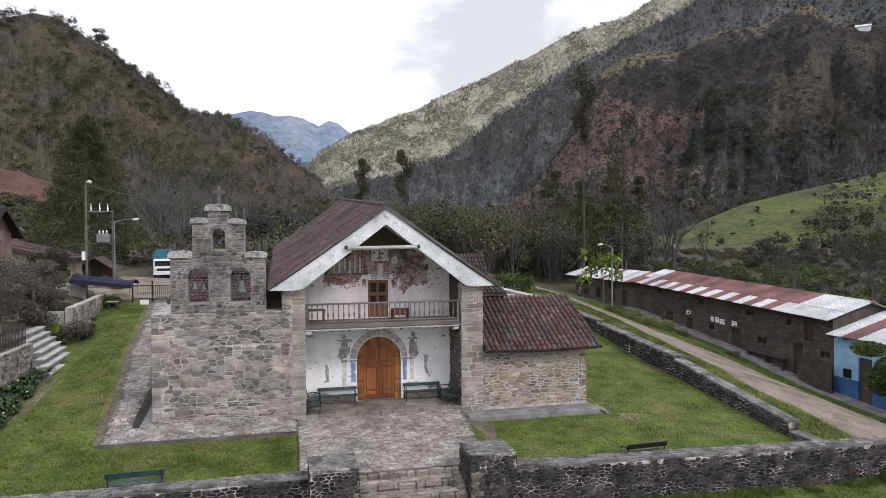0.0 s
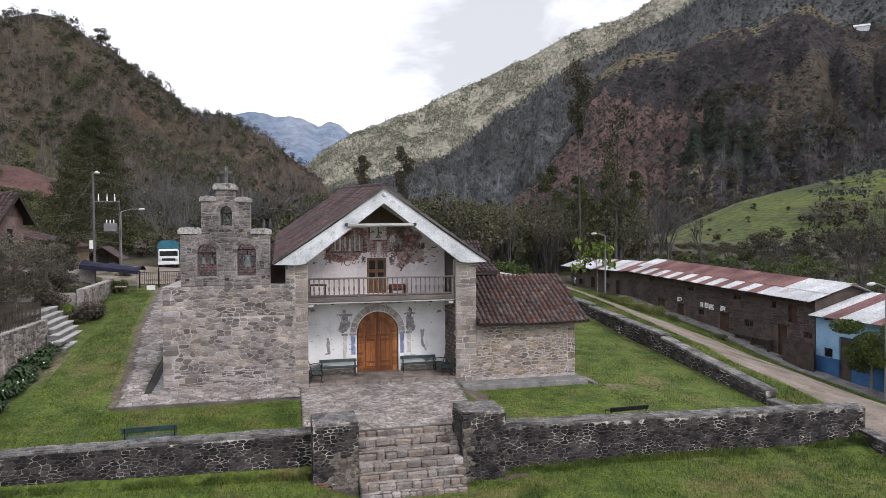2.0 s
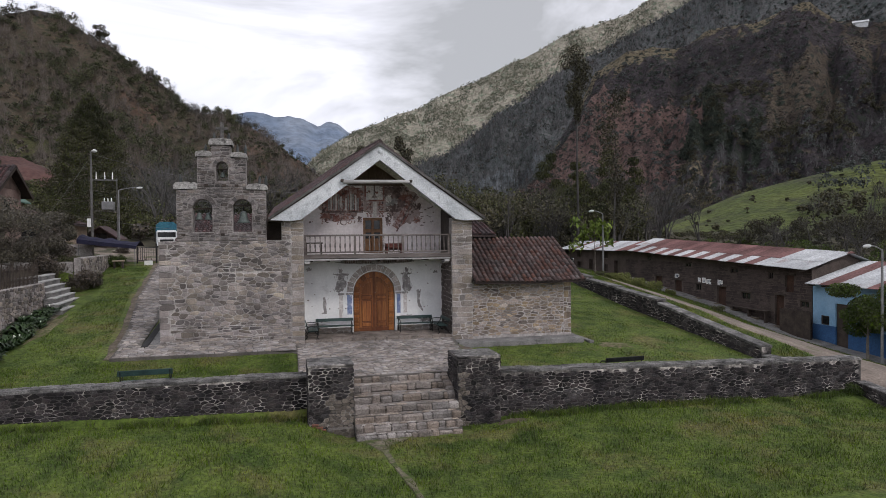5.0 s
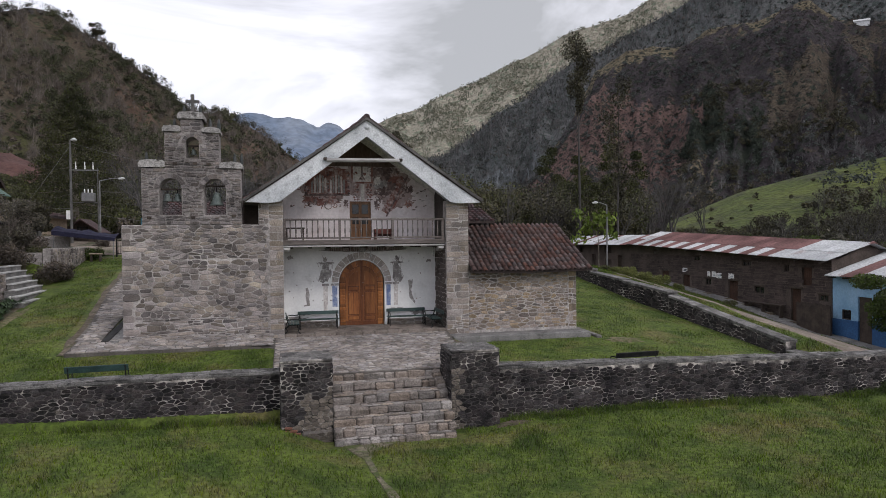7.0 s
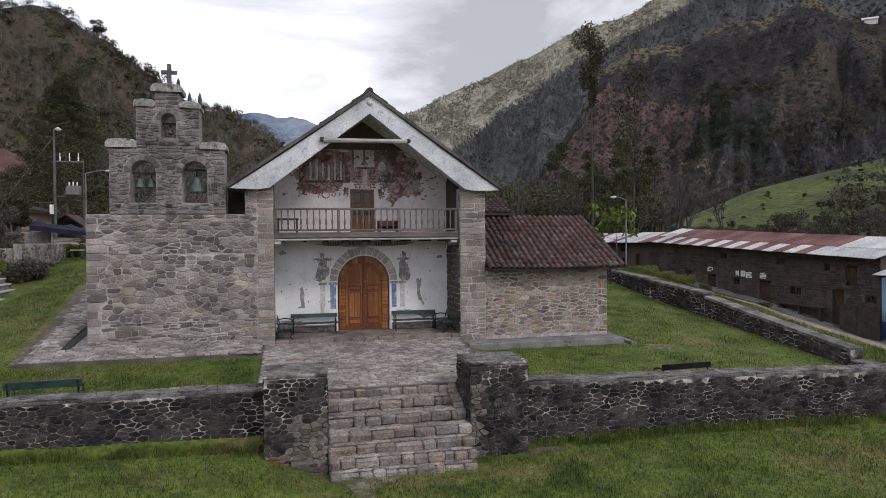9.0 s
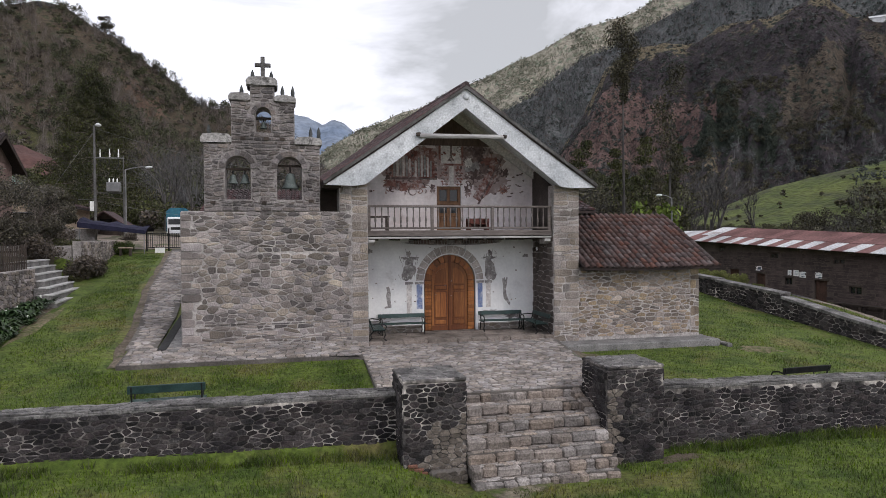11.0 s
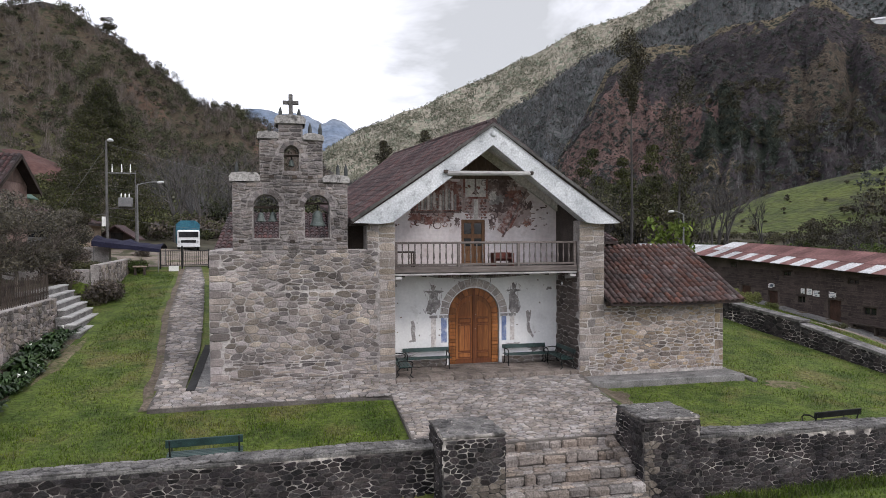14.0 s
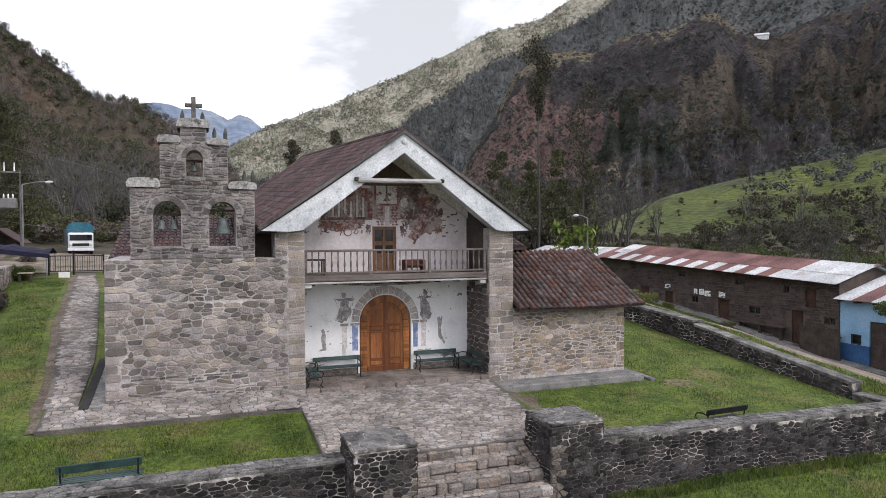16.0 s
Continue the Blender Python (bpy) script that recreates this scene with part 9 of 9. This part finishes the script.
# a belt of them between the church and the mountain
protos = [tall_gum(3, 12.0, M["leaf_hill"], 0.18, 420, 0.15, 0.16), tall_gum(4, 12.0, M["leaf_olive"], 0.22, 420, 0.14, 0.15), tall_gum(5, 12.0, M["leaf_conifer"], 0.15, 420, 0.16, 0.16)]
rnd = random.Random(44)
used = set()
for i in range(90):
    k = rnd.randrange(3)
    az = rnd.uniform(15.5, 31.5) if i < 50 else rnd.uniform(23, 31.5)
    r = rnd.uniform(78, 118)
    x, y = EYE0.x + r * math.sin(radians(az)), EYE0.y + r * math.cos(radians(az))
    if x > 23.5 and y < 42 and x < 33:
        x += 10
    s = rnd.uniform(0.6, 1.0) * (0.95 if 24 < az < 31 else 0.7)
    put(protos[k], x, y, s, rnd.uniform(0, 360), k not in used)
    used.add(k)
# taller ones standing up from the belt
for az, r, k, sc in ((24.6, 88, 0, 1.15), (25.4, 94, 1, 1.3), (26.3, 86, 2, 1.1), (27.2, 92, 0, 1.35), (28.0, 88, 1, 1.2), (28.7, 96, 2, 1.3), (29.5, 90, 1, 1.1), (30.3, 94, 0, 1.0), (23.8, 92, 2, 1.25), (25.0, 84, 1, 1.45), (26.8, 98, 1, 1.5), (27.6, 84, 0, 1.3), (29.1, 86, 0, 1.45), (31.0, 90, 2, 1.15), (24.2, 98, 1, 1.3), (28.3, 100, 1, 1.6)):
    put(protos[k], EYE0.x + r * math.sin(radians(az)), EYE0.y + r * math.cos(radians(az)), sc * 0.85, az * 77, False, None, sc * 1.05)
bare_protos = []
for sd in (7, 8, 9):
    b = empty("bare_tree", label="leafless grey tree with fine twigs", category="tree", group="leafless trees")
    part("trunk", bare_tree_mesh("trunk", 9.0, sd, 5, 0.5, 0.12), M["twig_dark"], b)
    bare_protos.append(b)
used = set()
for i in range(52):
    k = rnd.randrange(3)
    az = rnd.uniform(-11, 5) if i < 16 else rnd.uniform(15, 34) if i < 40 else rnd.uniform(40, 52)
    r = rnd.uniform(68, 105)
    x, y = EYE0.x + r * math.sin(radians(az)), EYE0.y + r * math.cos(radians(az))
    if x > 23.5 and y < 42 and x < 33:
        x += 10
    put(bare_protos[k], x, y, rnd.uniform(0.7, 1.35) if az < 34 else rnd.uniform(0.4, 0.7), rnd.uniform(0, 360), k not in used)
    used.add(k)

# two crowns standing up behind the nave
for k, (az, r, h) in enumerate(((7.0, 118, 15.6), (10.8, 112, 16.4))):
    t = tall_gum(60 + k, h, M["leaf_hill"], 0.45, 420, 0.085, 0.17)
    t.matrix_basis = pose(EYE0.x + r * math.sin(radians(az)), EYE0.y + r * math.cos(radians(az)), 5.0)

# big dark conifer on the left
con = empty("conifer", label="broad dark green conifer with drooping boughs", category="tree")
con.matrix_basis = pose(-22.9, 46.7, 4.0)
lobes = []
for i in range(130):
    t = i / 129
    a = i * 2.4
    w = 6.2 * (1 - t) ** 0.80 + 0.22
    k = 0.70 + 0.16 * math.sin(i * 7.3)
    lobes.append((math.cos(a) * w * k, math.sin(a) * w * k, lerp(0.6, 15.0, t), w * 0.27 + 0.28, 0.55))
tube("trunk", (0, 0, -0.5), (0, 0, 15.2), 0.34, M["bark"], con, 0.04, 8)
for x, y, z, rx, rz in lobes[::3]:
    tube("bough", (x * 0.03, y * 0.03, z + 0.5), (x, y, z), 0.07, M["bark"], con, 0.02, 5)
leaf_crown("crown", con, lobes, 330, 0.095, M["leaf_conifer"], 12, 0.9)
leaf_crown("outer_foliage", con, [(x * 1.14, y * 1.14, z + 0.1, rx * 0.85, rz * 0.7) for x, y, z, rx, rz in lobes], 120, 0.085, M["leaf_hill"], 13, 1.2)

p = h_left.at(-13.4, 0.97)
crest_tree = round_tree("round_tree", 71, 9.5, M["leaf_hill"], "dark round tree on the hill's crest", 420, 0.22, 0.16, "", 0.22, 0.3)
crest_tree.matrix_basis = pose(p.x, p.y, p.z - 0.6)

# brown leafy trees hanging over the left terrace
for x, y, h, sd in ((-17.0, 7.2, 4.6, 31), (-18.8, 9.6, 5.2, 32), (-16.3, 11.2, 3.4, 33), (-17.6, 3.5, 4.2, 34), (-20.6, 11.0, 4.3, 38), (-16.2, 6.6, 3.6, 39)):
    t = round_tree("dry_tree", sd, h, M["leaf_dry"], "grey-brown tree with small dry leaves", 1300, 0.050, 0.10, "dry trees on the terrace", 0.46, 0.2)
    part("branch_work", bare_tree_mesh("branch_work", h * 1.0, sd, 6, 0.70, 0.05), M["twig"], t)
    t.matrix_basis = pose(x, y, ground_z(x, y) - 0.05, 0, 0, sd * 40)
round_bush = round_tree("orange_tree", 35, 3.0, M["leaf_hill"], "small round dark garden tree", 700, 0.08, 0.07, "", 0.3, 0.3)
round_bush.matrix_basis = pose(-18.6, 21.5, ground_z(-18.6, 21.5))
# young tree with yellow-green leaves beside the long house
young = round_tree("young_tree", 36, 4.6, M["leaf_bright"], "young tree with large yellow-green leaves", 40, 0.22, 0.05, "", 0.3, 0.35)
young.matrix_basis = pose(20.7, 20.9, ground_z(20.7, 20.9))
dark_tree = round_tree("round_tree", 37, 3.9, M["leaf_green"], "dark round street tree before the blue house", 2200, 0.058, 0.09, "", 0.30, 0.32)
dark_tree.matrix_basis = pose(24.35, -1.45, ground_z(24.35, -1.45))

# bushes: on the terrace, along the road, before the long house
bush_kinds = []
for sd, mt, lb in ((51, "leaf_brown", "low dry brown bush with bare stems"), (52, "leaf_olive", "low olive-green bush with fine leaves"), (53, "leaf_green", "dense green bush with small leaves"), (54, "leaf_grass", "yellow-green bush of grassy leaves")):
    b = empty("bush", label=lb, category="bush", group="bushes")
    r2 = random.Random(sd)
    lobes = [(r2.uniform(-0.5, 0.5), r2.uniform(-0.5, 0.5), r2.uniform(0.3, 0.9), r2.uniform(0.3, 0.5), r2.uniform(0.25, 0.4)) for _ in range(8)]
    leaf_crown("foliage", b, lobes, 330, 0.052 if mt != "leaf_grass" else 0.06, M[mt], sd)
    part("stem", bare_tree_mesh("stem", 1.2, sd, 4, 0.8, 0.02), M["twig"], b)
    bush_kinds.append(b)
spots = [(0, -15.9, 4.2, 1.0), (0, -15.7, 10.6, 1.3), (1, -15.4, 12.4, 0.9), (0, -17.5, 12.6, 1.5), (1, -19.5, 14.5, 1.4), (0, -16.8, 15.5, 1.2), (2, -14.6, 19.4, 0.9), (2, -15.1, 19.9, 1.0), (1, -17.9, 18.6, 1.0),
         (0, -20.5, 17.0, 1.6), (1, -22.0, 20.0, 1.4), (0, -16.2, 13.8, 1.1), (1, -14.6, 10.4, 0.6), (0, -14.6, 10.3, 1.25), (0, -14.1, 11.3, 0.85), (1, -14.35, 12.6, 0.6), (1, -14.75, 13.5, 0.5), (1, -14.9, 15.5, 0.5), (0, -18.2, 0.5, 1.5), (0, -17.0, -1.5, 1.3), (1, -19.6, 4.0, 1.6),
         (3, 20.9, 17.0, 0.85), (3, 21.3, 15.7, 0.95), (3, 20.8, 18.4, 0.75), (3, 22.0, 14.5, 0.95), (3, 21.1, 14.9, 0.8), (3, 22.7, 13.4, 0.6), (1, 20.6, 19.6, 0.7), (2, 16.5, -8.5, 0.55), (1, 23.4, 9.0, 0.6), 
         (1, -19.0, 24.0, 1.2), (0, -15.5, 24.5, 0.9), (1, -21.5, 24.0, 1.5), (0, 9.6, 17.0, 1.8), (2, 10.8, 15.2, 1.8), (1, 11.6, 18.5, 2.2), (2, 12.6, 20.5, 2.4), (0, 9.8, 21.0, 2.2), (1, 13.6, 17.0, 1.6), (2, 14.2, 23.0, 2.2)]
seen = set()
brnd = random.Random(3)
for k, x, y, s in spots:
    put(bush_kinds[k], x, y, s, brnd.uniform(0, 360), k not in seen, None, s * brnd.uniform(0.8, 1.1))
    seen.add(k)

# ---------- grass blades, joined ----------
def grass_patch(name, n, x0, x1, y0, y1, hmin, hmax, seed, keep, label):
    rng = np.random.default_rng(seed)
    xs, ys = rng.uniform(x0, x1, n), rng.uniform(y0, y1, n)
    pts = [(x, y, ground_z(x, y)) for x, y in zip(xs, ys) if keep(x, y)]
    c = np.array(pts)
    n = len(c)
    hn = np.array([0.7 + 0.8 * max(0.0, noise.noise(Vector((p[0] * 0.8, p[1] * 0.8, 7.0)))) + 0.8 * max(0.0, noise.noise(Vector((p[0] * 2.6, p[1] * 2.6, 2.0)))) for p in pts])
    h = rng.uniform(hmin, hmax, n) * hn
    a = rng.uniform(0, 2 * math.pi, n)
    w = rng.uniform(0.008, 0.018, n)
    s = np.stack([np.cos(a) * w, np.sin(a) * w, np.zeros(n)], 1)
    t = c + np.stack([rng.normal(0, 0.45, n) * h, rng.normal(0, 0.45, n) * h, h], 1)
    c[:, 2] -= 0.03
    v = np.stack([c - s, c + s, t], 1).reshape(-1, 3)
    ob = quick_mesh(name, v, np.arange(len(v)).reshape(-1, 3), M["blade"])
    return tagged(ob, label, "grass", kind="stuff")


grass_patch("grass", 130000, -16, 22, -16, -8.2, 0.04, 0.12, 1, lambda x, y: not (-2.1 < x < 1.7 and y > -9.5) and not (abs(x + 1.15 + 0.135 * (y + 10.5)) < 0.16 and noise.noise(Vector((x * 3, y * 3, 0))) < 0.2), "rough green grass before the wall")
grass_patch("grass", 60000, 3.2, 14.9, -7.4, 14, 0.03, 0.08, 2, lambda x, y: not (3 < x < 8.95 and y > -2.6) and x > table(y, [(r[0], r[2]) for r in COURT]) + 0.15, "short green lawn beside the church")
grass_patch("grass", 30000, -14.3, -3.5, -7.35, -3.5, 0.03, 0.09, 3, lambda x, y: True, "short green lawn before the tower")
grass_patch("grass", 50000, -15, -9.5, -3.5, 20, 0.03, 0.08, 4, lambda x, y: x < table(y, LANE_L) - 0.45 and not (x < -13.1 and 3.2 < y < 10.8) and not (x < -12.95 + 0.3 * noise.noise(Vector((y, 0.0, 2.0))) and y < 4), "short green lawn beside the lane")
grass_patch("grass", 30000, 15.5, 18.0, -7, 26, 0.05, 0.16, 5, lambda x, y: x < table(y, ROAD_L) + 0.1, "rough verge beside the road")
grass_patch("grass", 30000, 20.0, 24.8, -4, 26, 0.04, 0.14, 6, lambda x, y: x > table(y, ROAD_R) - 0.1, "rough verge before the long house")
grass_patch("grass", 9000, 2.9, 17, -8.75, -8.2, 0.08, 0.24, 7, lambda x, y: noise.noise(Vector((x * 1.3, y, 3.0))) > -0.1, "long rough grass at the foot of the wall")
grass_patch("grass", 8000, -16, -3.2, -8.45, -7.98, 0.08, 0.22, 8, lambda x, y: noise.noise(Vector((x * 1.3, y, 5.0))) > -0.1, "long rough grass at the foot of the wall")

# ---------- single stones and tiles, last ----------
lay_stones(wall_a, "adobe_brick", (WX, 24.6, -1.9), -Y, Z, -X, 21.2, 4.1, 0.42, 0.155, M["adobe"], 141, 0.007, 0.010, limit=90, jitter=0.25, squared=True,
           keep=lambda u, v: not any(ya - 0.2 < 24.6 - u < yb + 0.2 and za - 0.06 < v - 1.9 < zb + 0.14 for ya, yb, za, zb in doors + wins))
QUOINS = []
qrnd = random.Random(6)
qz = 0.0
while qz < 4.1:
    qh = min(qrnd.uniform(0.15, 0.27), 4.2 - qz)
    QUOINS.append((qz, qz + qh, qrnd.uniform(0.24, 0.62), 4.55 - qrnd.uniform(-0.12, 0.10)))
    qz += qh


def between_quoins(u, v):
    for a, b, w, r in QUOINS:
        if v < b:
            return max(w, min(u, r + 0.30)), v
    return u, v


for a, b, w, r in QUOINS:
    vs, fs, cx, cy = stone_geometry([(0, a), (w, a), (w, b), (0, b)], 0.010, 0.022, qrnd)
    ob = link_mesh("quoin", [X * p + Z * q - Y * d for p, q, d in vs], fs, M["tower_stone"], tower)
    ob.location = Vector((-8.35, FRONT, -0.05)) + X * cx + Z * cy
for v0, v1, sd, sw, sh, sq, sf in ((0.0, 0.95, 11, 0.33, 0.135, True, False), (0.95, 3.0, 111, 0.255, 0.145, False, True), (3.0, 4.2, 112, 0.26, 0.115, False, True)):
    lay_stones(tower, "stone", (-8.35, FRONT, -0.05 + v0), X, Z, -Y, 4.86, v1 - v0, sw, sh, M["tower_stone"], sd, 0.011, 0.022, limit=110, jitter=0.50, squared=sq, soft=sf,
               keep=lambda u, v, v0=v0: between_quoins(u, v + v0)[0] == u, push=lambda u, v, v0=v0: (between_quoins(u, v + v0)[0], v))
bell_arches = (BELL_L, BELL_R, BELL_T)
lay_stones(belfry, "stone", (-7.69, FRONT, 4.15), X, Z, -Y, 3.27, 1.95, 0.26, 0.10, M["belfry_stone"], 12, 0.013, 0.028, arch_keep(bell_arches, -7.69, 4.15), arch_push(bell_arches, -7.69, 4.15), jitter=0.42, squared=True)
lay_stones(belfry_top, "stone", (-6.93, FRONT, 6.10), X, Z, -Y, 1.79, 1.24, 0.24, 0.10, M["belfry_stone"], 13, 0.013, 0.028, arch_keep(bell_arches, -6.93, 6.10), arch_push(bell_arches, -6.93, 6.10), jitter=0.42, squared=True)
lay_stones(belfry_top, "stone", (-6.40, FRONT, 7.34), X, Z, -Y, 0.69, 0.46, 0.28, 0.13, M["belfry_stone"], 14, 0.014, 0.02)
lay_stones(pier_l, "stone", (-3.85, FRONT, 4.17), X, Z, -Y, 0.36, 0.82, 0.26, 0.15, M["tower_stone"], 27, 0.012, 0.016, jitter=0.34, squared=True)
for p, x0, w0, yf, sd in ((pier_l, -3.49, 0.49, FRONT, 15), (pier_r, 3.00, 0.88, FRONT - 0.01, 16)):
    lay_stones(p, "ashlar", (x0, yf, -0.05), X, Z, -Y, w0, 5.05, 0.42, 0.21, M["pier_stone"], sd, 0.010, 0.014, jitter=0.34, squared=True)
# inner side of the pier: stones darker than on its front
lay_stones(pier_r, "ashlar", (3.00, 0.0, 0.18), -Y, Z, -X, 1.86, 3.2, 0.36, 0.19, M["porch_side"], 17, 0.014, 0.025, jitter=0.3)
lay_stones(annex, "stone", (3.88, -1.80, 0.04), X, Z, -Y, 4.12, 2.22, 0.26, 0.115, M["annex_stone"], 18, 0.014, 0.018, jitter=0.48, soft=True)
lay_stones(annex, "ashlar", (8.0, -1.80, 0.04), X, Z, -Y, 0.35, 2.22, 0.36, 0.26, M["annex_stone"], 26, 0.012, 0.010, squared=True)
lay_stones(wall_fl, "stone", (-15.0, -7.90, -1.35), X, Z, -Y, 11.86, 1.28, 0.20, 0.10, M["dark_stone"], 19, 0.008, 0.020, jitter=0.50, soft=True)
lay_stones(wall_fr, "stone", (2.87, -8.12, -1.95), X, Z, -Y, 14.2, 1.72, 0.20, 0.10, M["dark_stone"], 20, 0.008, 0.020, jitter=0.50, soft=True, keep=lambda u, v: v < 1.68 - u * 0.024)
for i, ((y0, y1, z0, z1), ob) in enumerate(zip(segs, [o for o in side_wall.children if o.name.startswith("wall_run")])):
    lay_stones(ob, "stone", (14.98, y1, z0 - 1.0), -Y, Z, -X, y1 - y0, 1.0 + z1 - z0, 0.25, 0.15, M["dark_stone"], 70 + i, 0.010, 0.022, jitter=0.46, soft=True, limit=60,
               keep=lambda u, v, L=y1 - y0, d=z1 - z0: v < 0.95 + d * (1 - u / L))
lay_stones(court, "paving_stone", (-3.34, -7.16, 0), X, Y, Z, 6.3, 5.25, 0.19, 0.115, M["paver"], 22, 0.011, 0.020, jitter=0.46, soft=True, limit=240, keep=lambda u, v: u - 3.34 < table(v - 7.16, [(r[0], r[2]) for r in COURT]) - 0.12, surface=forecourt)
lay_stones(strip, "paving_stone", (-9.7, -3.40, 0), X, Y, Z, 6.36, 1.5, 0.24, 0.15, M["paver"], 23, 0.011, 0.020, jitter=0.46, soft=True, limit=180, surface=PAVE)
lay_stones(lane, "paving_stone", (-12.4, -1.84, 0), X, Y, Z, 4.0, 22.0, 0.21, 0.15, M["paver"], 24, 0.011, 0.020, jitter=0.46, soft=True, limit=160, surface=PAVE,
           keep=lambda u, v: table(v - 1.84, LANE_L) + 0.1 < u - 12.4 < table(v - 1.84, LANE_R) - 0.1)
lay_stones(terrace, "paving_stone", (-2.98, -1.52, 0.18), X, Y, Z, 5.96, 1.5, 0.42, 0.32, M["floor_slab"], 25, 0.010, 0.010)


def annex_tiles():
    rows, cols = 13, 23
    vs, fs = [], []
    ln = 0.40
    for y, rad, lift in ((-ln / 2, 0.086, 0.016), (ln / 2, 0.074, 0.002)):
        for th in (0.0, -0.014):
            for q in range(7):
                an = math.pi * q / 6
                vs.append((-math.cos(an) * (rad + th), y, lift + math.sin(an) * (rad + th)))
    for q in range(6):
        fs += [(q, q + 1, 15 + q, 14 + q), (7 + q, 21 + q, 22 + q, 8 + q), (q, 7 + q, 8 + q, q + 1), (14 + q, 15 + q, 22 + q, 21 + q)]
    me = bpy.data.meshes.new("roof_tile")
    me.from_pydata(vs, [], fs)
    me.materials.append(M["tile"])
    me.shade_smooth()
    rnd = random.Random(77)
    for i in range(cols):
        x = lerp(3.98, 8.70, i / (cols - 1))
        for r in range(rows):
            t = 1 - (r + 0.45) / rows
            p = annex_pt(x, t)
            ob = new("roof_tile", me)
            ob.parent = annex_roof
            ob.matrix_basis = Matrix.Translation(p + Vector((rnd.uniform(-0.012, 0.012), rnd.uniform(-0.02, 0.02), rnd.uniform(0.0, 0.010)))) @ Matrix.Rotation(math.atan2(1.78, 3.42) + rnd.uniform(-0.02, 0.02), 4, "X") @ Matrix.Rotation(rnd.uniform(-0.03, 0.03), 4, "Z")


annex_tiles()

lay_stones(ret, "stone", (-14.58, -7.3, 0.0), Y, Z, X, 13.05, 2.28, 0.26, 0.15, M["tower_stone"], 81, 0.014, 0.03, keep=lambda u, v: v > table(u - 7.3, [(-7.3, -0.3), (-2, 0.1), (5.75, 0.8)]))
lay_stones(up_wall, "stone", (-14.40, 10.9, 1.2), Vector((-0.0676, 0.9977, 0)), Z, X, 9.6, 2.08, 0.28, 0.16, M["tower_stone"], 82, 0.014, 0.03, keep=lambda u, v: v > 0.1 * u)

for w, x0, x1, ya, yb, z0, z1, sd in ((wall_fl, -19.5, -3.15, -7.91, -7.37, -0.02, 0.04, 91), (wall_fr, 2.87, 17.2, -8.13, -7.54, -0.12, -0.46, 92)):
    lay_stones(w, "coping_stone", (x0, ya, 0), X, Y, Z, x1 - x0, yb - ya, 0.24, 0.17, M["coping"], sd, 0.006, 0.018, surface=lambda x, y, x0=x0, x1=x1, z0=z0, z1=z1: lerp(z0, z1, (x - x0) / (x1 - x0)) + 0.012 * math.sin(x * 2.3), limit=90)
run = Vector((-2.05, -6.37, 0)).normalized()
lay_stones(low_wall, "stone", (16.85, -8.13, -2.3), run, Z, Vector((run.y, -run.x, 0)), 13.2, 1.0, 0.22, 0.14, M["dark_stone"], 95, 0.009, 0.02, limit=80, jitter=0.42, squared=True)
lay_stones(low_wall, "coping_stone", (16.83, -8.13, -1.30), run, Vector((-run.y, run.x, 0)), Z, 13.2, 0.50, 0.26, 0.18, M["coping"], 96, 0.006, 0.018, limit=30)
